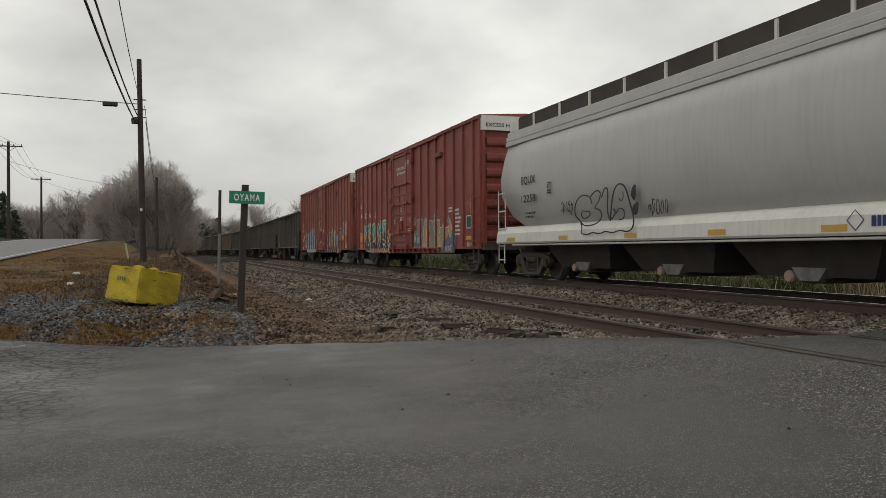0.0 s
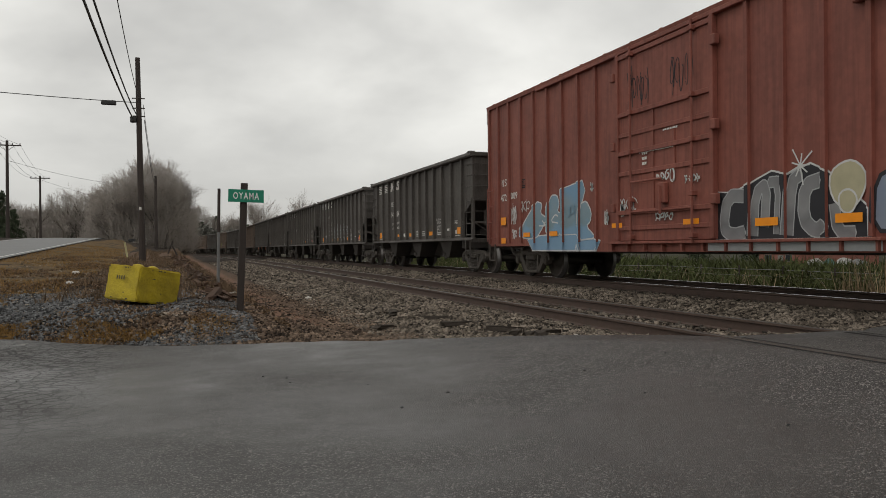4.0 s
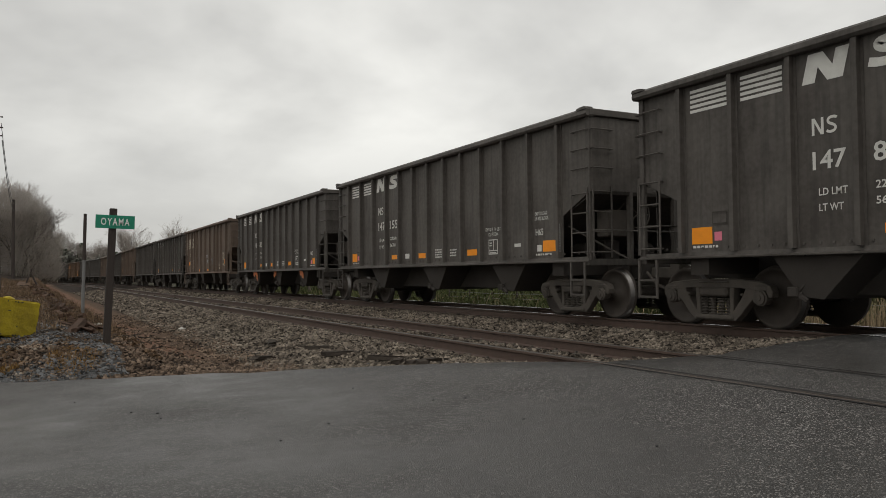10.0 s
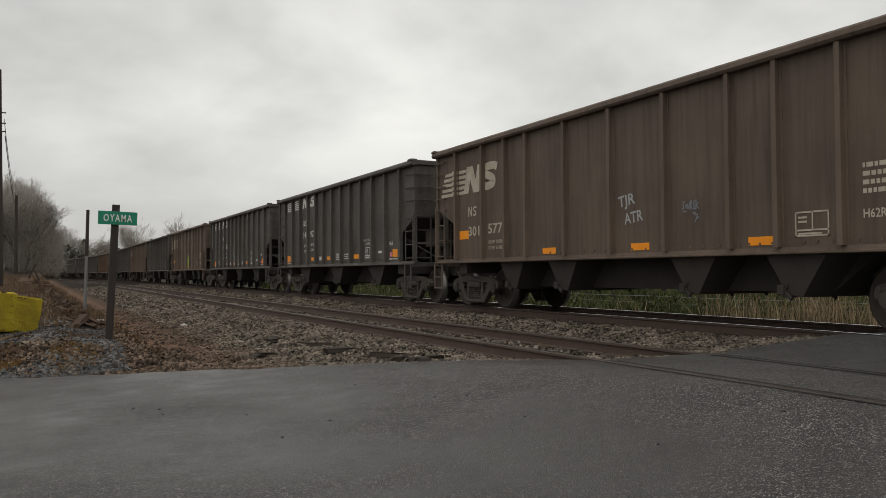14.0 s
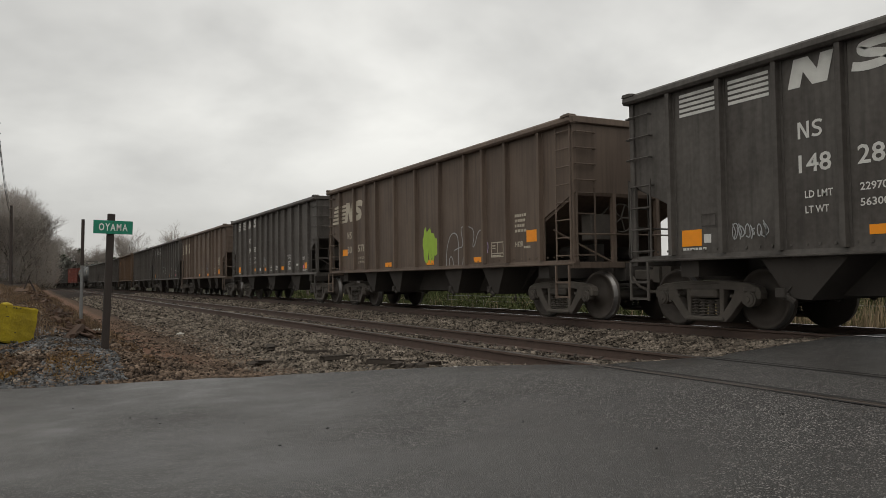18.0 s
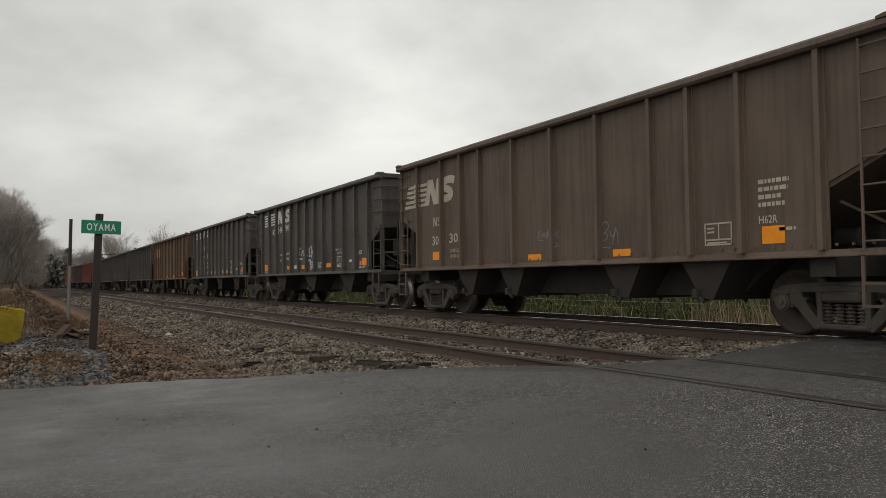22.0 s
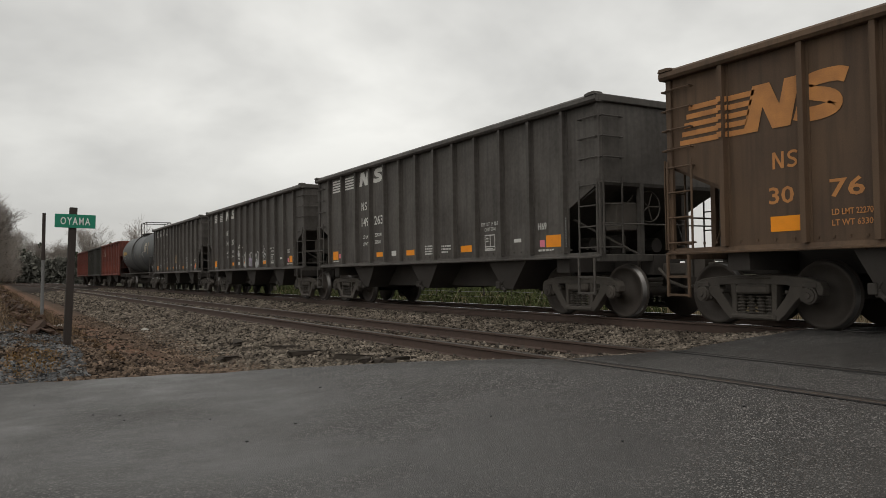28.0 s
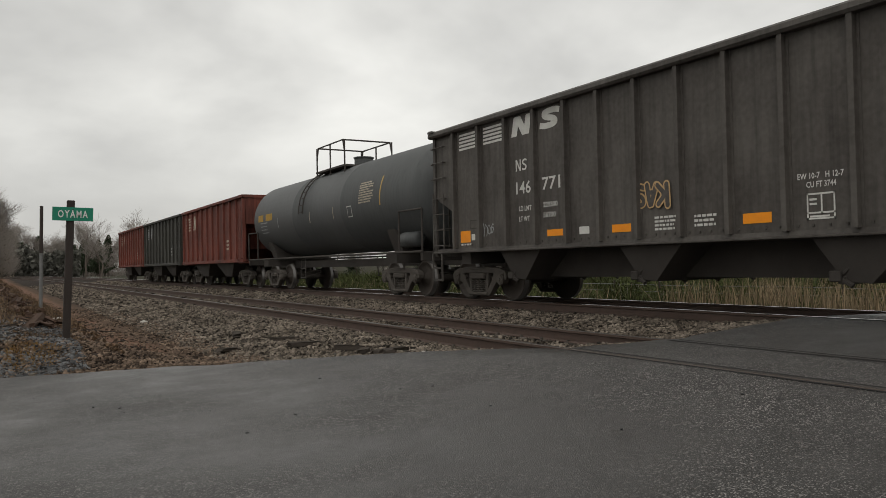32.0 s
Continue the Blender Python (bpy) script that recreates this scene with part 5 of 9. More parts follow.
sprayed(box_a, [(10.68, 1.98), (11.48, 1.98), (11.46, 0.84), (11.14, 0.84), (10.96, 1.20), (10.72, 1.50)], DUN_PIECE, G_WHITE, 0.03, one, 0)
sprayed(box_a, [(13.34, 1.62), (13.68, 1.60), (13.86, 1.86), (14.04, 1.58), (14.70, 1.66), (14.78, 1.30), (13.95, 0.98), (13.55, 0.74), (13.2, 0.80)], TAN_PIECE, G_WHITE, 0.03, one, 0)
sprayed(box_a, [(11.52, 1.56), (11.72, 2.04), (12.32, 1.60), (12.08, 1.44), (12.14, 0.86), (11.40, 0.86)], TAN_PIECE, G_WHITE, 0.035, one, 0)
sprayed(box_a, [(12.12, 1.94), (12.62, 1.86), (12.80, 1.52), (12.95, 0.86), (12.20, 0.86), (12.32, 1.52)], DUN_PIECE, G_WHITE, 0.035, one, 0)
sprayed(box_a, [(12.76, 1.90), (13.42, 1.88), (13.46, 1.56), (13.30, 1.18), (13.50, 0.74), (12.95, 0.88), (12.88, 1.36)], TAN_PIECE, G_WHITE, 0.035, one, 0)
sprayed(box_a, [(13.55, 0.74), (13.95, 1.08), (14.50, 1.40), (14.95, 1.50), (15.15, 1.10), (14.95, 0.74)], SLATE_PIECE, G_BRONZE, 0.05, one, 0)
sprayed(box_a, [(14.34, 1.52), (14.52, 1.92), (14.72, 1.46), (14.55, 1.22)], G_GOLD, G_WHITE, 0.03, one, 0)
for a, b, c in (((10.92, 1.62), (11.12, 1.64), (11.0, 1.52)), ((11.12, 1.44), (11.40, 1.46), (11.34, 1.20)), ((11.80, 1.10), (12.10, 1.18), (11.92, 1.30)), ((13.02, 1.66), (13.28, 1.66), (13.16, 1.50)), ((13.34, 1.38), (13.74, 1.40), (13.56, 1.18))):
    sprayed(box_a, [a, b, c], TAN_PIECE, G_BRONZE, 0.04, (), 0)
for k, (u, z, w, hh) in enumerate(((10.35, 1.10, 0.28, 0.34), (10.75, 1.06, 0.26, 0.24), (14.05, 0.76, 0.75, 0.22))):
    paint("spray_scrawl", scrawl(w, hh, 230 + k, 0.03, 3), G_WHITE, box_a, L, u, z, BOXFACE - 0.030)
for u in (3.02, 11.92):
    patch(box_a, L, u, 1.24, 0.11, 0.40, AMBER, BOXFACE - 0.033)
patch(box_a, L, 6.62, 1.32, 0.10, 0.40, AMBER, BOXFACE - 0.033)
for k, (u, z, w, hh, n) in enumerate(((15.02, 1.30, 0.55, 0.95, 7), (14.35, 2.10, 0.75, 0.22, 2), (7.46, 1.92, 0.35, 0.22, 2), (9.72, 1.5, 0.36, 0.22, 3), (8.9, 3.05, 0.55, 0.06, 1), (9.3, 4.25, 0.6, 0.2, 3), (7.5, 1.45, 0.3, 0.1, 2))):
    paint("fine_print", lines_of_bars(w, hh, n, 200 + k), WHITE, box_a, L, u, z, -1.578 if 7.2 < u < 10.2 else BOXFACE - 0.004)
write(box_a, L, 7.98, 4.12, "CLOSE AND LOCK DOORS", 0.125, WHITE, -1.578, wide=1.40)
write(box_a, L, 8.08, 3.93, "BEFORE MOVING CAR", 0.125, WHITE, -1.578, wide=1.20)
write(box_a, L, 8.90, 1.38, "SEAL", 0.10, WHITE, -1.578, wide=0.34)
write(box_a, L, 16.15, 0.92, "B231", 0.13, WHITE, BOXFACE - 0.004, wide=0.36)
for u, z in ((8.62, 2.48), (9.98, 2.02)):
    paint("painted_ring", ribbon(B(), [(0.085 * math.cos(k * 0.393), 0.085 * math.sin(k * 0.393)) for k in range(16)], 0.035, 0, True), WHITE, box_a, L, u, z, -1.578)
patch(box_a, L, 8.52, 1.90, 0.22, 0.26, WHITE, -1.58)
patch(box_a, L, 16.08, 1.50, 0.44, 0.42, WHITE, BOXFACE - 0.003)
patch(box_a, L, 16.11, 1.53, 0.38, 0.36, spray("dark_green_decal", (0.03, 0.07, 0.04)), BOXFACE - 0.005)
patch(box_a, L, 16.02, 1.14, 0.60, 0.12, YELLOW_TAPE, BOXFACE - 0.004)
paint("spray_scrawl", scrawl(0.55, 0.5, 240, 0.02, 5), G_PINK, box_a, L, 16.0, 1.98, BOXFACE - 0.004)
paint("spray_scrawl", scrawl(0.5, 0.5, 241, 0.02, 5), G_PINK, box_a, L, 1.02, 1.80, BOXFACE - 0.004)
paint("fine_print", lines_of_bars(0.62, 0.07, 1, 242), WHITE, box_a, L, 0.92, 1.66, BOXFACE - 0.006)
# and of the second
LAYER[0] = 0
two = POSTS_TWO
crest(box_b, L, [("block", 0.92, 0.14), ("s", 1.12, 0.15)], 2.54, 0.20, WHITE, BOXFACE - 0.004)
write(box_b, L, 0.84, 2.12, "472", 0.19, WHITE, BOXFACE - 0.004, wide=0.42)
write(box_b, L, 1.54, 2.14, "009", 0.19, WHITE, BOXFACE - 0.004, wide=0.44)
frame_sign(box_b, L, 2.28, 2.40, 0.20, 0.24, G_BLACK, BOXFACE - 0.004)
sprayed(box_b, [(2.90, 0.72), (6.16, 0.72), (6.34, 0.94), (5.44, 1.14), (3.12, 1.10), (2.6, 1.0)], BLUE_PIECE, G_WHITE, 0.035, two, 0)
sprayed(box_b, [(2.20, 1.34), (3.14, 2.00), (3.50, 1.92), (3.38, 1.68), (3.74, 1.54), (3.50, 1.30), (3.12, 1.02), (2.20, 1.06)], BLUE_PIECE, G_WHITE, 0.035, two)
sprayed(box_b, [(3.74, 1.72), (3.98, 2.10), (4.32, 2.08), (4.42, 1.86), (4.32, 1.68), (4.52, 1.62), (4.52, 1.10), (3.80, 1.08)], BLUE_PIECE, G_WHITE, 0.035, two)
sprayed(box_b, [(4.44, 2.20), (5.56, 2.34), (5.68, 2.10), (5.54, 1.84), (5.40, 1.10), (4.52, 1.10)], BLUE_PIECE, G_WHITE, 0.035, two, 0)
sprayed(box_b, [(5.44, 1.80), (5.74, 1.86), (5.96, 1.60), (5.92, 1.38), (5.72, 1.28), (6.18, 1.00), (5.30, 0.96)], BLUE_PIECE, G_WHITE, 0.035, two)
for path in ([(4.34, 1.40), (3.95, 1.44), (4.20, 1.62), (4.36, 1.56)], [(3.30, 1.36), (3.70, 1.34), (3.50, 1.48)], [(5.2, 0.74), (5.3, 0.98), (5.42, 0.74)]):
    stroked(box_b, path, 0.035, G_WHITE, None, 0, two, 1)
for k, (u, z, w, hh) in enumerate(((1.62, 1.45, 0.34, 0.52), (2.24, 1.74, 0.55, 0.34), (1.66, 1.0, 0.30, 0.36), (5.96, 2.05, 0.14, 0.20), (4.75, 1.50, 0.6, 0.35), (6.55, 1.28, 0.18, 0.30))):
    paint("spray_scrawl", scrawl(w, hh, 250 + k, 0.028, 3), G_WHITE if k != 4 else G_BLUE, box_b, L, u, z, BOXFACE - 0.030)
LAYER[0] = 0
# silver block letters with dark shadows, a bunny-eared head shape beside them
sprayed(box_b, [(10.20, 0.90), (10.20, 1.74), (10.60, 1.70), (10.98, 1.80), (11.20, 1.88), (11.52, 1.98), (11.86, 1.90), (12.30, 2.02), (12.62, 1.88), (13.35, 1.30), (13.35, 0.90)], G_BLACK, G_WHITE, 0.03, two, 0)
for path, wide in (([(10.95, 1.62), (10.50, 1.66), (10.38, 1.10), (10.60, 0.98), (10.98, 1.04)], 0.20), ([(11.12, 0.96), (11.16, 1.66), (11.42, 1.80), (11.36, 1.10)], 0.16),
                   ([(11.46, 1.80), (11.70, 1.80), (11.64, 0.98)], 0.15), ([(11.86, 0.96), (11.94, 1.78), (12.10, 1.86)], 0.18), ([(12.52, 1.76), (12.20, 1.70), (12.16, 1.20), (12.40, 1.00), (12.56, 1.10)], 0.20),
                   ([(12.74, 1.40), (12.80, 0.98), (13.10, 0.98)], 0.16)):
    stroked(box_b, path, wide, SILVER_PIECE, G_SILVER, 0.02, two)
for k in range(9):
    a = k * 0.7
    r = 0.30 if k % 2 else 0.18
    stroked(box_b, [(12.12, 2.00), (12.12 + r * math.cos(a), 2.00 + r * math.sin(a))], 0.025, G_WHITE, None, 0, two, 0)
rn = random.Random(8)
for cx, cy, rx, ry, mat in ((12.98, 1.66, 0.30, 0.34, G_CREAM), (12.98, 1.42, 0.16, 0.16, G_CREAM)):
    sprayed(box_b, blob(rn, cx, cy, rx, ry, 18, 0.04), mat, G_WHITE, 0.03, two, 0)
sprayed(box_b, [(13.40, 1.00), (13.44, 1.70), (13.84, 1.86), (14.06, 1.64), (14.46, 1.92), (14.92, 2.00), (15.24, 1.76), (15.28, 1.50), (15.06, 1.26), (14.68, 1.40), (14.10, 1.26), (13.95, 0.96)], GREYBLUE_PIECE, G_BLACK, 0.06, two)
stroked(box_b, [(14.44, 2.04), (14.94, 2.10), (15.36, 1.84), (15.38, 1.50)], 0.03, G_WHITE, None, 0, two)
sprayed(box_b, [(14.26, 1.62), (14.52, 1.76), (14.84, 1.74), (14.86, 1.52), (14.64, 1.62), (14.40, 1.56)], SLATE_PIECE, G_BLACK, 0.04, two)
stroked(box_b, [(14.10, 1.32), (14.46, 1.46), (14.84, 1.34)], 0.04, G_BLACK, None, 0, two)
stroked(box_b, [(13.80, 1.68), (13.84, 1.36), (14.08, 1.06), (14.02, 0.74), (13.80, 0.74), (13.84, 0.98)], 0.16, G_CREAM, G_BLACK, 0.03, two, 2)
sprayed(box_b, span(10.0, 13.55, 0.72, 0.88), G_SILVER, None, 0, (), 0)
for k, (u, z, w, hh) in enumerate(((7.36, 1.52, 0.55, 0.30), (8.55, 2.02, 0.60, 0.26), (8.55, 1.30, 0.56, 0.18), (9.45, 1.95, 0.45, 0.16), (15.42, 2.05, 0.22, 0.34), (15.50, 1.60, 0.20, 0.50), (7.30, 1.42, 0.16, 0.3), (16.1, 1.9, 0.34, 0.5))):
    paint("spray_scrawl", scrawl(w, hh, 210 + k, 0.03, 4), G_WHITE, box_b, L, u, z, -1.60 if 7.0 < u < 10.2 else BOXFACE - 0.030)
for k, u in enumerate((7.6, 9.0)):
    paint("spray_scrawl", scrawl(0.7, 0.8, 215 + k, 0.02, 5), G_BLACK, box_b, L, u, 3.62, -1.576)
for k, (u, z, w, hh, n) in enumerate(((8.1, 2.42, 0.20, 0.30, 3), (8.8, 3.0, 0.6, 0.06, 1), (8.0, 2.66, 1.2, 0.04, 1), (15.86, 1.62, 0.50, 0.72, 6), (15.0, 0.92, 0.14, 0.2, 3), (16.2, 2.1, 0.3, 0.4, 4))):
    paint("fine_print", lines_of_bars(w, hh, n, 220 + k), WHITE, box_b, L, u, z, -1.60 if 7.0 < u < 10.2 else BOXFACE - 0.004)
frame_sign(box_b, L, 15.92, 1.14, 0.44, 0.38, WHITE, BOXFACE - 0.004)
for u, z, w, hh in ((0.90, 1.44, 0.36, 0.22), (0.92, 0.92, 0.32, 0.16), (2.40, 1.08, 0.42, 0.12), (3.94, 1.08, 0.42, 0.12), (6.96, 1.20, 0.40, 0.10), (9.4, 1.20, 0.45, 0.10), (11.18, 1.12, 0.50, 0.13), (12.78, 1.12, 0.46, 0.13), (15.14, 1.42, 0.46, 0.24), (15.94, 0.94, 0.44, 0.14)):
    patch(box_b, L, u, z, w, hh, AMBER, -1.60 if 6.9 < u < 10.2 else BOXFACE - 0.033)

# --- the grey covered hopper with curved sides
LEN_COV = 17.6


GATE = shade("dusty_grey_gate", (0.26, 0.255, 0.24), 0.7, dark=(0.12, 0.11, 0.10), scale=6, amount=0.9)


def build_covered():
    L, h = LEN_COV, LEN_COV / 2
    car = start_car("covered_hopper_car", "light grey covered hopper car with bulging sides and outline graffiti", "hopper car")
    # the body bulges in the middle: a side outline swept along the car, ends sloping in below
    sec = [(1.30, 1.36), (1.50, 1.75), (1.60, 2.3), (1.62, 2.8), (1.58, 3.3), (1.50, 3.70), (1.46, 3.72)]
    ring = [(-x, z) for x, z in sec] + [(x, z) for x, z in sec[::-1]]
    def y_end(z):
        if z > 2.6:
            return 0.19 + 0.33 * (z - 2.6) / 1.1
        return 0.19 + 1.3 * max(0.0, (2.6 - z) / 1.24) ** 2.0
    bm = B()
    rows = []
    for k in range(5):
        row = []
        for x, z in ring:
            e = y_end(z)
            y = {0: -h + e, 1: -h + e + 1.5, 2: 0, 3: h - e - 1.5, 4: h - e}[k]
            row.append(bm.verts.new((x * (0.97 if k in (0, 4) else 1.0), y, z)))
        rows.append(row)
    n = len(ring)
    for a, b in zip(rows, rows[1:]):
        for i in range(n - 1):
            bm.faces.new((a[i], a[i + 1], b[i + 1], b[i]))
        bm.faces.new((a[n - 1], a[0], b[0], b[n - 1]))
    for r in (rows[0], rows[-1]):
        half = n // 2
        for i in range(half - 1):
            bm.faces.new((r[i], r[i + 1], r[n - 2 - i], r[n - 1 - i]))
    bmesh.ops.recalc_face_normals(bm, faces=bm.faces)
    part("body", bm, GREY, car, smooth=False).data.shade_smooth()
    # eaves: stepped rails above the bulge, then the roof
    for s in (-1, 1):
        for i, (x, z) in enumerate(((1.53, 3.70), (1.51, 3.84), (1.47, 3.97))):
            part("eave_rail", box(B(), s * (x - 0.16), s * x, -h + 0.50, h - 0.50, z, z + 0.125, 0.012), GREY, car)
    bm = prism(B(), "y", -h + 0.48, h - 0.48, [(-1.36, 4.08), (1.36, 4.08), (1.0, 4.24), (0, 4.30), (-1.0, 4.24)])
    part("roof", bm, GREY, car)
    # running board on brackets along both roof edges, as dark gratings
    for s in (-1, 1):
        bm = B()
        box(bm, s * 0.75, s * 1.30, -h + 0.9, h - 0.9, 4.44, 4.49)
        box(bm, s * 1.27, s * 1.31, -h + 0.9, h - 0.9, 4.10, 4.44)
        part("running_board", bm, SOOT_SHADE, car)
        for i in range(12):
            y = h - 0.45 - 1.47 * i
            bm = box(B(), s * 1.31, s * 1.35, y - 0.03, y + 0.03, 4.08, 4.45)
            box(bm, s * 0.8, s * 1.32, y - 0.02, y + 0.02, 4.22, 4.44)
            part("board_bracket", bm, PALE, car)
        bm = prism(B(), "y", -h + 0.02, h - 0.02, [(s * 1.20, 1.00), (s * 1.60, 0.98), (s * 1.62, 1.02), (s * 1.60, 1.26), (s * 1.50, 1.40), (s * 1.30, 1.46)])
        bmesh.ops.recalc_face_normals(bm, faces=bm.faces)
        part("side_sill", bm, PALE, car)
        bm = B()
        rod(bm, (s * 1.56, -h + 1.2, 0.94), (s * 1.56, h - 1.0, 0.94), 0.022, 8)
        part("train_pipe", bm, PALE, car)
        for e in (-1, 1):
            y0 = (h - 0.02 if s < 0 else h - 0.50) if e > 0 else (-h + 0.50 if s < 0 else -h + 0.02)
            at = Matrix.Translation((s * 1.50, y0, 0)) @ side_turn(s)
            part("end_railing", ladder_mesh(0.48, 1.30, 2.50, 3, 0.05, 0.02), PALE, car, "", at)
            part("sill_step", ladder_mesh(0.40, 0.42, 1.02, 2, 0.04, 0.02), PALE, car, "", at)
    for i, y in enumerate((-5.75, -2.25, 1.25, 4.85)):
        bm = B()
        top = [(-1.35, y - 1.74, 1.2), (1.35, y - 1.74, 1.2), (1.35, y + 1.74, 1.2), (-1.35, y + 1.74, 1.2)]
        low = [(-0.95, y - 1.15, 0.36), (0.95, y - 1.15, 0.36), (0.95, y + 1.15, 0.36), (-0.95, y + 1.15, 0.36)]
        a, b = [bm.verts.new(p) for p in top], [bm.verts.new(p) for p in low]
        bm.faces.new(a)
        bm.faces.new(b[::-1])
        for j in range(4):
            bm.faces.new((a[j], b[j], b[(j + 1) % 4], a[(j + 1) % 4]))
        bmesh.ops.recalc_face_normals(bm, faces=bm.faces)
        part("hopper_bay", bm, SOOT_SHADE, car)
        bm = B()
        box(bm, -0.95, 0.95, y - 0.24, y + 0.24, 0.26, 0.34, 0.02)
        part("outlet_gate", bm, IRON, car)
        bm = prism(B(), "x", -1.02, -0.80, [(y - 0.38, 0.54), (y + 0.38, 0.54), (y + 0.20, 0.30), (y - 0.20, 0.30)])
        bmesh.ops.recalc_face_normals(bm, faces=bm.faces)
        part("outlet_chute", bm, GATE, car, "dusty light grey outlet chute")
        part("outlet_cap", lathe(B(), [(-1.04, 0.08), (-1.01, 0.10), (-0.92, 0.10)], 16), spray("cap_paint", (0.45, 0.32, 0.25)), car, "", pose(0, y + 0.42, 0.36))
    part("centre_sill", box(B(), -0.4, 0.4, -h, h, 0.72, 1.2), SOOT_SHADE, car)
    for e in (-1, 1):
        part("end_platform", box(B(), -1.5, 1.5, e * (h - 1.3), e * h, 1.02, 1.12, 0.01), PALE, car)
        truck(car, e * (h - 1.22))
    ends(car, L)
    # lettering on the side
    F = -1.625
    write(car, L, 1.77, 2.50, "EQUX", 0.20, DARK_INK, F - 0.012, wide=0.84)
    write(car, L, 1.77, 2.05, "12258", 0.20, DARK_INK, F - 0.008, wide=0.84)
    paint("fine_print", lines_of_bars(0.7, 0.2, 2, 300), DARK_INK, car, L, 1.95, 1.64, F + 0.02)
    frame_sign(car, L, 3.28, 2.20, 0.22, 0.28, DARK_INK, F - 0.012)
    bm = B()
    ribbon(bm, rounded([(0.42, 0.62), (0.10, 0.95), (0.18, 1.55), (0.55, 1.80), (0.92, 1.62), (0.95, 1.35)], 2), 0.056)
    ribbon(bm, rounded([(0.55, 1.10), (0.42, 0.90), (0.62, 0.70), (0.90, 0.85), (0.86, 1.05), (0.60, 1.05)], 2), 0.050)
    ribbon(bm, rounded([(0.90, 1.65), (1.15, 1.90), (1.40, 1.80), (1.30, 1.40), (1.05, 1.15), (1.38, 1.05), (1.45, 0.70), (1.15, 0.45), (0.60, 0.40), (0.42, 0.62)], 2), 0.056)
    ribbon(bm, rounded([(1.42, 1.55), (1.55, 1.95), (1.72, 1.90), (1.66, 1.0), (1.80, 0.55), (2.05, 0.85), (1.95, 1.05)], 2), 0.056)
    ribbon(bm, rounded([(1.80, 0.55), (1.90, 1.60), (2.10, 2.05), (2.42, 1.95), (2.60, 1.30), (2.75, 0.75)], 2), 0.062)
    ribbon(bm, rounded([(2.05, 0.85), (2.20, 1.08), (2.42, 0.92), (2.38, 0.60), (2.15, 0.58)], 2), 0.050)
    ribbon(bm, rounded([(0.42, 0.62), (0.50, 0.30), (0.40, 0.10), (0.75, 0.02), (1.0, 0.14), (1.3, 0.04), (1.6, 0.16), (1.9, 0.05), (2.2, 0.18), (2.55, 0.06), (2.78, 0.30), (2.75, 0.75)], 2), 0.056)
    ribbon(bm, rounded([(2.18, 1.45), (2.26, 1.28), (2.36, 1.45), (2.34, 1.7)], 2), 0.037)
    bmesh.ops.transform(bm, matrix=Matrix.Diagonal((0.92, 0.52, 1, 1)), verts=bm.verts)
    paint("spray_outline", bm, G_BLACK, car, L, 4.60, 1.12, -1.65)
    paint("spray_scrawl", scrawl(0.62, 0.36, 310, 0.025, 5), G_BLACK, car, L, 3.95, 1.62, -1.62)
    paint("spray_scrawl", scrawl(0.70, 0.34, 311, 0.028, 5), G_BLACK, car, L, 7.55, 1.45, -1.60)
    for k, (a, b) in enumerate(((7.15, 1.95), (7.22, 1.62))):
        paint("spray_dot", filled(B(), blob(random.Random(k), 0, 0, 0.10, 0.14, 14, 0.15)), G_BLACK, car, L, a, b, -1.65)
    for u, w in ((0.75, 0.55), (3.85, 0.45), (6.75, 0.45), (9.4, 0.46), (11.9, 0.46), (14.3, 0.46)):
        patch(car, L, u, 1.04, w, 0.10, YELLOW_TAPE, -1.622)
    paint("fine_print", lines_of_bars(1.6, 0.15, 1, 320, 0.95), BLUE_INK, car, L, 12.75, 1.10, -1.622)
    bm = B()
    ribbon(bm, [(0.14, 0), (0.28, 0.14), (0.14, 0.28), (0, 0.14)], 0.02, 0, True)
    paint("painted_diamond", bm, BLUE_INK, car, L, 12.35, 1.05, -1.622)
    return car


couple(build_covered(), 20.60, LEN_COV)

# --- the tank car
LEN_TANK = 14.3


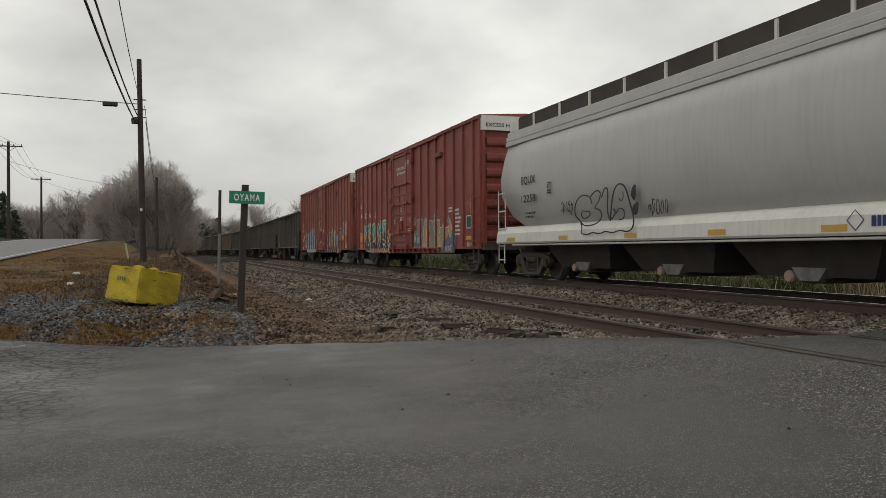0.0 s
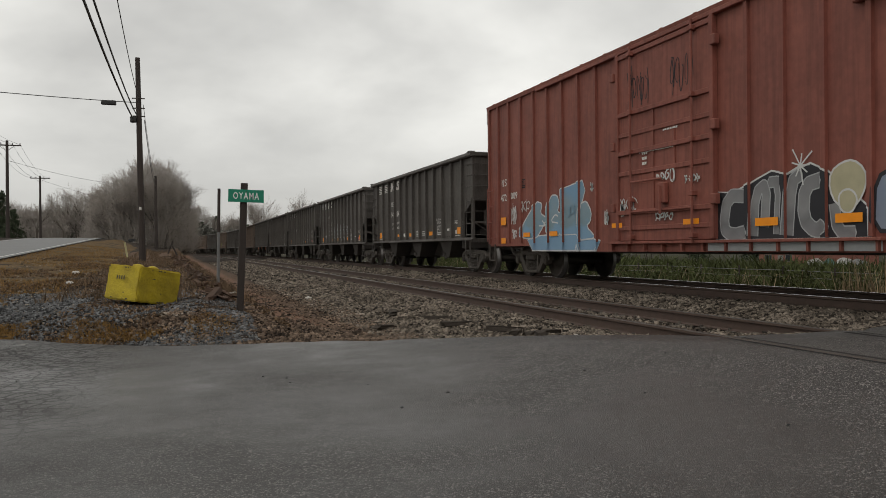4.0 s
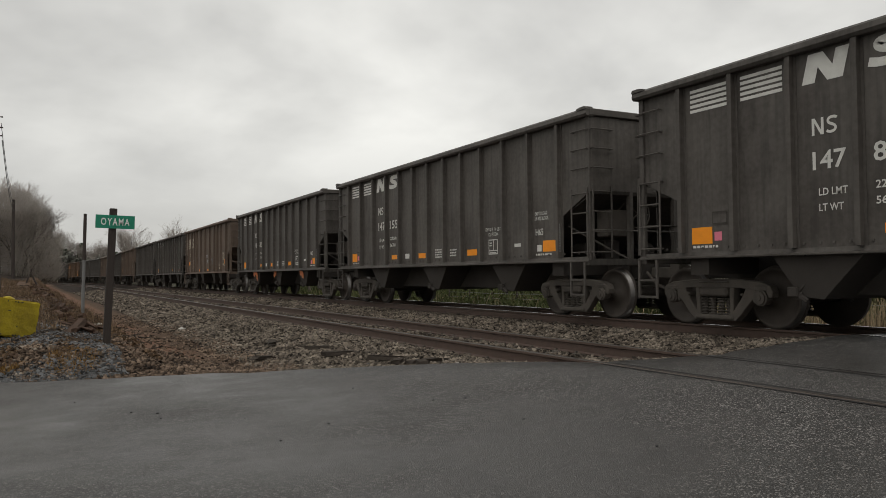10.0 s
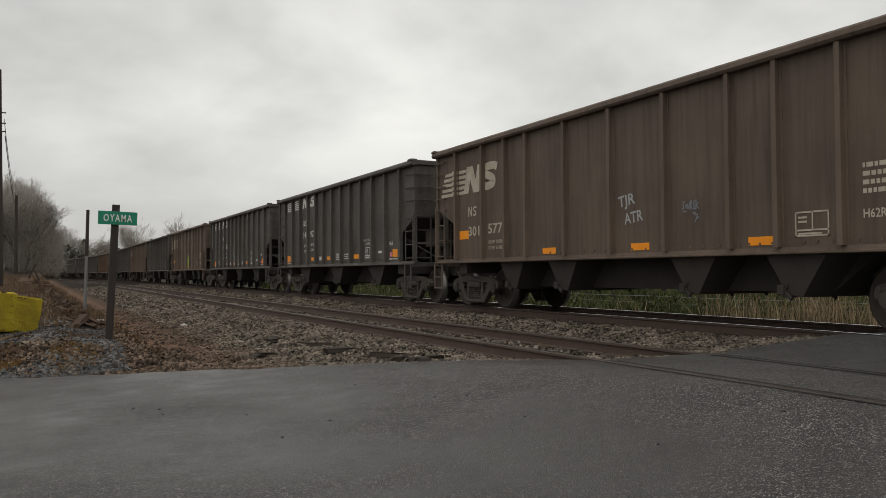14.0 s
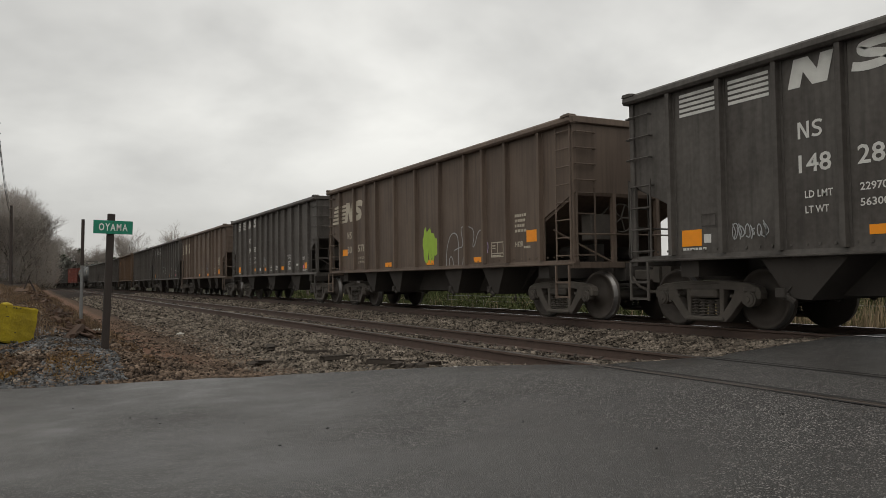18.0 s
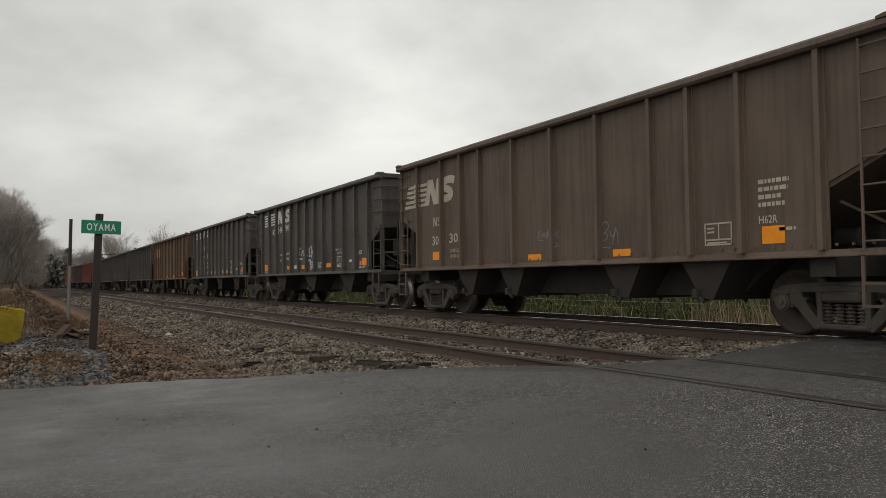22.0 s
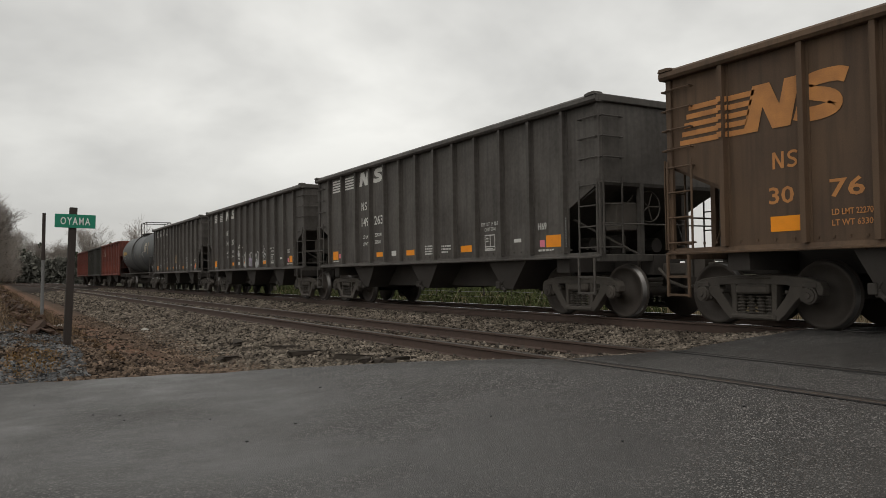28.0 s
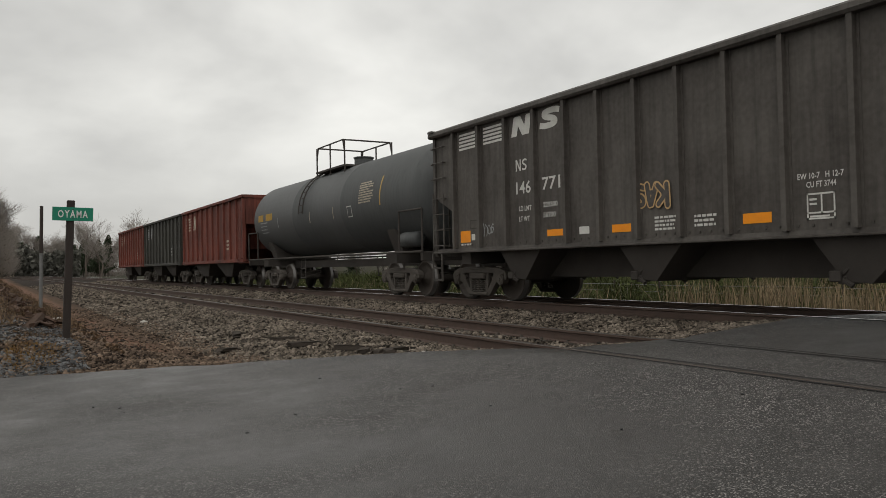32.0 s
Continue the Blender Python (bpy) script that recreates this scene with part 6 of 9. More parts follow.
def build_tank():
    L, h = LEN_TANK, LEN_TANK / 2
    car = start_car("tank_car", "dull black tank car with yellow lettering and a railed top platform", "tank car")
    r, zc = 1.40, 2.62
    prof = []
    for i in range(7):
        a = math.pi / 2 * i / 6
        prof.append((-6.55 - 0.55 * math.cos(a), max(0.02, r * math.sin(a))))
    prof += [(-2.2, r), (-2.18, r + 0.012), (-2.05, r + 0.012), (-2.03, r), (2.03, r), (2.05, r + 0.012), (2.18, r + 0.012), (2.2, r)]
    prof += [(-p, q) for p, q in prof[6::-1]]
    bm = lathe(B(), prof, 48, "y")
    part("tank_shell", bm, TANK, car, "", pose(0, 0, zc)).data.shade_smooth()
    bm = B()
    lathe(bm, [(0, 0.30), (0.26, 0.30), (0.30, 0.33), (0.33, 0.33), (0.33, 0.02)], 20, "z")
    part("dome", bm, TANK, car, "", pose(0, -0.75, zc + r - 0.08))
    bm = B()
    zt = zc + r + 0.02
    box(bm, -0.85, 0.85, -1.15, 1.25, zt - 0.12, zt - 0.06)
    for x in (-0.82, 0.82):
        for y in (-1.12, 0.05, 1.22):
            rod(bm, (x, y, zt - 0.3), (x, y, zt + 0.72), 0.025, 6)
        bars(bm, [(x, -1.12, zt + 0.35), (x, -1.0, zt + 0.72), (x, 1.1, zt + 0.72), (x, 1.22, zt + 0.3)], 0.025, 6)
    for y in (-1.0, 1.1):
        rod(bm, (-0.82, y, zt + 0.72), (0.82, y, zt + 0.72), 0.025, 6)
    part("platform_railing", bm, SOOT_SHADE, car)
    bm = B()
    for y in (0.95, 1.32):
        pts = [(-(r + 0.07) * math.sin(a), y, zc + (r + 0.07) * math.cos(a)) for a in [0.25 + i * 0.17 for i in range(9)]]
        bars(bm, pts, 0.02, 5)
    for i in range(9):
        a = 0.3 + i * 0.16
        rod(bm, (-(r + 0.07) * math.sin(a), 0.95, zc + (r + 0.07) * math.cos(a)), (-(r + 0.07) * math.sin(a), 1.32, zc + (r + 0.07) * math.cos(a)), 0.015, 5)
    part("side_ladder", bm, SOOT_SHADE, car)
    bm = B()
    box(bm, -0.30, 0.30, -h, h, 0.78, 1.02)
    for e in (-1, 1):
        box(bm, -1.45, 1.45, e * (h - 0.1), e * h, 0.90, 1.12, 0.01)
        prism(bm, "y", e * 5.1 - 0.25, e * 5.1 + 0.25, [(-1.0, 1.1), (1.0, 1.1), (1.25, 1.75), (0.6, 1.32), (-0.6, 1.32), (-1.25, 1.75)])
        box(bm, -1.35, 1.35, e * 5.3 - 0.3, e * 5.3 + 0.3, 0.85, 1.1)
    bmesh.ops.recalc_face_normals(bm, faces=bm.faces)
    part("underframe", bm, SOOT_SHADE, car)
    for s in (-1, 1):
        bm = B()
        rod(bm, (s * 1.45, -h, 1.12), (s * 1.45, h, 1.12), 0.03, 6)
        for e in (-1, 1):
            bars(bm, [(s * 1.45, e * h, 1.12), (s * 1.45, e * h, 2.15), (s * 1.45, e * (h - 1.2), 2.15), (s * 1.45, e * (h - 1.2), 1.12)], 0.024, 6)
        part("side_handrail", bm, SOOT_SHADE, car)
        bm = B()
        bars(bm, [(s * 1.4, 0.9, 1.12), (s * 1.42, 0.9, 0.45), (s * 1.42, 1.3, 0.45), (s * 1.4, 1.3, 1.12)], 0.02, 5)
        rod(bm, (s * 1.42, 0.9, 0.75), (s * 1.42, 1.3, 0.75), 0.015, 5)
        part("side_step", bm, SOOT_SHADE, car)
    bm = B()
    lathe(bm, [(-0.42, 0.08), (-0.40, 0.2), (0.40, 0.2), (0.42, 0.08)], 16, "y")
    part("air_reservoir", bm, TANK, car, "", pose(-1.05, -5.9, 1.45)).data.shade_smooth()
    def on_shell(bm2, u, a0, mat, name="lettering"):
        """Wrap flat writing on the shell: its y goes round the tank."""
        for v in bm2.verts:
            a = a0 - v.co.y / r
            x, y = v.co.x, v.co.z
            v.co = Vector((-(r + 0.008 + y) * math.sin(a), h - u - x, zc + (r + 0.008 + y) * math.cos(a)))
        part(name, bm2, mat, car)
    GOLD = spray("yellow_lettering", (0.50, 0.30, 0.05))
    bm, w = letters("UTLX", 0.26)
    on_shell(lines_of_bars(0.75, 0.26, 1, 400, 0.95), 1.15, 1.62, GOLD)
    on_shell(lines_of_bars(0.9, 0.26, 1, 401, 0.95), 2.05, 1.62, GOLD)
    bm.free()
    on_shell(lines_of_bars(0.9, 0.5, 4, 402, 0.3), 1.4, 1.95, G_SILVER)
    on_shell(lines_of_bars(0.95, 0.62, 9, 403, 0.6), 10.55, 1.62, CREAM)
    bm = B()
    ribbon(bm, [(0.0, 0.0), (0.30, 0.0), (0.30, 0.30), (0.0, 0.30)], 0.03, 0, True)
    on_shell(bm, 9.7, 1.85, WHITE, "ruled_notice")
    for u, mat in ((3.4, G_SILVER), (5.0, CREAM), (6.6, CREAM), (8.6, CREAM)):
        bm = B()
        ribbon(bm, [(0, 0), (0.02, 0.18), (0.06, 0.36)], 0.05)
        on_shell(bm, u, 1.85, mat, "painted_stripe")
    bm = B()
    ribbon(bm, [(0.008 * i, 0.10 * i) for i in range(9)], 0.06)
    on_shell(bm, 11.9, 1.72, YELLOW_TAPE, "painted_stripe")
    for e in (-1, 1):
        truck(car, e * (h - 1.95))
    ends(car, L)
    return car


couple(build_tank(), 318.78, LEN_TANK)

# --- three short hoppers at the tail
LEN_S = 11.3


def build_short(label, mat, mark, seed):
    L, h = LEN_S, LEN_S / 2
    car = start_car("ballast_hopper_car", label, "hopper car")
    bm = B()
    r0, corner = 0.45, 2.3
    side = [(h, 1.15), (h, 3.70), (-h, 3.70), (-h, 1.15)]
    for s in (-1, 1):
        prism(bm, "x", s * 1.46 - 0.02, s * 1.46 + 0.02, side)
        box(bm, -1.46, 1.46, s * (h - 1.1), s * (h - 1.06), 1.6, 3.70)
        prism(bm, "x", -1.46, 1.46, [(s * (h - 0.2), 3.3), (s * (h - 0.24), 3.2), (s * (h - 2.6), 1.15), (s * (h - 2.6), 1.2)])
        box(bm, -1.46, 1.46, s * (h - 0.05), s * h, 2.6, 3.70)
    box(bm, -1.46, 1.46, -h + 2.5, h - 2.5, 1.15, 1.2)
    bmesh.ops.recalc_face_normals(bm, faces=bm.faces)
    part("shell", bm, mat, car)
    bm = B()
    for s in (-1, 1):
        box(bm, s * 1.42, s * 1.60, -h - 0.04, h + 0.04, 3.66, 3.78, 0.015)
        box(bm, -1.5, 1.5, s * h - 0.05, s * h + 0.05, 3.66, 3.78)
    part("top_chord", bm, mat, car)
    rib = mesh_of(prism(B(), "x", 0, 0.10, [(-0.06, 1.15), (0.06, 1.15), (0.06, 3.68), (-0.06, 3.68)]), "side_rib", mat)
    for s in (-1, 1):
        flip = pose(0, 0, 0, 0, 0, 180) if s < 0 else Matrix()
        for i in range(12):
            place("rib", rib, car, "", Matrix.Translation((s * 1.46, -h + 0.08 + i * (L - 0.16) / 11, 0)) @ flip)
        part("side_sill", box(B(), s * 1.36, s * 1.58, -h, h, 1.04, 1.18, 0.01), mat, car)
        part("corner_ladder", ladder_mesh(0.42, 1.1, 3.3, 6), mat, car, "", Matrix.Translation((s * 1.56, (-h + 0.5 if s < 0 else -h + 0.08), 0)) @ side_turn(s))
    for y in (2.1, -2.1):
        bm = B()
        top = [(-1.4, y - 1.6, 1.1), (1.4, y - 1.6, 1.1), (1.4, y + 1.6, 1.1), (-1.4, y + 1.6, 1.1)]
        low = [(-1.2, y - 0.5, 0.45), (1.2, y - 0.5, 0.45), (1.2, y + 0.5, 0.45), (-1.2, y + 0.5, 0.45)]
        a, b = [bm.verts.new(p) for p in top], [bm.verts.new(p) for p in low]
        bm.faces.new(a)
        bm.faces.new(b[::-1])
        for j in range(4):
            bm.faces.new((a[j], b[j], b[(j + 1) % 4], a[(j + 1) % 4]))
        bmesh.ops.recalc_face_normals(bm, faces=bm.faces)
        part("hopper_bay", bm, SOOT_SHADE, car)
    part("centre_sill", box(B(), -0.35, 0.35, -h, h, 0.74, 1.08), SOOT_SHADE, car)
    for e in (-1, 1):
        part("end_platform", box(B(), -1.5, 1.5, e * (h - 0.9), e * h, 1.0, 1.1, 0.01), mat, car)
        truck(car, e * (h - 1.35))
    ends(car, L)
    F = -1.485
    crest(car, L, [("flag", 0.65, 0.9), ("flag", 1.65, 0.55), ("block", 2.25, 0.6)], 2.75, 0.7, mark, F)
    paint("fine_print", lines_of_bars(0.7, 0.5, 3, seed), mark, car, L, 8.5, 1.6, F)
    return car


couple(build_short("faded red ballast hopper car with a pale striped mark", OXIDE, CREAM, 500), 330.53, LEN_S)
couple(build_short("dark green-black ballast hopper car with a pale tag", shade("green_black_paint", (0.040, 0.038, 0.030), 0.7, streak=0.5), G_SILVER, 501), 342.43, LEN_S)
couple(build_short("dull red ballast hopper car at the train's tail", OXIDE, CREAM, 502), 354.13, LEN_S)

# ---------------------------------------------------------------- ground, road and tracks


def asphalt():
    """Worn chip-seal asphalt: aggregate specks, smooth damp patches, cracks towards the shoulder."""
    m = bpy.data.materials.new("wet_worn_asphalt")
    m.use_nodes = True
    n, l = m.node_tree.nodes, m.node_tree.links
    b = n["Principled BSDF"]
    co = n.new("ShaderNodeTexCoord")

    def tex(kind, scale, **sockets):
        t = n.new(kind)
        t.inputs["Scale"].default_value = scale
        for k, v in sockets.items():
            t.inputs[k].default_value = v
        l.new(co.outputs["Object"], t.inputs["Vector"])
        return t

    def ranged(src, a, b2, c, d):
        r = n.new("ShaderNodeMapRange")
        for k, v in zip(("From Min", "From Max", "To Min", "To Max"), (a, b2, c, d)):
            r.inputs[k].default_value = v
        l.new(src, r.inputs["Value"])
        return r.outputs[0]

    def both(op, p, q):
        t = n.new("ShaderNodeMath")
        t.operation = op
        for i, s in enumerate((p, q)):
            if isinstance(s, (int, float)):
                t.inputs[i].default_value = s
            else:
                l.new(s, t.inputs[i])
        return t.outputs[0]

    chips = tex("ShaderNodeTexVoronoi", 110.0)
    wide = tex("ShaderNodeTexNoise", 0.35, Detail=5.0, Roughness=0.6)
    mid = tex("ShaderNodeTexNoise", 2.3, Detail=6.0, Roughness=0.65)
    grit = tex("ShaderNodeTexNoise", 140.0, Detail=2.0)
    split = n.new("ShaderNodeSeparateColor")
    l.new(chips.outputs["Color"], split.inputs[0])
    speck = ranged(split.outputs[0], 0.76, 1.0, 0.0, 1.0)
    dark = ranged(split.outputs[1], 0.72, 1.0, 0.0, 1.0)
    place_of = n.new("ShaderNodeSeparateXYZ")
    l.new(co.outputs["Object"], place_of.inputs[0])
    coarse = both("MULTIPLY", ranged(wide.outputs["Fac"], 0.40, 0.55, 0.35, 1.0), ranged(place_of.outputs["X"], -0.5, 4.0, 0.45, 1.15))
    tone = both("MULTIPLY", both("MULTIPLY", speck, coarse), 0.28)
    base = both("MULTIPLY_ADD", mid.outputs["Fac"], 0.040)
    base.node.inputs[2].default_value = 0.017
    base = both("MULTIPLY", base, ranged(wide.outputs["Fac"], 0.35, 0.65, 1.12, 0.88))
    base = both("MULTIPLY", base, ranged(both("MULTIPLY", dark, coarse), 0.0, 1.0, 1.0, 0.45))
    value = both("ADD", base, tone)
    # cracks, only where the wandering mask lets them through
    crack = tex("ShaderNodeTexVoronoi", 1.6)
    crack.feature = "DISTANCE_TO_EDGE"
    cm = tex("ShaderNodeTexNoise", 0.22, Detail=3.0)
    line = ranged(crack.outputs["Distance"], 0.006, 0.022, 1.0, 0.0)
    fine = tex("ShaderNodeTexVoronoi", 5.5)
    fine.feature = "DISTANCE_TO_EDGE"
    line2 = ranged(fine.outputs["Distance"], 0.03, 0.11, 1.0, 0.0)
    sep = n.new("ShaderNodeSeparateXYZ")
    l.new(co.outputs["Object"], sep.inputs[0])
    shoulder = both("MULTIPLY", ranged(both("ADD", sep.outputs["X"], both("MULTIPLY", cm.outputs["Fac"], 1.2)), -0.55, 0.35, 1.0, 0.0), ranged(sep.outputs["Y"], 5.5, 8.5, 0.15, 1.0))
    lines = both("MULTIPLY", both("MAXIMUM", both("MULTIPLY", line, ranged(cm.outputs["Fac"], 0.54, 0.60, 0.0, 0.8)), line2), shoulder)
    value = both("MULTIPLY", value, ranged(lines, 0.0, 1.0, 1.0, 0.42))
    tint = n.new("ShaderNodeCombineColor")
    for k, f in enumerate((1.04, 0.975, 0.915)):
        l.new(both("MULTIPLY", value, f), tint.inputs[k])
    l.new(tint.outputs[0], b.inputs["Base Color"])
    l.new(both("ADD", ranged(wide.outputs["Fac"], 0.38, 0.62, 0.36, 0.62), ranged(mid.outputs["Fac"], 0.3, 0.7, -0.07, 0.07)), b.inputs["Roughness"])
    l.new(ranged(lines, 0.0, 0.8, 0.42, 0.12), b.inputs["Specular IOR Level"])
    height = both("ADD", both("MULTIPLY", ranged(chips.outputs["Distance"], 0.0, 0.8, 1.0, 0.0), coarse), both("MULTIPLY", grit.outputs["Fac"], 0.5))
    height = both("SUBTRACT", height, lines)
    bp = n.new("ShaderNodeBump")
    bp.inputs["Strength"].default_value, bp.inputs["Distance"].default_value = 0.75, 0.007
    l.new(height, bp.inputs["Height"])
    l.new(bp.outputs[0], b.inputs["Normal"])
    return m


ASPHALT = asphalt()
GROUND = shade("gravelly_earth", (0.040, 0.030, 0.023), 0.95, dark=(0.016, 0.012, 0.010), scale=1.2, fine=25, amount=1.0, bump=0.8, bump_scale=25, spec=0.12)


def beyond(mat, colour, x0, x1):
    """Lets another earth colour take over further along x, with a ragged border."""
    n, l = mat.node_tree.nodes, mat.node_tree.links
    base = n["Principled BSDF"].inputs["Base Color"]
    old = base.links[0].from_socket
    co, sep, no = n.new("ShaderNodeTexCoord"), n.new("ShaderNodeSeparateXYZ"), n.new("ShaderNodeTexNoise")
    no.inputs["Scale"].default_value = 0.5
    l.new(co.outputs["Object"], sep.inputs[0])
    l.new(co.outputs["Object"], no.inputs["Vector"])
    add = n.new("ShaderNodeMath")
    add.operation = "MULTIPLY_ADD"
    add.inputs[1].default_value = 2.5
    l.new(no.outputs["Fac"], add.inputs[0])
    l.new(sep.outputs["X"], add.inputs[2])
    r = n.new("ShaderNodeMapRange")
    r.inputs["From Min"].default_value, r.inputs["From Max"].default_value = x0, x1
    l.new(add.outputs[0], r.inputs["Value"])
    mix = n.new("ShaderNodeMix")
    mix.data_type = "RGBA"
    mix.inputs["B"].default_value = (*colour, 1)
    l.new(r.outputs[0], mix.inputs["Factor"])
    l.new(old, mix.inputs["A"])
    l.new(mix.outputs["Result"], base)


def band(mat, colour, x0, x1, y0, wob):
    """Another earth colour between two lines along y, past y0, with ragged borders and patches."""
    n, l = mat.node_tree.nodes, mat.node_tree.links
    base = n["Principled BSDF"].inputs["Base Color"]
    old = base.links[0].from_socket
    co, sep = n.new("ShaderNodeTexCoord"), n.new("ShaderNodeSeparateXYZ")
    l.new(co.outputs["Object"], sep.inputs[0])
    mask = None
    for axis, at, soft, scale in (("X", x0, 0.35, 0.7), ("X", x1, -0.35, 0.9), ("Y", y0, 0.8, 1.3)):
        no = n.new("ShaderNodeTexNoise")
        no.inputs["Scale"].default_value, no.inputs["Detail"].default_value = scale, 6.0
        l.new(co.outputs["Object"], no.inputs["Vector"])
        add = n.new("ShaderNodeMath")
        add.operation = "MULTIPLY_ADD"
        add.inputs[1].default_value = wob
        l.new(no.outputs["Fac"], add.inputs[0])
        l.new(sep.outputs[axis], add.inputs[2])
        r = n.new("ShaderNodeMapRange")
        r.inputs["From Min"].default_value, r.inputs["From Max"].default_value = at + wob / 2 - soft / 2, at + wob / 2 + soft / 2
        l.new(add.outputs[0], r.inputs["Value"])
        if mask is None:
            mask = r.outputs[0]
        else:
            m = n.new("ShaderNodeMath")
            m.operation = "MULTIPLY"
            l.new(mask, m.inputs[0])
            l.new(r.outputs[0], m.inputs[1])
            mask = m.outputs[0]
    mix = n.new("ShaderNodeMix")
    mix.data_type = "RGBA"
    fine = n.new("ShaderNodeTexNoise")
    fine.inputs["Scale"].default_value, fine.inputs["Detail"].default_value = 7.0, 8.0
    l.new(co.outputs["Object"], fine.inputs["Vector"])
    tone = n.new("ShaderNodeMix")
    tone.data_type = "RGBA"
    tone.inputs["A"].default_value, tone.inputs["B"].default_value = (*[c * 0.45 for c in colour], 1), (*[c * 1.35 for c in colour], 1)
    l.new(fine.outputs["Fac"], tone.inputs["Factor"])
    l.new(mask, mix.inputs["Factor"])
    l.new(old, mix.inputs["A"])
    l.new(tone.outputs["Result"], mix.inputs["B"])
    l.new(mix.outputs["Result"], base)


band(GROUND, (0.098, 0.064, 0.044), -0.6, 2.9, 12.2, 1.0)
band(GROUND, (0.165, 0.096, 0.064), 1.25, 2.35, 12.4, 0.9)
beyond(GROUND, (0.028, 0.026, 0.013), 13.5, 15.5)
STONE = shade("ballast_stone", (0.182, 0.154, 0.124), 0.88, dark=(0.044, 0.034, 0.026), scale=2.2, amount=0.9, island=0.88, spec=0.12)
DITCHSTONE = shade("earth_stained_stone", (0.165, 0.120, 0.088), 0.9, dark=(0.050, 0.036, 0.027), scale=2.0, amount=0.9, island=0.85, spec=0.12)
BLUESTONE = shade("fresh_grey_gravel", (0.118, 0.119, 0.121), 0.8, dark=(0.045, 0.045, 0.045), scale=3, amount=0.9, island=0.88, spec=0.12)
RAIL = shade("rusty_rail_web", (0.085, 0.055, 0.042), 0.85, dark=(0.05, 0.033, 0.027), scale=8)
DULL_HEAD = shade("dull_rail_head", (0.085, 0.070, 0.060), 0.42, metal=0.6, dark=(0.04, 0.031, 0.026), scale=5)
TIE = shade("weathered_tie", (0.10, 0.085, 0.07), 0.9, dark=(0.05, 0.042, 0.035), scale=4, stretch=(1, 8, 8), objects=0.3, bump=0.5, bump_scale=20)


def lerp_table(x, table):
    for (a, p), (b, q) in zip(table, table[1:]):
        if x <= b:
            f = max(0.0, min(1.0, (x - a) / (b - a)))
            return p + (q - p) * f
    return table[-1][1]


EDGE = [(-60, 60), (-14, 26), (-6, 17.5), (-2.6, 13.6), (0, 11.25), (2.1, 10.5), (3.4, 9.5), (4.45, 8.4), (5.3, 7.3), (5.6, 6.95), (8.24, 6.75), (9.5, 6.6), (12, 6.2), (20, 5.5), (60, 2)]
ROAD = [(-60, -0.55), (-1.0, -0.55), (2.5, -0.44), (5.3, -0.185), (7.4, -0.17), (8.6, -0.075), (9.4, -0.012), (11.3, -0.012), (13.5, -0.10), (20, -0.5), (60, -0.9)]


def road_z(x, y):
    return lerp_table(x, ROAD)


def highway_z(y):
    if y < 8:
        return -0.45
    if y < 85:
        return -0.45 + 0.033 * (y - 8)
    return 2.09 - 0.01 * (y - 85)


def wild_z(x, y):
    hz = highway_z(y)
    bank = -0.15 + 0.0145 * max(0, y - 14)
    table = [(-200, hz + 3.0), (-40, hz + 1.0), (-16, hz + 0.1), (-14, hz - 0.05), (-7, hz - 0.05), (-5.5, hz - 0.12), (-1.5, bank), (0.2, bank - 0.02), (1.2, min(bank, -0.15) - 0.14), (2.6, -0.54), (3.4, -0.50),
             (4.5, -0.41), (5.0, -0.36), (7.75, -0.36), (8.5, -0.25), (8.9, -0.19), (11.8, -0.19), (12.6, -0.35), (14.5, -0.95), (17, -0.95), (30, -1.5), (52, -2.4), (110, -2.6), (200, -1.0)]
    z = lerp_table(x, table)
    return z + 0.06 * noise.noise((x * 0.9, y * 0.9, 0)) * (1 if x < 4.5 or x > 13 else 0.2)


def bend_x(y):
    """How far the tracks have swung to the left at y."""
    if y < BEND_AT:
        return 0.0
    a = min(math.asin(min(0.9, (y - BEND_AT) / BEND_R)), BEND_MAX)
    return BEND_R * (1 - math.cos(a)) + max(0.0, y - BEND_AT - BEND_R * math.sin(BEND_MAX)) * math.tan(BEND_MAX)


def ground_z(x, y):
    e = lerp_table(x, EDGE)
    f = max(0.0, min(1.0, (y - e) / 1.6))
    f = f * f * (3 - 2 * f)
    return (road_z(x, y) - 0.06) * (1 - f) + wild_z(x + bend_x(y), y) * f


def sheet(xs, ys, fz):
    bm = B()
    grid = [[bm.verts.new((x, y, fz(x, y))) for y in ys] for x in xs]
    for a, b in zip(grid, grid[1:]):
        for i in range(len(ys) - 1):
            bm.faces.new((a[i], b[i], b[i + 1], a[i + 1]))
    return bm


def steps(*runs):
    out = []
    for a, b, d in runs:
        k = max(1, round((b - a) / d))
        out += [a + (b - a) * i / k for i in range(k)]
    return out + [runs[-1][1]]


xs = steps((-900, -60, 60), (-60, -16, 4), (-16, -5, 0.8), (-5, 5, 0.25), (5, 14, 0.35), (14, 40, 2), (40, 900, 80))
ys = steps((-300, -20, 40), (-20, 5, 2.5), (5, 24, 0.28), (24, 60, 0.9), (60, 200, 4), (200, 1500, 60))
tagged(part("ground", sheet(xs, ys, ground_z), GROUND, smooth=True), "brown gravelly earth with patches of dry grass", "ground", kind="structure")

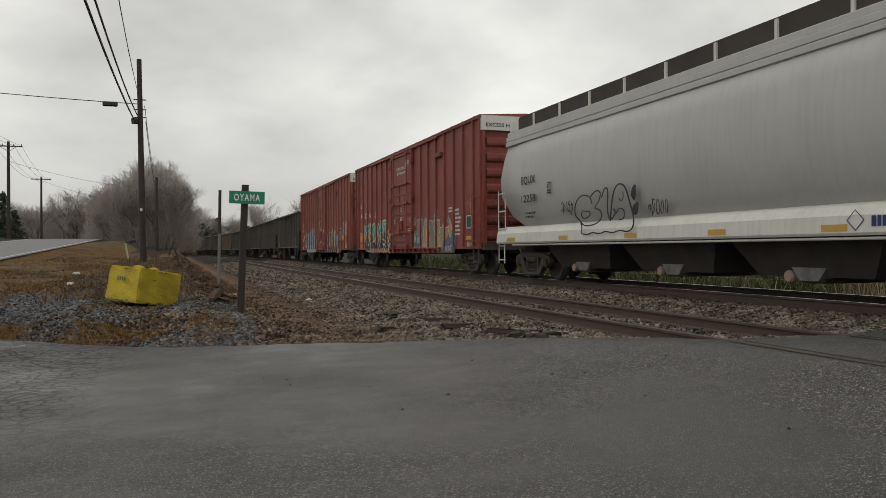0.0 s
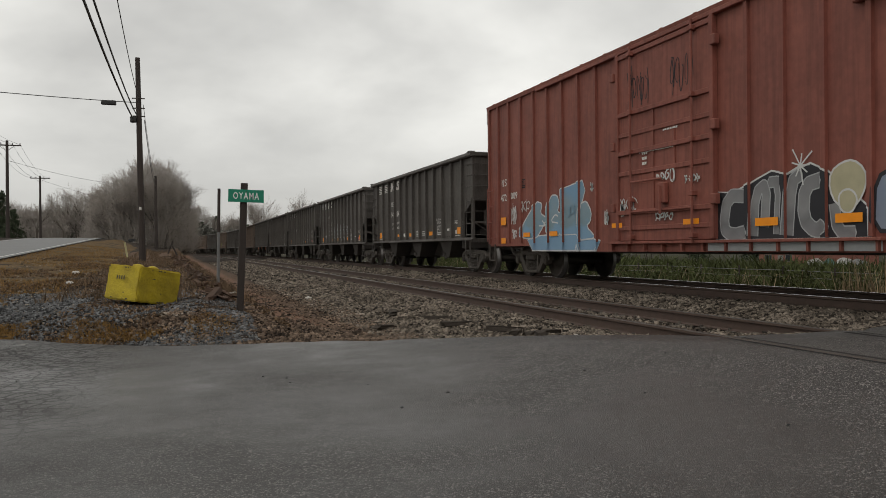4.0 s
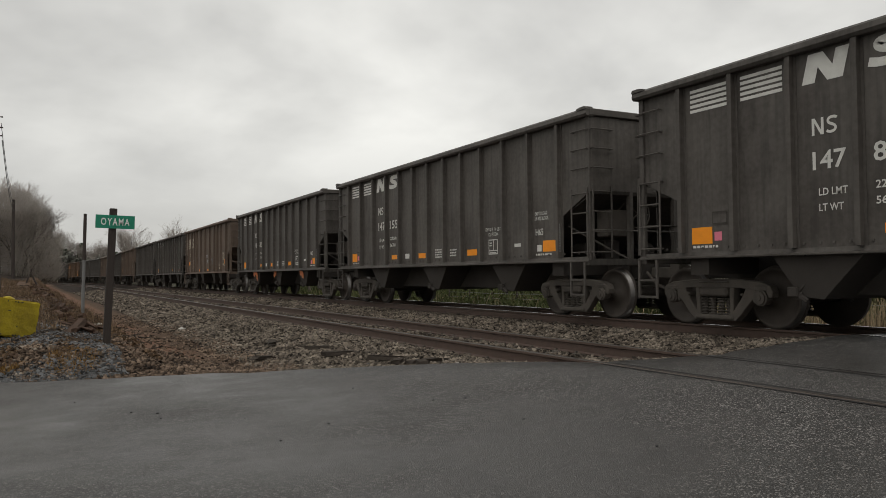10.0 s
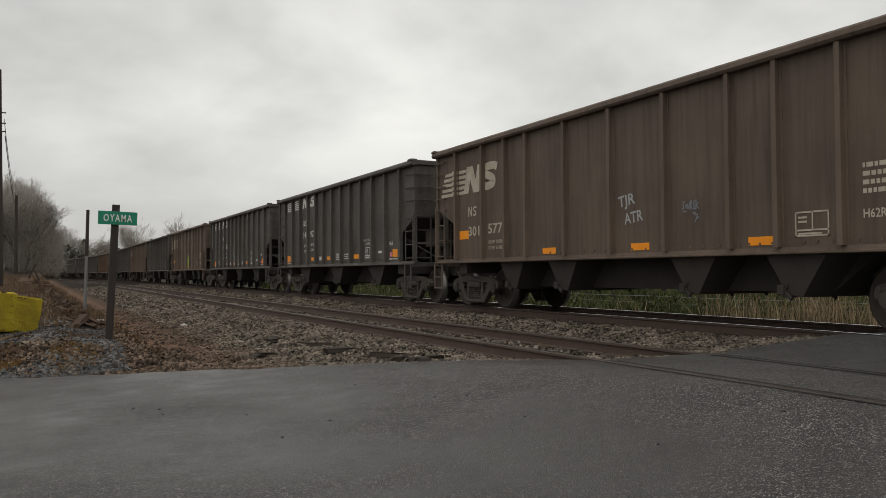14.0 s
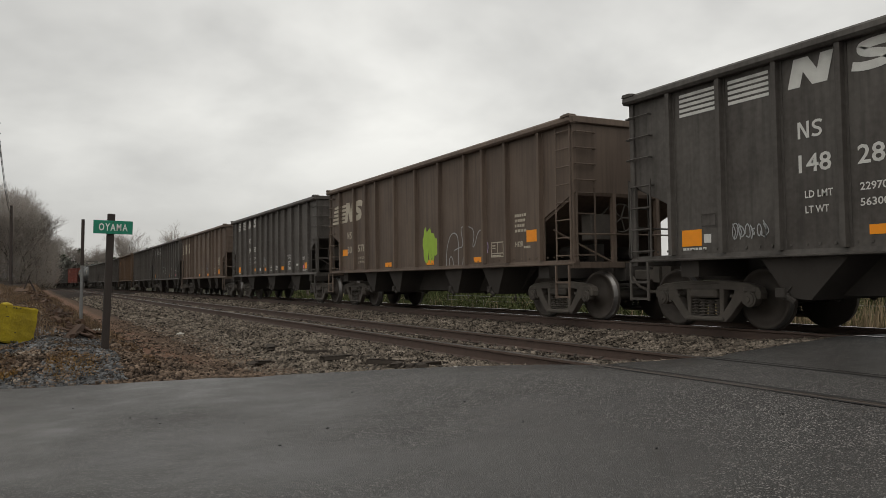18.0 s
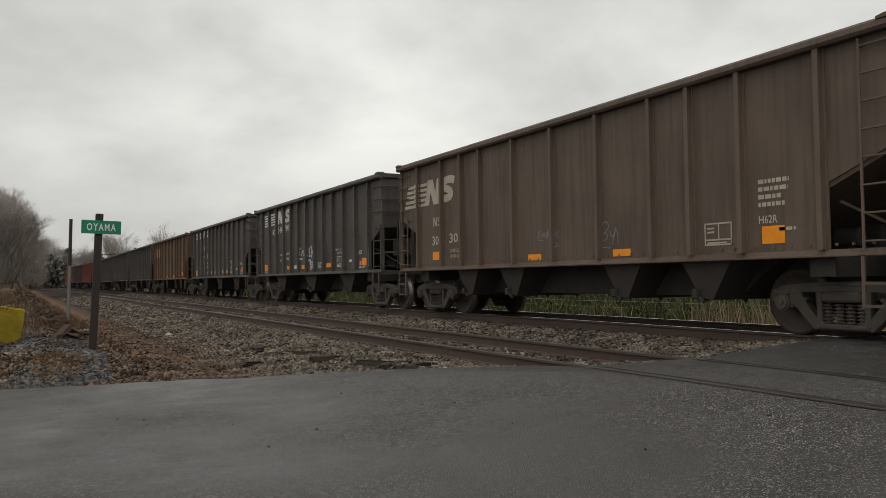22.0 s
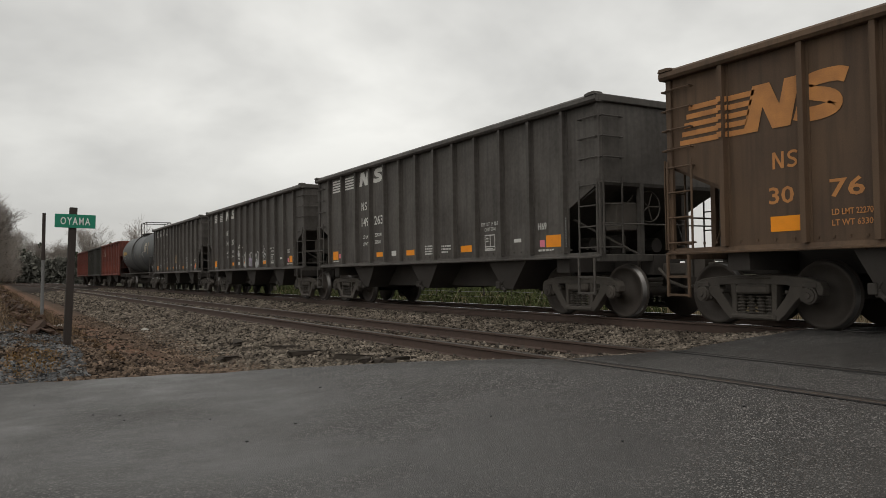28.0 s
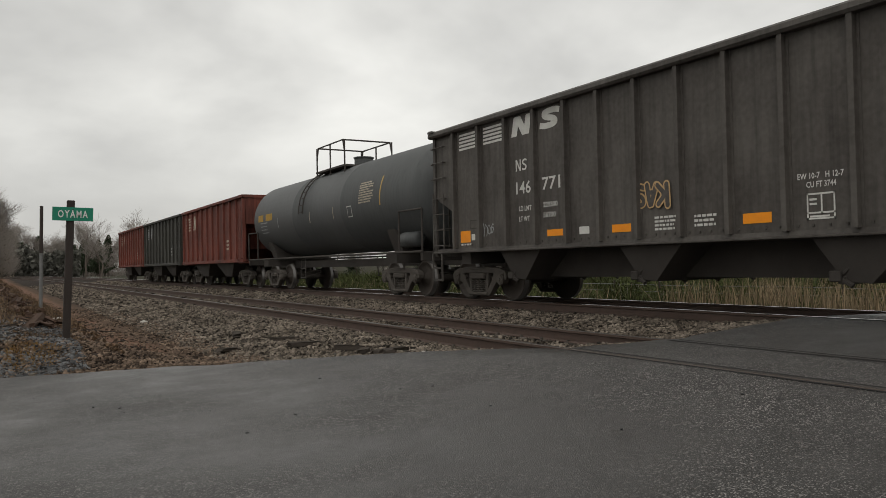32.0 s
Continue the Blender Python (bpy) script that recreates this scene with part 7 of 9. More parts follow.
# the road that crosses the tracks, its far edge ragged
xs = steps((-30, -6, 1.5), (-6, 5, 0.12), (5, 10, 0.2), (10, 40, 2))
bm = B()
rows = []
for x in xs:
    e = lerp_table(x, EDGE) + 0.10 * noise.noise((x * 1.6, 3.0, 0)) + 0.05 * noise.noise((x * 6, 1.0, 0))
    row = []
    for i in range(26):
        f = (i / 25) ** 0.6
        y = -25 + (e + 25) * f
        row.append(bm.verts.new((x, y, road_z(x, y) + 0.012 * noise.noise((x * 0.5, y * 0.5, 0)))))
    row.append(bm.verts.new((x, e + 0.02, road_z(x, e) - 0.09)))
    rows.append(row)
for a, b in zip(rows, rows[1:]):
    for i in range(len(a) - 1):
        bm.faces.new((a[i], b[i], b[i + 1], a[i + 1]))
tagged(part("road", bm, ASPHALT, smooth=True), "damp worn grey asphalt road over the crossing", "road", kind="structure")


def rail_section(zt):
    return [(-0.068, zt - 0.178), (0.068, zt - 0.178), (0.068, zt - 0.165), (0.012, zt - 0.15), (0.010, zt - 0.045), (0.036, zt - 0.035), (0.036, zt - 0.006), (0.028, zt),
            (-0.028, zt), (-0.036, zt - 0.006), (-0.036, zt - 0.035), (-0.010, zt - 0.045), (-0.012, zt - 0.15), (-0.068, zt - 0.165)]


def rail(x, zt, head, track):
    stations = [-60, -20, 0, 20, 40, 60, 80, 100] + [110 + 6 * i for i in range(16)] + [230, 280, 340, 420]
    sec = rail_section(zt)
    bm = B()
    rings = []
    for y in stations:
        rings.append([bm.verts.new((x + a - bend_x(y), y, z)) for a, z in sec])
    k = len(sec)
    for p, q in zip(rings, rings[1:]):
        for i in range(k):
            f = bm.faces.new((p[i], p[(i + 1) % k], q[(i + 1) % k], q[i]))
            if 6 <= i <= 8:
                f.material_index = 1
    bmesh.ops.recalc_face_normals(bm, faces=bm.faces)
    return part("rail", bm, [RAIL, head], track)




main_track = tagged(new("main_track"), "main railway track of bright-headed rusty rails on ballast", "railway track", kind="structure")
near_track = tagged(new("near_track"), "second railway track of dull rusty rails and worn ties", "railway track", kind="structure")
for dx in (-0.755, 0.755):
    rail(TRACK_X + dx, 0.0, BRIGHT, main_track)
    rail(NEAR_X + dx, NEAR_Z, DULL_HEAD, near_track)


def tie_mesh(seed):
    rnd = random.Random(seed)
    bm = box(B(), -1.30, 1.30, -0.115, 0.115, -0.19, 0.0, 0.012)
    for v in bm.verts:
        v.co += Vector((rnd.uniform(-0.04, 0.04), rnd.uniform(-0.012, 0.012), rnd.uniform(-0.012, 0.004)))
    for s in (-1, 1):
        box(bm, s * 0.755 - 0.17, s * 0.755 + 0.17, -0.09, 0.09, 0.0, 0.012)
        for k in (-1, 1):
            box(bm, s * 0.755 + k * 0.085, s * 0.755 + k * 0.12, -0.06 * k, -0.06 * k + 0.03, 0.0, 0.045)
    return mesh_of(bm, "tie", TIE)


TIES = [tie_mesh(i) for i in range(4)]
rnd = random.Random(12)
for k in range(130):
    y = 7.0 + k * 0.535
    for x, z, track in ((TRACK_X, -0.185, main_track), (NEAR_X, NEAR_Z - 0.185, near_track)):
        place("tie", TIES[rnd.randrange(4)], track, "", pose(x + rnd.uniform(-0.06, 0.06), y + rnd.uniform(-0.03, 0.03), z, 0, 0, rnd.uniform(-1.5, 1.5)))

# flangeways: flat strips beside the rails at the crossing, slot shade in their colour
SLOT_SHADE = shade("painted_slot_shade", (0.02, 0.018, 0.017), 0.9)
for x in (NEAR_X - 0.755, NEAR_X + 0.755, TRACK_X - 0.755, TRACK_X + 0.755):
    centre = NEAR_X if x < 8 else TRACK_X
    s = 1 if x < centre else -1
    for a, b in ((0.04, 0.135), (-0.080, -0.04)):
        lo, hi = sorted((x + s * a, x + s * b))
        tagged(part("flangeway", sheet([lo, hi], steps((-25, lerp_table(x, EDGE) - 0.15, 2)), lambda u, v: road_z(u, v) + 0.012 * noise.noise((u * 0.5, v * 0.5, 0)) + 0.004), SLOT_SHADE), "flat dark strip painted as the shaded slot beside the rail in the crossing", "road", kind="structure")

# the highway on its bank, with a pale edge line
HIGHWAY = shade("pale_wet_highway", (0.125, 0.125, 0.125), 0.62, dark=(0.09, 0.09, 0.09), scale=0.4, fine=6, bump=0.2, bump_scale=120)
LINE = shade("worn_white_road_paint", (0.55, 0.55, 0.52), 0.6, dark=(0.35, 0.35, 0.33), scale=3)
ys = steps((-40, 8, 8), (8, 100, 3), (100, 400, 20))
tagged(part("highway", sheet([-14, -10.5, -7], ys, lambda x, y: highway_z(y) + 0.02 - 0.02 * abs(x + 10.5) / 3.5), HIGHWAY, smooth=True), "pale damp asphalt highway climbing a low bank", "road", kind="structure")
for x in (-13.6, -7.4):
    tagged(part("edge_line", sheet([x, x + 0.12], ys, lambda x, y: highway_z(y) + 0.012), LINE), "worn white edge line on the highway", "road marking", kind="structure")

# ---------------------------------------------------------------- loose stone


def stones(name, label, mat, count, where, size, seed, flat=0.7):
    """Many broken stones pressed into the ground, as one object. where(rng) gives x, y or None."""
    rng = np.random.default_rng(seed)
    base = np.array([(1, 0, 0), (0, 1, 0), (-1, 0, 0), (0, -1, 0), (0, 0, 1), (0, 0, -1)], dtype=float)
    faces = np.array([(0, 1, 4), (1, 2, 4), (2, 3, 4), (3, 0, 4), (1, 0, 5), (2, 1, 5), (3, 2, 5), (0, 3, 5)])
    pts = []
    while len(pts) < count:
        p = where(rng)
        if p is not None:
            pts.append((p[0], p[1], ground_z(p[0], p[1])))
    pts = np.array(pts)
    n, k = len(pts), len(base)
    r = size[0] + (size[1] - size[0]) * rng.random(n) ** 2
    v = base[None] + rng.uniform(-0.42, 0.42, (n, k, 3))
    v *= np.stack([rng.uniform(0.8, 1.5, n), rng.uniform(0.7, 1.1, n), rng.uniform(0.55, 0.9, n) * flat / 0.7], 1)[:, None]
    a, b, c = rng.uniform(0, 6.28, n), rng.uniform(-0.6, 0.6, n), rng.uniform(-0.6, 0.6, n)
    def turn(v, i, j, w):
        p, q = v[:, :, i].copy(), v[:, :, j].copy()
        v[:, :, i], v[:, :, j] = p * np.cos(w)[:, None] - q * np.sin(w)[:, None], p * np.sin(w)[:, None] + q * np.cos(w)[:, None]
    turn(v, 1, 2, b)
    turn(v, 0, 2, c)
    turn(v, 0, 1, a)
    v *= r[:, None, None]
    v += pts[:, None]
    v[:, :, 2] += (r * 0.25)[:, None]
    f = (faces[None] + (np.arange(n) * k)[:, None, None]).reshape(-1, 3)
    me = bpy.data.meshes.new(name)
    me.vertices.add(n * k)
    me.vertices.foreach_set("co", v.reshape(-1))
    me.loops.add(f.size)
    me.polygons.add(len(f))
    me.loops.foreach_set("vertex_index", f.reshape(-1))
    me.polygons.foreach_set("loop_start", np.arange(len(f)) * 3)
    me.update(calc_edges=True)
    me.materials.append(mat)
    return tagged(new(name, me), label, "gravel", kind="stuff")


def beyond_road(x, y, gap=0.0):
    return y > lerp_table(x, EDGE) + gap


def in_box(x0, x1, y0, y1, power=1.0, test=None):
    """A place in a stretch of ground, denser towards its near end."""
    def pick(rng):
        x, y = rng.uniform(x0, x1), y0 + (y1 - y0) * rng.random() ** power
        if not beyond_road(x, y, -0.02) or (test and not test(x, y, rng)):
            return None
        return x, y
    return pick


def not_rail(x, y, rng):
    if abs(x - NEAR_X) < 0.72 and rng.random() < 0.78:
        return False
    return abs(abs(x - NEAR_X) - 0.755) > 0.09 and abs(abs(x - TRACK_X) - 0.755) > 0.09


stones("ballast", "angular grey-brown railway ballast between and beside the tracks", STONE, 74000, in_box(2.9, 9.45, 6.6, 32, 1.9, not_rail), (0.018, 0.046), 1)
stones("far_ballast", "grey-brown railway ballast further along the tracks", STONE, 14000, in_box(3.0, 9.45, 25, 80, 1.4, not_rail), (0.04, 0.085), 2)
stones("ditch_gravel", "earth-stained brown gravel washed into the ditch", DITCHSTONE, 27000, in_box(-0.2, 3.4, 10.4, 30, 2.0, lambda x, y, r: r.random() < (0.16 if 1.7 < x < 2.6 and y > 12.6 else 0.6 if 1.0 < x < 2.9 and y > 11.6 else 1.0)), (0.014, 0.042), 3)
stones("fresh_gravel", "blue-grey crushed gravel heaped round the yellow blocks", BLUESTONE, 54000, in_box(-4.2, 1.1, 11.3, 18.5, 1.3, lambda x, y, r: r.random() < 0.75 + 1.2 * noise.noise((x * 0.6, y * 0.6, 7)) - 0.16 * abs(x + 0.6)), (0.015, 0.044), 4)
stones("track_gravel", "pale ballast inside the main track", STONE, 6000, in_box(9.7, 11.0, 6.8, 40, 1.6), (0.020, 0.04), 5)
stones("verge_stones", "scattered stones on the earth verge", STONE, 9000, in_box(-6, 0.5, 11.3, 40, 2.2), (0.015, 0.045), 6)

# a few larger pieces: slabs, broken ties and pale lumps that lie about
LUMP = shade("pale_limestone_lump", (0.46, 0.44, 0.40), 0.9, dark=(0.3, 0.28, 0.25), scale=14)
SLAB = shade("dark_broken_tie_wood", (0.07, 0.058, 0.048), 0.95, dark=(0.035, 0.03, 0.026), scale=6, stretch=(8, 1, 8), bump=0.6, bump_scale=30, spec=0.12)


def lump(x, y, r, mat, label, name="rock", seed=0, sx=1.3):
    rnd = random.Random(seed)
    bm = B()
    bmesh.ops.create_icosphere(bm, subdivisions=2, radius=r)
    for v in bm.verts:
        v.co *= 1 + rnd.uniform(-0.16, 0.16)
        v.co.x *= sx
        v.co.z *= 0.65
    ob = part(name, bm, mat, None, label, pose(x, y, ground_z(x, y) + r * 0.3, 0, 0, rnd.uniform(0, 180)))
    return tagged(ob, category="rock", group="loose rocks beside the track")


for k, (x, y, r) in enumerate(((4.66, 8.44, 0.05), (-2.1, 12.6, 0.07), (-3.4, 16.5, 0.09), (-2.6, 22.0, 0.10), (-4.1, 21.0, 0.10), (-3.0, 27.0, 0.12), (-1.6, 24.0, 0.09), (1.3, 19.5, 0.12), (0.9, 17.6, 0.10), (3.0, 9.95, 0.05), (3.3, 20.5, 0.10))):
    lump(x, y, r, LUMP, "pale lump of limestone lying on the gravel", seed=k)
for k, (x, y, ln, rz) in enumerate(((4.15, 11.4, 0.55, 20), (4.35, 9.6, 0.5, 60), (3.9, 14.2, 0.7, 75), (4.5, 10.3, 0.45, -25), (4.2, 12.6, 0.4, 5), (3.2, 12.2, 0.45, 40), (4.55, 9.2, 0.5, 10), (4.4, 8.95, 0.35, 70))):
    rnd = random.Random(k)
    bm = box(B(), -ln / 2, ln / 2, -0.07, 0.07, -0.03, 0.035, 0.01)
    for v in bm.verts:
        v.co += Vector((rnd.uniform(-0.06, 0.06), rnd.uniform(-0.02, 0.02), rnd.uniform(-0.01, 0.015)))
    tagged(part("tie_fragment", bm, SLAB, None, "dark splintered piece of old railway tie on ballast", pose(x, y, ground_z(x, y) + 0.045, rnd.uniform(-5, 5), rnd.uniform(-5, 5), rz)), category="wood piece", group="broken tie pieces beside the track")

# a dark earthen bank and the grass verge
EARTH = shade("leaf_littered_earth", (0.135, 0.084, 0.056), 0.95, dark=(0.060, 0.040, 0.028), scale=2.0, fine=22, amount=1.0, bump=0.9, bump_scale=20, spec=0.12)
VERGE = shade("tan_winter_grass_ground", (0.125, 0.080, 0.034), 0.95, dark=(0.058, 0.040, 0.022), scale=0.8, fine=14, amount=1.0, bump=0.8, bump_scale=14, spec=0.12)


def strip(name, mat, label, y0, y1, left, right, lift=0.015, wob=0.25):
    """An irregular patch that lies on the ground between two wandering edges."""
    bm = B()
    rows = []
    k = max(8, int((y1 - y0) / 0.5))
    for i in range(k + 1):
        f = i / k
        y = y0 + (y1 - y0) * f
        pinch = min(1.0, 5 * f, 5 * (1 - f))
        a, b = lerp_table(y, left) + wob * noise.noise((y * 0.8, 4.0, 0)), lerp_table(y, right) + wob * noise.noise((y * 0.8, 9.0, 0))
        mid = (a + b) / 2
        a, b = mid + (a - mid) * pinch, mid + (b - mid) * pinch
        n = 10
        rows.append([bm.verts.new((a + (b - a) * j / n, y, ground_z(a + (b - a) * j / n, y) + lift)) for j in range(n + 1)])
    for p, q in zip(rows, rows[1:]):
        for j in range(len(p) - 1):
            bm.faces.new((p[j], p[j + 1], q[j + 1], q[j]))
    return tagged(part(name, bm, mat, smooth=True), label, "ground", kind="structure")


strip("earth_bank", EARTH, "dark leaf-littered earth on the bank", 13.0, 70, [(13, 0.4), (20, -1.8), (30, -2.4), (70, -3)], [(13, 1.7), (18, 1.6), (26, 1.45), (70, 1.5)], 0.012, 0.3)
strip("grass_verge", VERGE, "tan winter grass verge below the highway", 15.5, 84, [(15, -6.6), (84, -7.0)], [(15, -3.2), (20, -2.2), (30, -2.6), (84, -3.2)], 0.014, 0.35)


def blades(name, label, mat, count, where, height, width, seed, lean=0.35, per=1, ground=None):
    """Upright blades or stalks as thin tapered pieces, joined into one object."""
    rng = np.random.default_rng(seed)
    pts = []
    while len(pts) < count:
        p = where(rng)
        if p is not None:
            pts.append((p[0], p[1], (ground or ground_z)(p[0], p[1]) - 0.02))
    p = np.array(pts)
    n = len(p)
    h = rng.uniform(height[0], height[1], n)
    a = rng.uniform(0, 6.28, n)
    d = np.stack([np.cos(a), np.sin(a), np.zeros(n)], 1) * (width * rng.uniform(0.6, 1.3, n))[:, None] / 2
    b = rng.uniform(0, 6.28, n)
    l = np.stack([np.cos(b), np.sin(b), np.zeros(n)], 1) * (h * lean * rng.random(n))[:, None]
    up = np.array([0, 0, 1.0]) * h[:, None]
    v = np.stack([p - d, p + d, p + d * 0.8 + up * 0.55 + l * 0.35, p - d * 0.8 + up * 0.55 + l * 0.35, p + up * 0.97 + l], 1)
    o = np.arange(n) * 5
    quads = np.stack([o, o + 1, o + 2, o + 3], 1)
    tris = np.stack([o + 3, o + 2, o + 4], 1)
    me = bpy.data.meshes.new(name)
    me.vertices.add(n * 5)
    me.vertices.foreach_set("co", v.reshape(-1))
    idx = np.concatenate([quads.reshape(-1), tris.reshape(-1)])
    me.loops.add(len(idx))
    me.polygons.add(2 * n)
    me.loops.foreach_set("vertex_index", idx)
    me.polygons.foreach_set("loop_start", np.concatenate([np.arange(n) * 4, n * 4 + np.arange(n) * 3]))
    me.update(calc_edges=True)
    me.materials.append(mat)
    return tagged(new(name, me), label, "grass", kind="stuff")


STRAW = shade("straw_grass", (0.23, 0.135, 0.045), 0.9, dark=(0.12, 0.072, 0.028), scale=3, island=0.4, spec=0.12)
TAN_REED = shade("dry_tan_reed", (0.30, 0.23, 0.145), 0.85, dark=(0.16, 0.12, 0.075), scale=3, island=0.55, spec=0.12)
WEED = shade("green_weed", (0.052, 0.049, 0.026), 0.8, dark=(0.030, 0.028, 0.016), scale=3, island=0.45, spec=0.12)
OLIVE = shade("olive_grass", (0.085, 0.078, 0.034), 0.9, dark=(0.05, 0.044, 0.022), scale=3, island=0.4, spec=0.12)
blades("verge_grass", "tan winter grass on the bank below the highway", STRAW, 24000, in_box(-6.9, -2.4, 15.6, 60, 1.5, lambda x, y, r: noise.noise((x * 0.6, y * 0.3, 2)) > -0.2), (0.04, 0.13), 0.014, 11, 0.8)
blades("edge_grass", "straw-coloured grass along the broken road edge", STRAW, 9000, in_box(-4.5, 0.6, 11.2, 14.5, 1.0, lambda x, y, r: y - lerp_table(x, EDGE) < 0.9 + 0.4 * noise.noise((x, 0, 0)) and noise.noise((x * 0.8, y * 0.8, 5)) > (-0.1 if x < -1 else 0.12)), (0.03, 0.10), 0.012, 12, 0.9)
blades("ditch_grass", "straw-coloured grass tufts beside the sign post", STRAW, 2600, in_box(0.1, 1.0, 11.4, 13.0, 1.0, lambda x, y, r: (x - 0.5) ** 2 + ((y - 12.0) * 0.7) ** 2 < 0.13), (0.03, 0.09), 0.012, 13, 0.9)
blades("reeds", "tall dry tan reeds beyond the tracks", TAN_REED, 2600, in_box(14.6, 19.0, 5.0, 14.5, 1.0, lambda x, y, r: noise.noise((x * 0.7, y * 0.7, 1)) > -0.25), (0.6, 1.65), 0.020, 14, 0.35)
blades("trackside_weeds", "green weeds and grass beyond the tracks", WEED, 30000, in_box(13.3, 21, 13, 70, 1.3, lambda x, y, r: noise.noise((x * 0.4, y * 0.25, 3)) > -0.15), (0.05, 0.26), 0.040, 15, 1.2)
blades("far_grass", "olive winter grass in the field beyond the tracks", OLIVE, 9000, in_box(18, 50, 10, 70, 1.0), (0.15, 0.5), 0.05, 16, 0.7)

BROWN_WEED = shade("dead_brown_weed", (0.155, 0.108, 0.068), 0.9, dark=(0.055, 0.036, 0.022), scale=3, island=0.5, spec=0.12)
BRUSH = shade("dark_olive_brush", (0.062, 0.072, 0.026), 0.9, dark=(0.030, 0.034, 0.015), scale=2, island=0.55, spec=0.12)
blades("bank_weeds", "dead brown weeds on the earth bank by the pole", BROWN_WEED, 9000, in_box(-2.4, 1.6, 15.5, 70, 1.3, lambda x, y, r: noise.noise((x * 0.9, y * 0.4, 6)) > -0.1), (0.05, 0.32), 0.016, 17, 1.1)
blades("field_brush", "dark olive brush and brambles beyond the tracks", BRUSH, 36000, in_box(16.0, 30, 11.5, 62, 1.2, lambda x, y, r: noise.noise((x * 0.3, y * 0.22, 13)) > -0.2), (0.25, 0.95), 0.07, 18, 1.1)
blades("far_hedge", "dark tangled hedge of winter brush beyond the field", BRUSH, 20000, in_box(24, 64, 10, 95, 1.0, lambda x, y, r: noise.noise((x * 0.12, y * 0.10, 21)) > -0.25), (0.7, 2.0), 0.13, 20, 0.9)
blades("field_straw", "pale dead stalks among the brush beyond the tracks", TAN_REED, 2500, in_box(14.2, 30, 12, 60, 1.2), (0.4, 1.2), 0.022, 19, 0.6)

# ---------------------------------------------------------------- the station sign and the yellow blocks
SIGN_GREEN = shade("green_sign_sheeting", (0.0, 0.20, 0.115), 0.45, dark=(0.0, 0.17, 0.10), scale=4)
SIGN_WHITE = shade("white_sign_letters", (0.72, 0.73, 0.70), 0.5, dark=(0.6, 0.6, 0.58), scale=6)
POST = shade("dark_creosoted_post", (0.038, 0.028, 0.023), 0.85, dark=(0.02, 0.015, 0.013), scale=6, stretch=(6, 6, 0.7), bump=0.5, bump_scale=30)
sign = tagged(new("station_sign"), "green station sign with white letters on a leaning dark post", "sign")
sign.matrix_basis = pose(1.0, 13.3, ground_z(1.0, 13.3) - 0.02, 0, 2.4, 0)
bm = box(B(), -0.055, 0.055, -0.055, 0.055, -0.25, 2.20, 0.008)
part("post", bm, POST, sign)
turn = pose(0.03, -0.075, 1.985, 0, -1.0, 0)
bm = box(B(), -0.288, 0.288, -0.006, 0.006, -0.105, 0.105, 0.002)
plate = part("plate", bm, SIGN_GREEN, sign, "green sign plate with thin white border", turn)
bm, w = letters("OYAMA", 0.115, 1.25)
bmesh.ops.transform(bm, matrix=Matrix.Translation((-0.21, -0.0095, -0.058)) @ pose(0, 0, 0, 90, 0, 0) @ Matrix.Diagonal((0.42 / w, 1, 1, 1)), verts=bm.verts)
part("lettering", bm, SIGN_WHITE, plate)
bm = B()
for z in (-0.07, 0.07):
    rod(bm, (0.0, -0.012, z), (0.0, 0.02, z), 0.008, 8)
part("bolt", bm, STEEL, plate)

YELLOW = shade("scuffed_yellow_paint", (0.46, 0.35, 0.012), 0.7, dark=(0.24, 0.18, 0.012), scale=2.5, fine=30, amount=0.9, bump=0.5, bump_scale=30)
SCUFF = shade("dark_scuffed_concrete", (0.09, 0.08, 0.05), 0.9, dark=(0.05, 0.045, 0.03), scale=8)


def concrete_block(x, y, z, w, d, h, rz, tilt, label, seed):
    rnd = random.Random(seed)
    thing = tagged(new("concrete_block"), label, "concrete block", "yellow blocks on the gravel")
    thing.matrix_basis = pose(x, y, z, -3.0, tilt, 0) @ pose(0, 0, 0, 0, 0, rz)
    bm = box(B(), -w / 2, w / 2, -d / 2, d / 2, 0, h)
    bmesh.ops.subdivide_edges(bm, edges=bm.edges, cuts=5, use_grid_fill=True)
    bmesh.ops.bevel(bm, geom=[e for e in bm.edges if len(e.link_faces) == 2 and e.calc_face_angle(0) > 1.0], offset=0.022, segments=2, affect="EDGES")
    for v in bm.verts:
        v.co += Vector((rnd.uniform(-1, 1), rnd.uniform(-1, 1), rnd.uniform(-1, 1))) * 0.006
    part("block", bm, YELLOW, thing)
    for k in (-0.35, 0.35):
        bm = B()
        bmesh.ops.create_icosphere(bm, subdivisions=2, radius=0.085)
        for v in bm.verts:
            v.co.x *= 1.25
            v.co.z *= 0.55
            v.co *= 1 + rnd.uniform(-0.08, 0.08)
        part("top_knob", bm, YELLOW, thing, "", pose(k * w * 0.5, 0, h + 0.01))
    for i in range(22):
        bm = filled(B(), blob(rnd, 0, 0, rnd.uniform(0.008, 0.028), rnd.uniform(0.006, 0.016), 9, 0.3))
        up = rnd.choice((0.035, h - 0.035, rnd.uniform(0.05, h - 0.05)))
        if i % 2:
            at = Matrix.Translation((rnd.uniform(-w * 0.45, w * 0.45), -d / 2 - 0.0085, up)) @ pose(0, 0, 0, 90, 0, 0)
        else:
            at = Matrix.Translation((-w / 2 - 0.0085, rnd.uniform(-d * 0.45, d * 0.45), up)) @ pose(0, 0, 0, 90, 0, -90)
        part("scuff", bm, SCUFF, thing, "", at)
    return thing


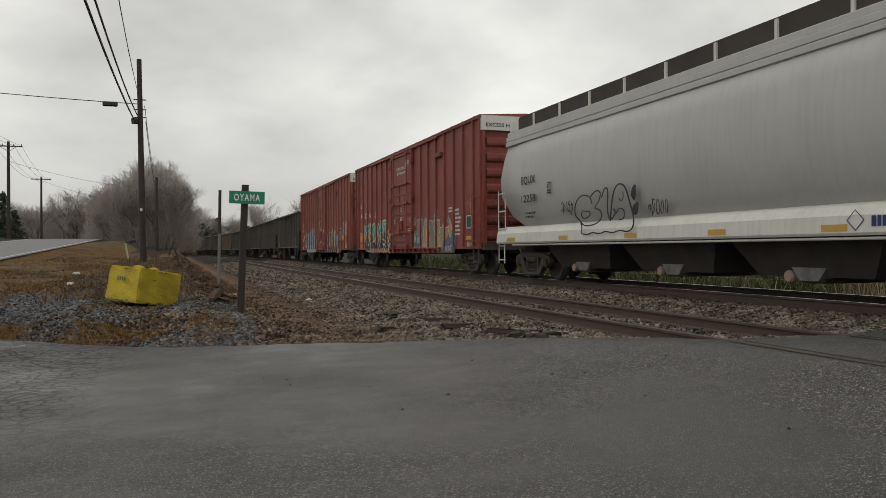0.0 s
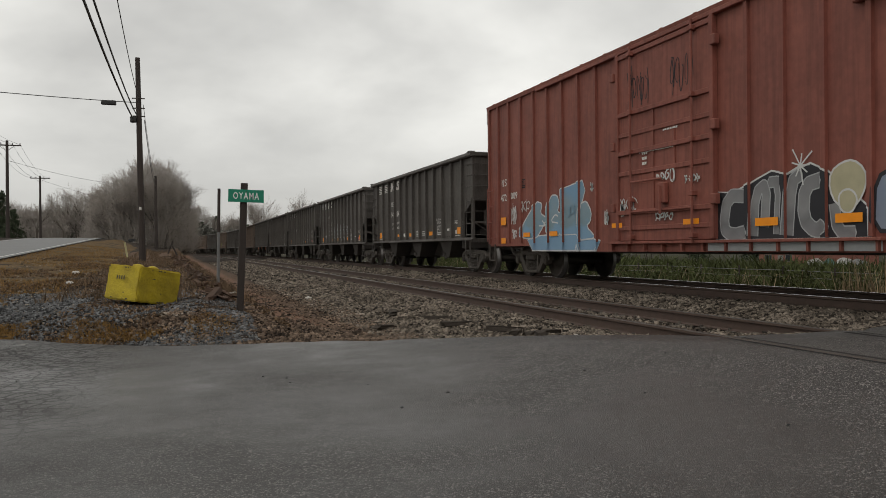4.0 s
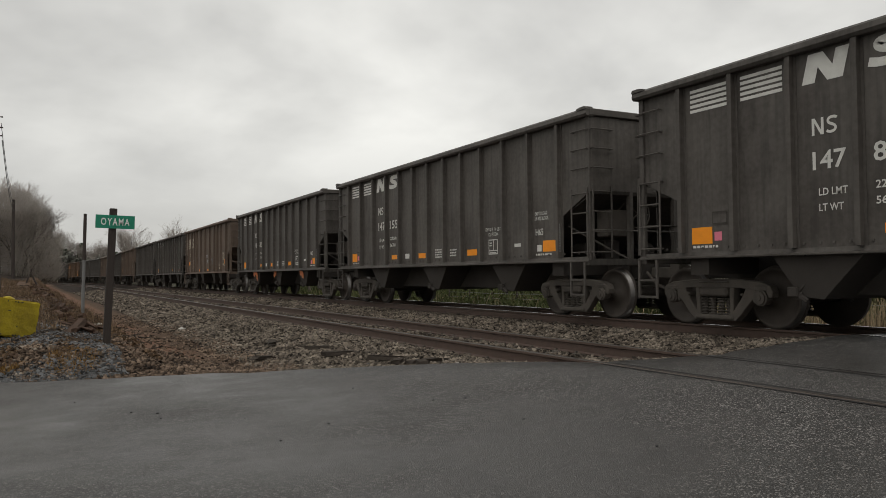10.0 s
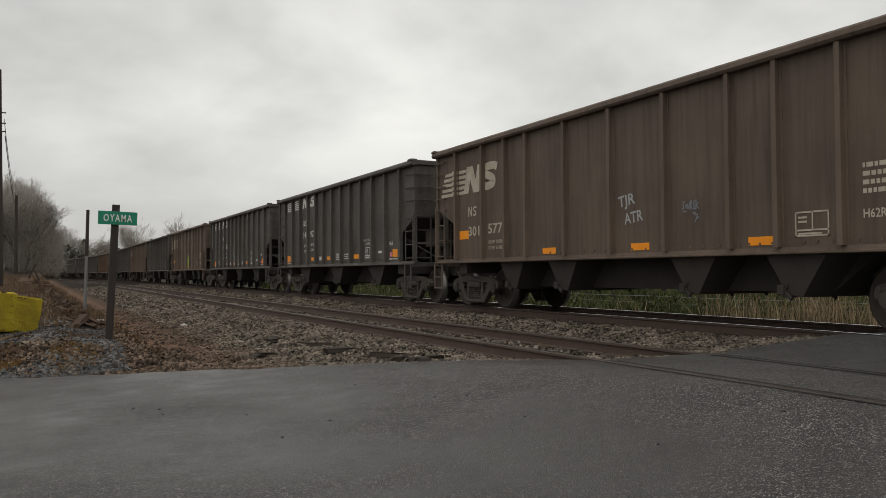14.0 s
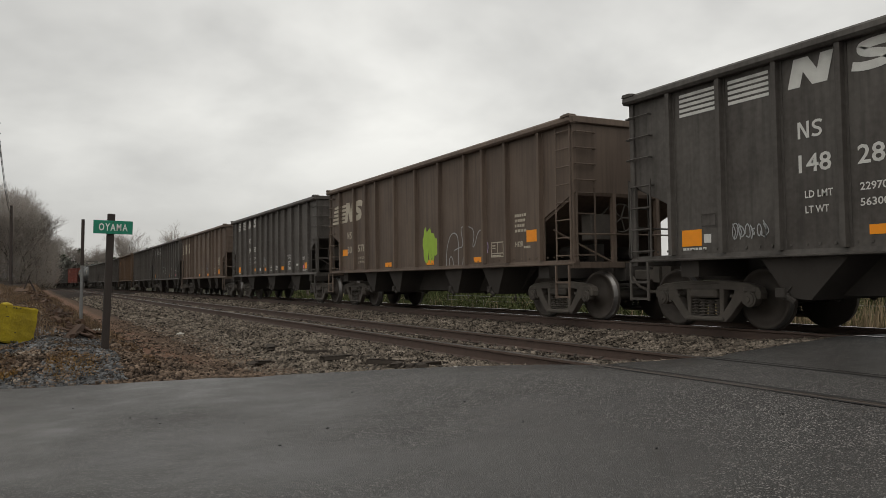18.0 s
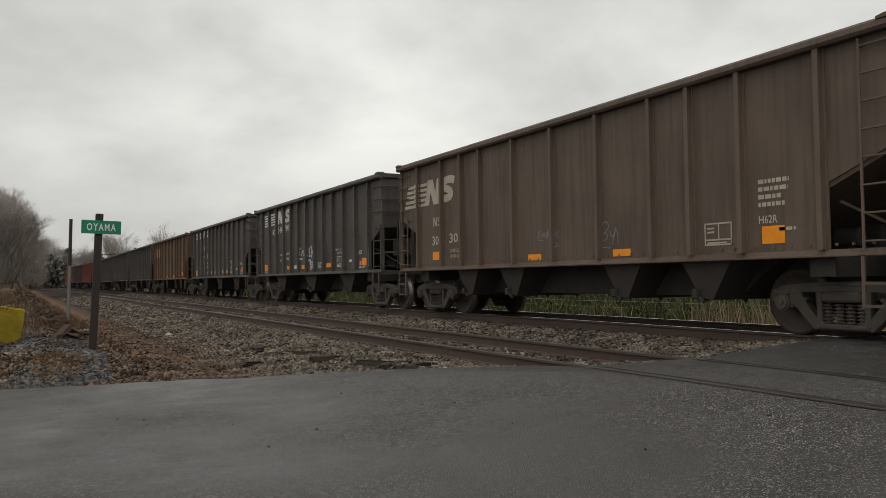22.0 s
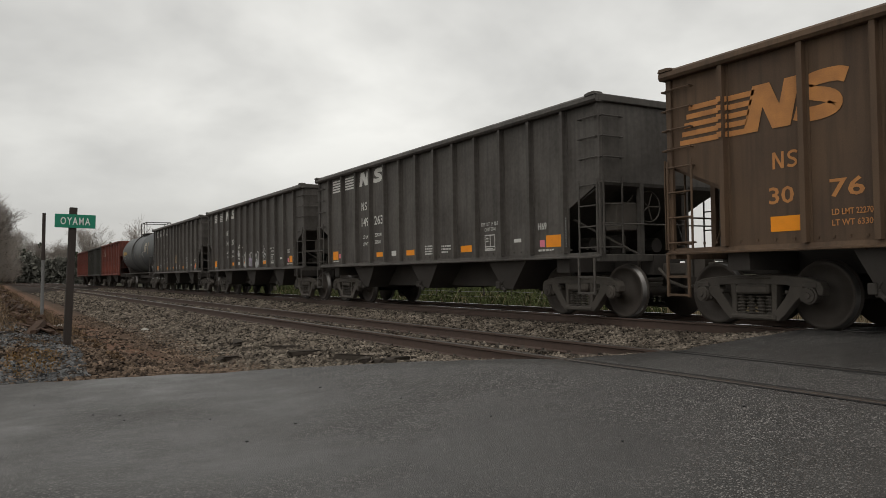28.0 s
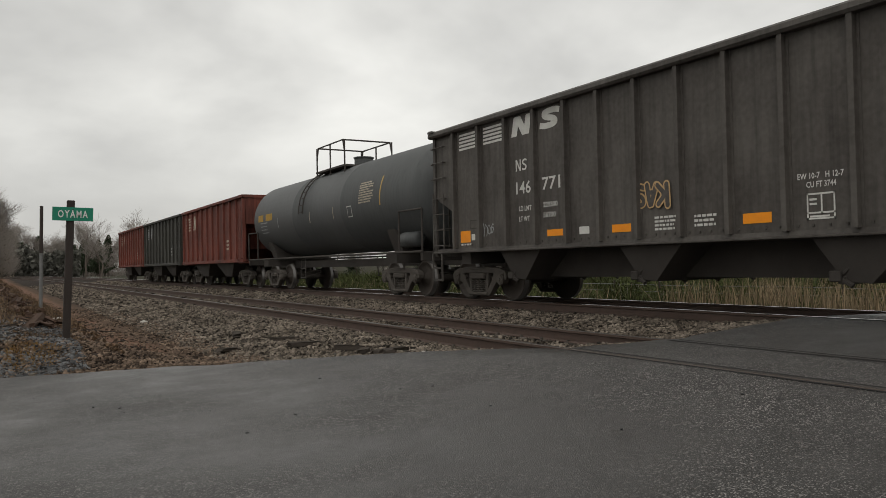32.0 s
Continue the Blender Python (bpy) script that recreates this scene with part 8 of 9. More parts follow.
block = concrete_block(-0.60, 14.78, -0.11, 0.90, 0.84, 0.61, 41, 8.8, "yellow-painted concrete block tilted on blue-grey gravel", 3)
for k in range(4):
    bm = rect(0.03, 0.07)
    part("faint_mark", bm, SCUFF, block, "", Matrix.Translation((-0.4835, 0.12 - k * 0.06, 0.36)) @ pose(0, 0, 0, 90, 0, -90))

# ---------------------------------------------------------------- poles and wires
WOOD_POLE = shade("dark_weathered_pole", (0.042, 0.031, 0.026), 0.9, dark=(0.022, 0.017, 0.015), scale=3, stretch=(6, 6, 0.4), bump=0.4, bump_scale=20)
WIRE = shade("black_cable", (0.018, 0.018, 0.018), 0.6)
PLASTIC = shade("grey_metal_pole", (0.16, 0.16, 0.155), 0.7, dark=(0.10, 0.10, 0.10), scale=5)


def pole(name, label, x, y, z, h, r, lean=0.0, arms=(), mat=WOOD_POLE):
    thing = tagged(new(name), label, "pole", "poles along the road")
    thing.matrix_basis = pose(x, y, z, 0, lean, 0)
    bm = rod(B(), (0, 0, -0.4), (0, 0, h), r, 12, r * 0.68)
    part("shaft", bm, mat, thing)
    for hz, w in arms:
        bm = box(B(), -w / 2, w / 2, -0.09, -0.2, hz - 0.06, hz + 0.06, 0.01)
        for s in (-1, 1):
            rod(bm, (s * w * 0.28, -0.15, hz - 0.03), (0, -0.12, hz - 0.6), 0.02, 5)
        arm = part("crossarm", bm, mat, thing)
        for k in (-0.46, -0.2, 0.2, 0.46):
            part("insulator", lathe(B(), [(0, 0.03), (0.05, 0.06), (0.1, 0.04), (0.16, 0.05), (0.2, 0.02)], 8, "z"), PLASTIC, arm, "", pose(k * w, -0.15, hz + 0.06))
    return thing


p1 = pole("utility_pole", "tall dark wooden utility pole with cables and a junction box", -1.60, 42.0, 0.25, 10.3, 0.17, -0.85)
bm = box(B(), -0.42, -0.12, -0.18, 0.08, 7.02, 7.30, 0.03)
part("junction_box", bm, WIRE, p1, "black junction box")
bm = B()
for hz in (7.35, 7.75, 8.25):
    rod(bm, (-0.3, 0, hz), (0.3, 0, hz), 0.03, 6)
part("brackets", bm, STEEL, p1)
part("number_tag", box(B(), -0.1, 0.02, -0.175, -0.168, 2.6, 2.75), PALE, p1)
pole("utility_pole", "short weathered wooden utility pole before bare trees", -1.80, 80.0, 0.7, 7.3, 0.17)
post = pole("marker_post", "slim grey post with a dark upper half by the ditch", 1.22, 24.7, ground_z(1.22, 24.7), 2.67 - ground_z(1.22, 24.7), 0.052, 1.0, mat=PLASTIC)
# a dark brown rod round the shaft makes the post's upper half darker
part("upper_sleeve", rod(B(), (0, 0, 1.35 - ground_z(1.22, 24.7)), (0, 0, 2.69 - ground_z(1.22, 24.7)), 0.050, 10, 0.046), WOOD_POLE, post, "dark brown upper half")
pole("utility_pole", "distant wooden pole with a crossarm across the highway", -16.0, 88.0, 2.2, 9.8, 0.19, arms=((9.3, 2.6),))
pole("utility_pole", "distant wooden pole with a crossarm across the highway", -20.0, 135.0, 2.6, 10.0, 0.2, arms=((9.6, 2.8),))
pole("utility_pole", "distant wooden pole with a crossarm across the highway", -13.0, 34.0, 1.2, 9.6, 0.18, arms=((9.2, 2.6),))


def cable(name, label, a, b, sag, r, knots=18):
    """A wire hung between two places."""
    pts = []
    for i in range(knots + 1):
        f = i / knots
        p = Vector(a).lerp(Vector(b), f)
        p.z -= sag * 4 * f * (1 - f)
        pts.append(p)
    bm = B()
    rings = []
    for i, p in enumerate(pts):
        d = pts[min(i + 1, knots)] - pts[max(i - 1, 0)]
        turn = d.to_track_quat("Z", "Y").to_matrix()
        rings.append([bm.verts.new(p + turn @ Vector((r * math.cos(k * math.pi / 3), r * math.sin(k * math.pi / 3), 0))) for k in range(6)])
    for a2, b2 in zip(rings, rings[1:]):
        for k in range(6):
            bm.faces.new((a2[k], a2[(k + 1) % 6], b2[(k + 1) % 6], b2[k]))
    return tagged(part(name, bm, WIRE, None, label), category="cable", group="overhead cables")


cable("thick_cable", "thick black telephone cable hung from the utility pole", (-1.9, 42, 7.30), (-2.0, -12, 7.9), 1.05, 0.034)
cable("thick_cable", "thick black telephone cable hung from the utility pole", (-1.85, 42, 7.72), (-1.75, -12, 8.2), 1.15, 0.028)
cable("thin_wire", "thin overhead wire running along the poles", (-1.7, 42, 8.45), (-0.75, -12, 8.2), 1.35, 0.013)
spl = cable("service_cable", "black service cable crossing over to the highway", (-1.7, 42, 8.28), (-22.0, 40, 9.2), 0.25, 0.020)
bm = box(B(), -3.45, -2.75, 41.75, 41.95, 8.07, 8.30, 0.04)
part("splice_case", bm, WIRE, spl, "black splice case")
cable("thin_wire", "thin overhead wire running to the next pole", (-1.5, 42, 8.2), (-1.8, 80, 7.6), 0.7, 0.014)
cable("thin_wire", "thin overhead wire running to the next pole", (-1.45, 42, 7.4), (-1.75, 80, 7.0), 0.8, 0.018)
for k, dx in enumerate((-1.2, -0.5, 0.5, 1.2)):
    cable("thin_wire", "thin overhead wire along the highway", (-16 + dx, 88, 11.6), (-13 + dx, 34, 10.5), 0.9, 0.012)
    cable("thin_wire", "thin overhead wire along the highway", (-16 + dx, 88, 11.6), (-20 + dx, 135, 12.3), 0.8, 0.014)
cable("thin_wire", "thin overhead wire over the highway", (-16, 88, 10.0), (-2, 95, 8.0), 0.5, 0.014)
cable("thin_wire", "thin overhead wire over the highway", (-20, 135, 12.0), (-1, 150, 8.0), 0.6, 0.016)

# a slanting pale marker stake on the bank
stake = tagged(new("marker_stake"), "slanting yellowish marker stake on the grass bank", "stake")
stake.matrix_basis = pose(-2.45, 45, ground_z(-2.45, 45) - 0.1, 0, -9, 0)
part("stake_pole", rod(B(), (0, 0, 0), (0, 0, 1.0), 0.05, 8), spray("pale_stake_paint", (0.42, 0.38, 0.2)), stake)
part("stake_tag", box(B(), 0.2, 0.55, -0.02, 0.02, 0.95, 1.1, 0.01), WIRE, stake)
for k, (x, y, h, ln) in enumerate(((-0.6, 60, 1.2, 20), (0.2, 48, 0.9, -25))):
    st = tagged(new("broken_stake"), "leaning broken wooden stake on the earth bank", "stake")
    st.matrix_basis = pose(x, y, ground_z(x, y) - 0.1, 0, ln, 0)
    part("stake_pole", rod(B(), (0, 0, 0), (0, 0, h), 0.06, 7, 0.04), WOOD_POLE, st)

# ---------------------------------------------------------------- trees
BARK = shade("grey_brown_bark", (0.105, 0.088, 0.073), 0.9, dark=(0.06, 0.05, 0.042), scale=5, objects=0.25, spec=0.12)
TWIG = shade("grey_brown_twigs", (0.31, 0.275, 0.246), 0.9, dark=(0.20, 0.177, 0.158), scale=2, objects=0.25, spec=0.12)
# needles paled and greyed: the haze of distance is put into this colour
HAZED_NEEDLE = shade("hazed_evergreen_needles", (0.125, 0.122, 0.105), 0.9, dark=(0.085, 0.084, 0.074), scale=2, island=0.4, spec=0.12)
NEEDLE = shade("dark_evergreen_needles", (0.060, 0.074, 0.044), 0.85, dark=(0.034, 0.044, 0.028), scale=2, island=0.5, spec=0.12)
DEADLEAF = shade("dull_brown_vine_leaves", (0.26, 0.222, 0.180), 0.9, dark=(0.17, 0.144, 0.115), scale=2, island=0.5, spec=0.12)


def sticks(name, segs, mat, sides=3):
    """Tapered sticks from rows of (start, end, radius, radius) as one mesh."""
    s = np.array([(*a, *b, p, q) for a, b, p, q in segs], dtype=float)
    a, b = s[:, :3], s[:, 3:6]
    d = b - a
    d /= np.maximum(np.linalg.norm(d, axis=1), 1e-6)[:, None]
    ref = np.where(np.abs(d[:, 2:3]) < 0.9, np.array([[0, 0, 1.0]]), np.array([[1.0, 0, 0]]))
    u = np.cross(d, ref)
    u /= np.linalg.norm(u, axis=1)[:, None]
    w = np.cross(d, u)
    n = len(s)
    rings = []
    for end, r in ((a, s[:, 6]), (b, s[:, 7])):
        for i in range(sides):
            t = 2 * math.pi * i / sides
            rings.append(end + (u * math.cos(t) + w * math.sin(t)) * r[:, None])
    v = np.stack(rings, 1)
    o = (np.arange(n) * 2 * sides)[:, None]
    f = np.concatenate([o + np.array([[i, (i + 1) % sides, sides + (i + 1) % sides, sides + i]]) for i in range(sides)])
    me = bpy.data.meshes.new(name)
    me.vertices.add(v.shape[0] * v.shape[1])
    me.vertices.foreach_set("co", v.reshape(-1))
    me.loops.add(f.size)
    me.polygons.add(len(f))
    me.loops.foreach_set("vertex_index", f.reshape(-1))
    me.polygons.foreach_set("loop_start", np.arange(len(f)) * 4)
    me.update(calc_edges=True)
    me.materials.append(mat)
    return me


def flakes(name, pts, size, mat, seed):
    """Small leaf or needle flakes at random turns round the given places."""
    rng = np.random.default_rng(seed)
    p = np.array(pts)
    n = len(p)
    a = rng.normal(size=(n, 3))
    a /= np.linalg.norm(a, axis=1)[:, None]
    b = np.cross(a, rng.normal(size=(n, 3)))
    b /= np.linalg.norm(b, axis=1)[:, None]
    k = size * rng.uniform(0.5, 1.4, n)[:, None]
    v = np.stack([p - a * k, p - b * k * 0.5, p + a * k, p + b * k * 0.5], 1)
    me = bpy.data.meshes.new(name)
    me.vertices.add(n * 4)
    me.vertices.foreach_set("co", v.reshape(-1))
    me.loops.add(n * 4)
    me.polygons.add(n)
    me.loops.foreach_set("vertex_index", np.arange(n * 4))
    me.polygons.foreach_set("loop_start", np.arange(n) * 4)
    me.update(calc_edges=True)
    me.materials.append(mat)
    return me


def bare_tree_meshes(seed, height, spread, depth=6, stems=1, twig=0.012):
    """Trunk and limbs, and the fine twigs, of a leafless tree."""
    rnd = random.Random(seed)
    thick, thin = [], []
    def grow(p, d, ln, r, k):
        bits = 3
        for i in range(bits):
            q = p + d * ln / bits
            r2 = r * (1 - 0.22 / bits)
            (thick if k < 3 else thin).append((p, q, r, r2))
            d = (d + Vector((rnd.uniform(-1, 1), rnd.uniform(-1, 1), rnd.uniform(-0.4, 0.9))) * 0.13).normalized()
            p, r = q, r2
            if k >= depth:
                continue
            if i >= (1 if k == 0 else 0):
                n = 2 if (i == bits - 1 or rnd.random() < 0.35) else 1
                for _ in range(n):
                    side = Vector((rnd.uniform(-1, 1), rnd.uniform(-1, 1), rnd.uniform(-0.25, 0.55))).normalized()
                    nd = (d * 0.75 + side * spread * rnd.uniform(0.5, 1.1)).normalized()
                    grow(p, nd, ln * rnd.uniform(0.55, 0.82), max(twig, r * rnd.uniform(0.45, 0.65)), k + 1)
    for s in range(stems):
        d = Vector((rnd.uniform(-0.25, 0.25), rnd.uniform(-0.25, 0.25), 1)).normalized() if stems > 1 else Vector((rnd.uniform(-0.06, 0.06), rnd.uniform(-0.06, 0.06), 1)).normalized()
        grow(Vector((rnd.uniform(-0.3, 0.3) * (stems > 1), rnd.uniform(-0.3, 0.3) * (stems > 1), -0.2)), d, height * rnd.uniform(0.30, 0.38), height * 0.014 + 0.03, 0)
    return sticks("trunk", thick, BARK, 6), sticks("crown", thin, TWIG, 3)


BARE = [bare_tree_meshes(3, 10.5, 0.75, 5), bare_tree_meshes(8, 9.5, 0.85, 5), bare_tree_meshes(15, 11.0, 0.7, 5), bare_tree_meshes(21, 8.5, 0.9, 5)]


def bare_tree(kind, x, y, scale, rz, label, z=None):
    t = tagged(new("bare_tree"), label, "tree")
    t.matrix_basis = pose(x, y, ground_z(x, y) - 0.1 if z is None else z, 0, 0, rz)
    trunk, crown = kind
    m = Matrix.Scale(scale, 4)
    place("trunk", trunk, t, "", m)
    place("crown", crown, t, "", m)
    return t


rnd = random.Random(44)
# the big thicket between the highway and the track: a dome of trees, shrubs and fine brush
DOME = [(-9.0, 1.5), (-8.5, 5.6), (-7.2, 7.8), (-5.2, 9.6), (-3.6, 10.9), (-2.4, 11.2), (-0.8, 10.6), (0.2, 9.4), (1.0, 7.4), (1.6, 5.2), (1.9, 1.0)]
for k in range(13):
    x = -7.4 + 8.4 * k / 12 + rnd.uniform(-0.3, 0.3)
    bare_tree(BARE[k % 4], x, 95 + rnd.uniform(-3, 4), lerp_table(x, DOME) / 13.0 * rnd.uniform(0.9, 1.05), rnd.uniform(0, 360), "bare grey-brown tree in the trackside thicket", 0.8)
rng = np.random.default_rng(9)
segs = []
while len(segs) < 40000:
    x, y = rng.uniform(-8.9, 1.8), rng.uniform(91, 99)
    top = lerp_table(x, DOME) * (0.90 + 0.22 * noise.noise((x * 0.8, y * 0.4, 3)))
    z = 0.5 + (top - 0.5) * rng.random() ** 0.85
    if z > 0.55 * top and rng.random() < (0.15 if x < 0.3 else 0.5):
        continue
    out = Vector((0.16 * (x + 3.0) + rng.normal() * 0.35, rng.normal() * 0.35, 0.9 + rng.normal() * 0.25)).normalized()
    ln = rng.uniform(0.5, 1.5)
    p = Vector((x, y, z))
    q = p + out * ln
    segs.append((p, q, 0.016, 0.007))
    for _ in range(2):
        f = rng.uniform(0.3, 0.9)
        side = (out + Vector(rng.normal(size=3)) * 0.45).normalized()
        segs.append((p.lerp(q, f), p.lerp(q, f) + side * ln * 0.5, 0.010, 0.005))
tagged(new("thicket_brush", sticks("thicket_brush", segs, TWIG, 3)), "dense grey-brown winter brush of the trackside thicket", "brush", kind="stuff")
pts = []
while len(pts) < 14000:
    x, y, z = rng.uniform(-8.6, 2.2), rng.uniform(91, 99), rng.uniform(0.3, 8.0)
    if z < 0.72 * lerp_table(x, DOME) and noise.noise((x * 0.9, y * 0.9, z * 0.9)) > -0.2:
        pts.append((x, y, z))
tagged(new("thicket_leaves", flakes("thicket_leaves", pts, 0.09, DEADLEAF, 10)), "dull brown vines and dead leaves tangled in the thicket", "foliage", kind="stuff")


# fallen leaves and broken twigs on the bank, the verge and the ditch
LITTER = shade("fallen_brown_leaves", (0.150, 0.100, 0.062), 0.9, dark=(0.062, 0.042, 0.028), scale=4, island=0.6, spec=0.12)
pts = []
while len(pts) < 26000:
    x, y = rng.uniform(-5.5, 2.3), 11.2 + 34 * rng.random() ** 1.8
    if not (1.65 < x < 2.6) and beyond_road(x, y, 0.05) and noise.noise((x * 0.5, y * 0.35, 11)) + 0.35 * noise.noise((x * 2.1, y * 1.4, 4)) > (-0.02 if x > 0.3 or y > 17 else 0.16):
        pts.append((x, y, ground_z(x, y) + rng.uniform(0.012, 0.05)))
tagged(new("fallen_leaves", flakes("fallen_leaves", pts, 0.032, LITTER, 12)), "fallen brown leaves littering the bank and ditch", "leaves", kind="stuff")
segs = []
while len(segs) < 240:
    y = 13 + 40 * rng.random() ** 1.5
    x = rng.uniform(-0.6, 1.9) - 0.02 * (y - 13)
    p = Vector((x, y, ground_z(x, y) + rng.uniform(0.02, 0.06)))
    a = rng.uniform(-0.7, 0.7) + 1.2
    q = p + Vector((math.cos(a), math.sin(a), 0)) * rng.uniform(0.2, 0.8)
    q.z = ground_z(q.x, q.y) + rng.uniform(0.02, 0.16)
    segs.append((p, q, rng.uniform(0.005, 0.013), 0.004))
tagged(new("fallen_twigs", sticks("fallen_twigs", segs, SLAB, 5)), "dark broken twigs and branches lying on the bank", "twigs", kind="stuff")

LOG = shade("rotting_brown_wood", (0.105, 0.066, 0.047), 0.95, dark=(0.038, 0.026, 0.020), scale=3, stretch=(0.6, 6, 6), objects=0.35, bump=0.7, bump_scale=18, spec=0.12)
for k in range(64):
    y = 16.5 + 32 * (k / 63) ** 1.2
    ln = rng.uniform(0.9, 2.8)
    x = lerp_table(y, [(15, 1.0), (20, 0.72), (30, 0.5), (48, 0.0)]) + rng.uniform(-0.30, 0.30)
    square = k % 6 == 0
    bm = box(B(), -ln / 2, ln / 2, -0.08, 0.08, -0.05, 0.05, 0.015) if square else rod(B(), (-ln / 2, 0, 0), (ln / 2, 0, 0), rng.uniform(0.025, 0.06), 8, rng.uniform(0.015, 0.03))
    for v in bm.verts:
        v.co += Vector(rng.uniform(-0.02, 0.02, 3))
    lie = pose(x, y, ground_z(x, y) + 0.05 + 0.10 * rng.random(), 0, rng.uniform(-4, 4), 92 + rng.uniform(-13, 13))
    tagged(part("old_tie" if square else "fallen_log", bm, LOG, None, "rotting brown railway tie thrown on the bank" if square else "fallen brown log lying along the bank", lie), category="wood piece", group="old wood along the bank")


def evergreen_meshes(seed, height, width, n=2600):
    rng2 = np.random.default_rng(seed)
    rnd2 = random.Random(seed)
    segs = [(Vector((0, 0, -0.2)), Vector((0.05, 0, height * 0.9)), height * 0.022, height * 0.004)]
    pts2 = []
    for k in range(46):
        f = 0.12 + 0.86 * k / 45
        z = height * f
        a = rnd2.uniform(0, 6.28)
        ln = width * (1 - f) ** 0.75 * rnd2.uniform(0.55, 1.15) + 0.15
        e = Vector((math.cos(a) * ln, math.sin(a) * ln, z - 0.08 * ln + rnd2.uniform(-0.2, 0.4)))
        segs.append((Vector((0, 0, z)), e, 0.03, 0.008))
        m = int(n / 46)
        t = rng2.random(m) ** 0.7
        for i in range(m):
            pts2.append((e.x * t[i] + rng2.normal() * 0.16 * width * 0.5, e.y * t[i] + rng2.normal() * 0.16 * width * 0.5, z + (e.z - z) * t[i] + rng2.normal() * 0.18))
    return sticks("trunk", segs, BARK, 5), flakes("crown", pts2, 0.20, NEEDLE, seed)


PINES = [evergreen_meshes(2, 7.0, 2.4), evergreen_meshes(5, 8.5, 2.0), evergreen_meshes(7, 6.0, 2.6)]


def evergreen(kind, x, y, scale, rz, label, z=None):
    t = tagged(new("evergreen_tree"), label, "tree")
    t.matrix_basis = pose(x, y, ground_z(x, y) - 0.1 if z is None else z, 0, 0, rz)
    for name, me in zip(("trunk", "crown"), kind):
        place(name, me, t, "", Matrix.Scale(scale, 4))
    return t


FAR_BARE, FAR_PINE = "distant bare tree in the grey treeline", "distant dark evergreen in the treeline"
# across the highway
for k in range(34):
    y = rnd.uniform(170, 260)
    x = -y * math.tan(radians(rnd.uniform(4.5, 14)))
    if rnd.random() < 0.62:
        bare_tree(BARE[k % 4], x, y, rnd.uniform(1.0, 1.35), rnd.uniform(0, 360), FAR_BARE, 2.2)
    else:
        evergreen(PINES[k % 3], x, y, rnd.uniform(1.0, 1.5), rnd.uniform(0, 360), FAR_PINE, 2.2)
segs = []
while len(segs) < 30000:
    y = rng.uniform(185, 235)
    x = -y * math.tan(radians(rng.uniform(3.0, 15)))
    top = 8.2 + 2.2 * noise.noise((x * 0.13, y * 0.06, 8)) + 1.0 * noise.noise((x * 0.5, 3, 8))
    z = 1.6 + top * rng.random() ** 1.2
    d = Vector((rng.normal() * 0.4, rng.normal() * 0.4, 1.0)).normalized() * rng.uniform(0.7, 2.0)
    p = Vector((x, y, z))
    segs.append((p, p + d, 0.04, 0.015))
tagged(new("far_woods", sticks("far_woods", segs, TWIG, 3)), "grey hazy bare woods across the highway", "woods", kind="stuff")
evergreen(PINES[0], -29, 165, 0.95, 30, FAR_PINE, 2.0)
evergreen(PINES[2], -31.5, 168, 0.9, 80, FAR_PINE, 2.0)
# beyond the bend of the track and along its far side
for k in range(44):
    a = rnd.uniform(0.5, 9.0)
    y = rnd.uniform(215, 300)
    x = y * math.tan(radians(a))
    if rnd.random() < 0.6:
        bare_tree(BARE[k % 4], x, y, rnd.uniform(1.0, 1.5), rnd.uniform(0, 360), FAR_BARE, -0.5)
    else:
        evergreen(PINES[k % 3], x, y, rnd.uniform(1.0, 1.5), rnd.uniform(0, 360), FAR_PINE, -0.5)
segs = []
while len(segs) < 9000:
    y = rng.uniform(235, 300)
    x = y * math.tan(radians(rng.uniform(-1.0, 10.5)))
    top = 8.5 + 3.0 * noise.noise((x * 0.1, y * 0.05, 5)) + 1.2 * noise.noise((x * 0.5, 7, 8))
    p = Vector((x, y, -1.0 + top * rng.random() ** 1.2))
    segs.append((p, p + Vector((rng.normal() * 0.4, rng.normal() * 0.4, 1.0)).normalized() * rng.uniform(0.8, 2.2), 0.05, 0.02))
tagged(new("far_woods", sticks("far_woods", segs, TWIG, 3)), "grey hazy bare woods beyond the bend of the track", "woods", kind="stuff")
# evergreen mass beyond the bend, its flakes coloured with haze
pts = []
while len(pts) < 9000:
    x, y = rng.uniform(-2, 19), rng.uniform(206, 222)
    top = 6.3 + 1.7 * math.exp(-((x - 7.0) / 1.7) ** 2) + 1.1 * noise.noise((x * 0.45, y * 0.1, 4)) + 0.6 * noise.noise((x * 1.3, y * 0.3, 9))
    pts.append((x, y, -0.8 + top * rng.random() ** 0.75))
tagged(new("far_evergreens", flakes("far_evergreens", pts, 0.55, HAZED_NEEDLE, 77)), "evergreen thicket beyond the bend of the track, greyed by painted haze", "woods", kind="stuff")
for k, (x, y, s) in enumerate(((19.9, 61, 0.80), (27, 66, 0.62), (33, 74, 0.7), (15.5, 95, 0.9), (14.2, 125, 1.0), (13.6, 140, 1.05))):
    bare_tree(BARE[(k + 1) % 4], x, y, s, 70 * k, "bare tree standing beyond the tracks")
for k in range(46):
    a = rnd.uniform(11, 72)
    d = rnd.uniform(120, 170)
    x, y = d * math.sin(radians(a)), d * math.cos(radians(a))
    if k % 3:
        bare_tree(BARE[k % 4], x, y, rnd.uniform(0.6, 0.85), rnd.uniform(0, 360), FAR_BARE, -2.5)
    else:
        evergreen(PINES[k % 3], x, y, rnd.uniform(0.7, 1.0), rnd.uniform(0, 360), FAR_PINE, -2.5)

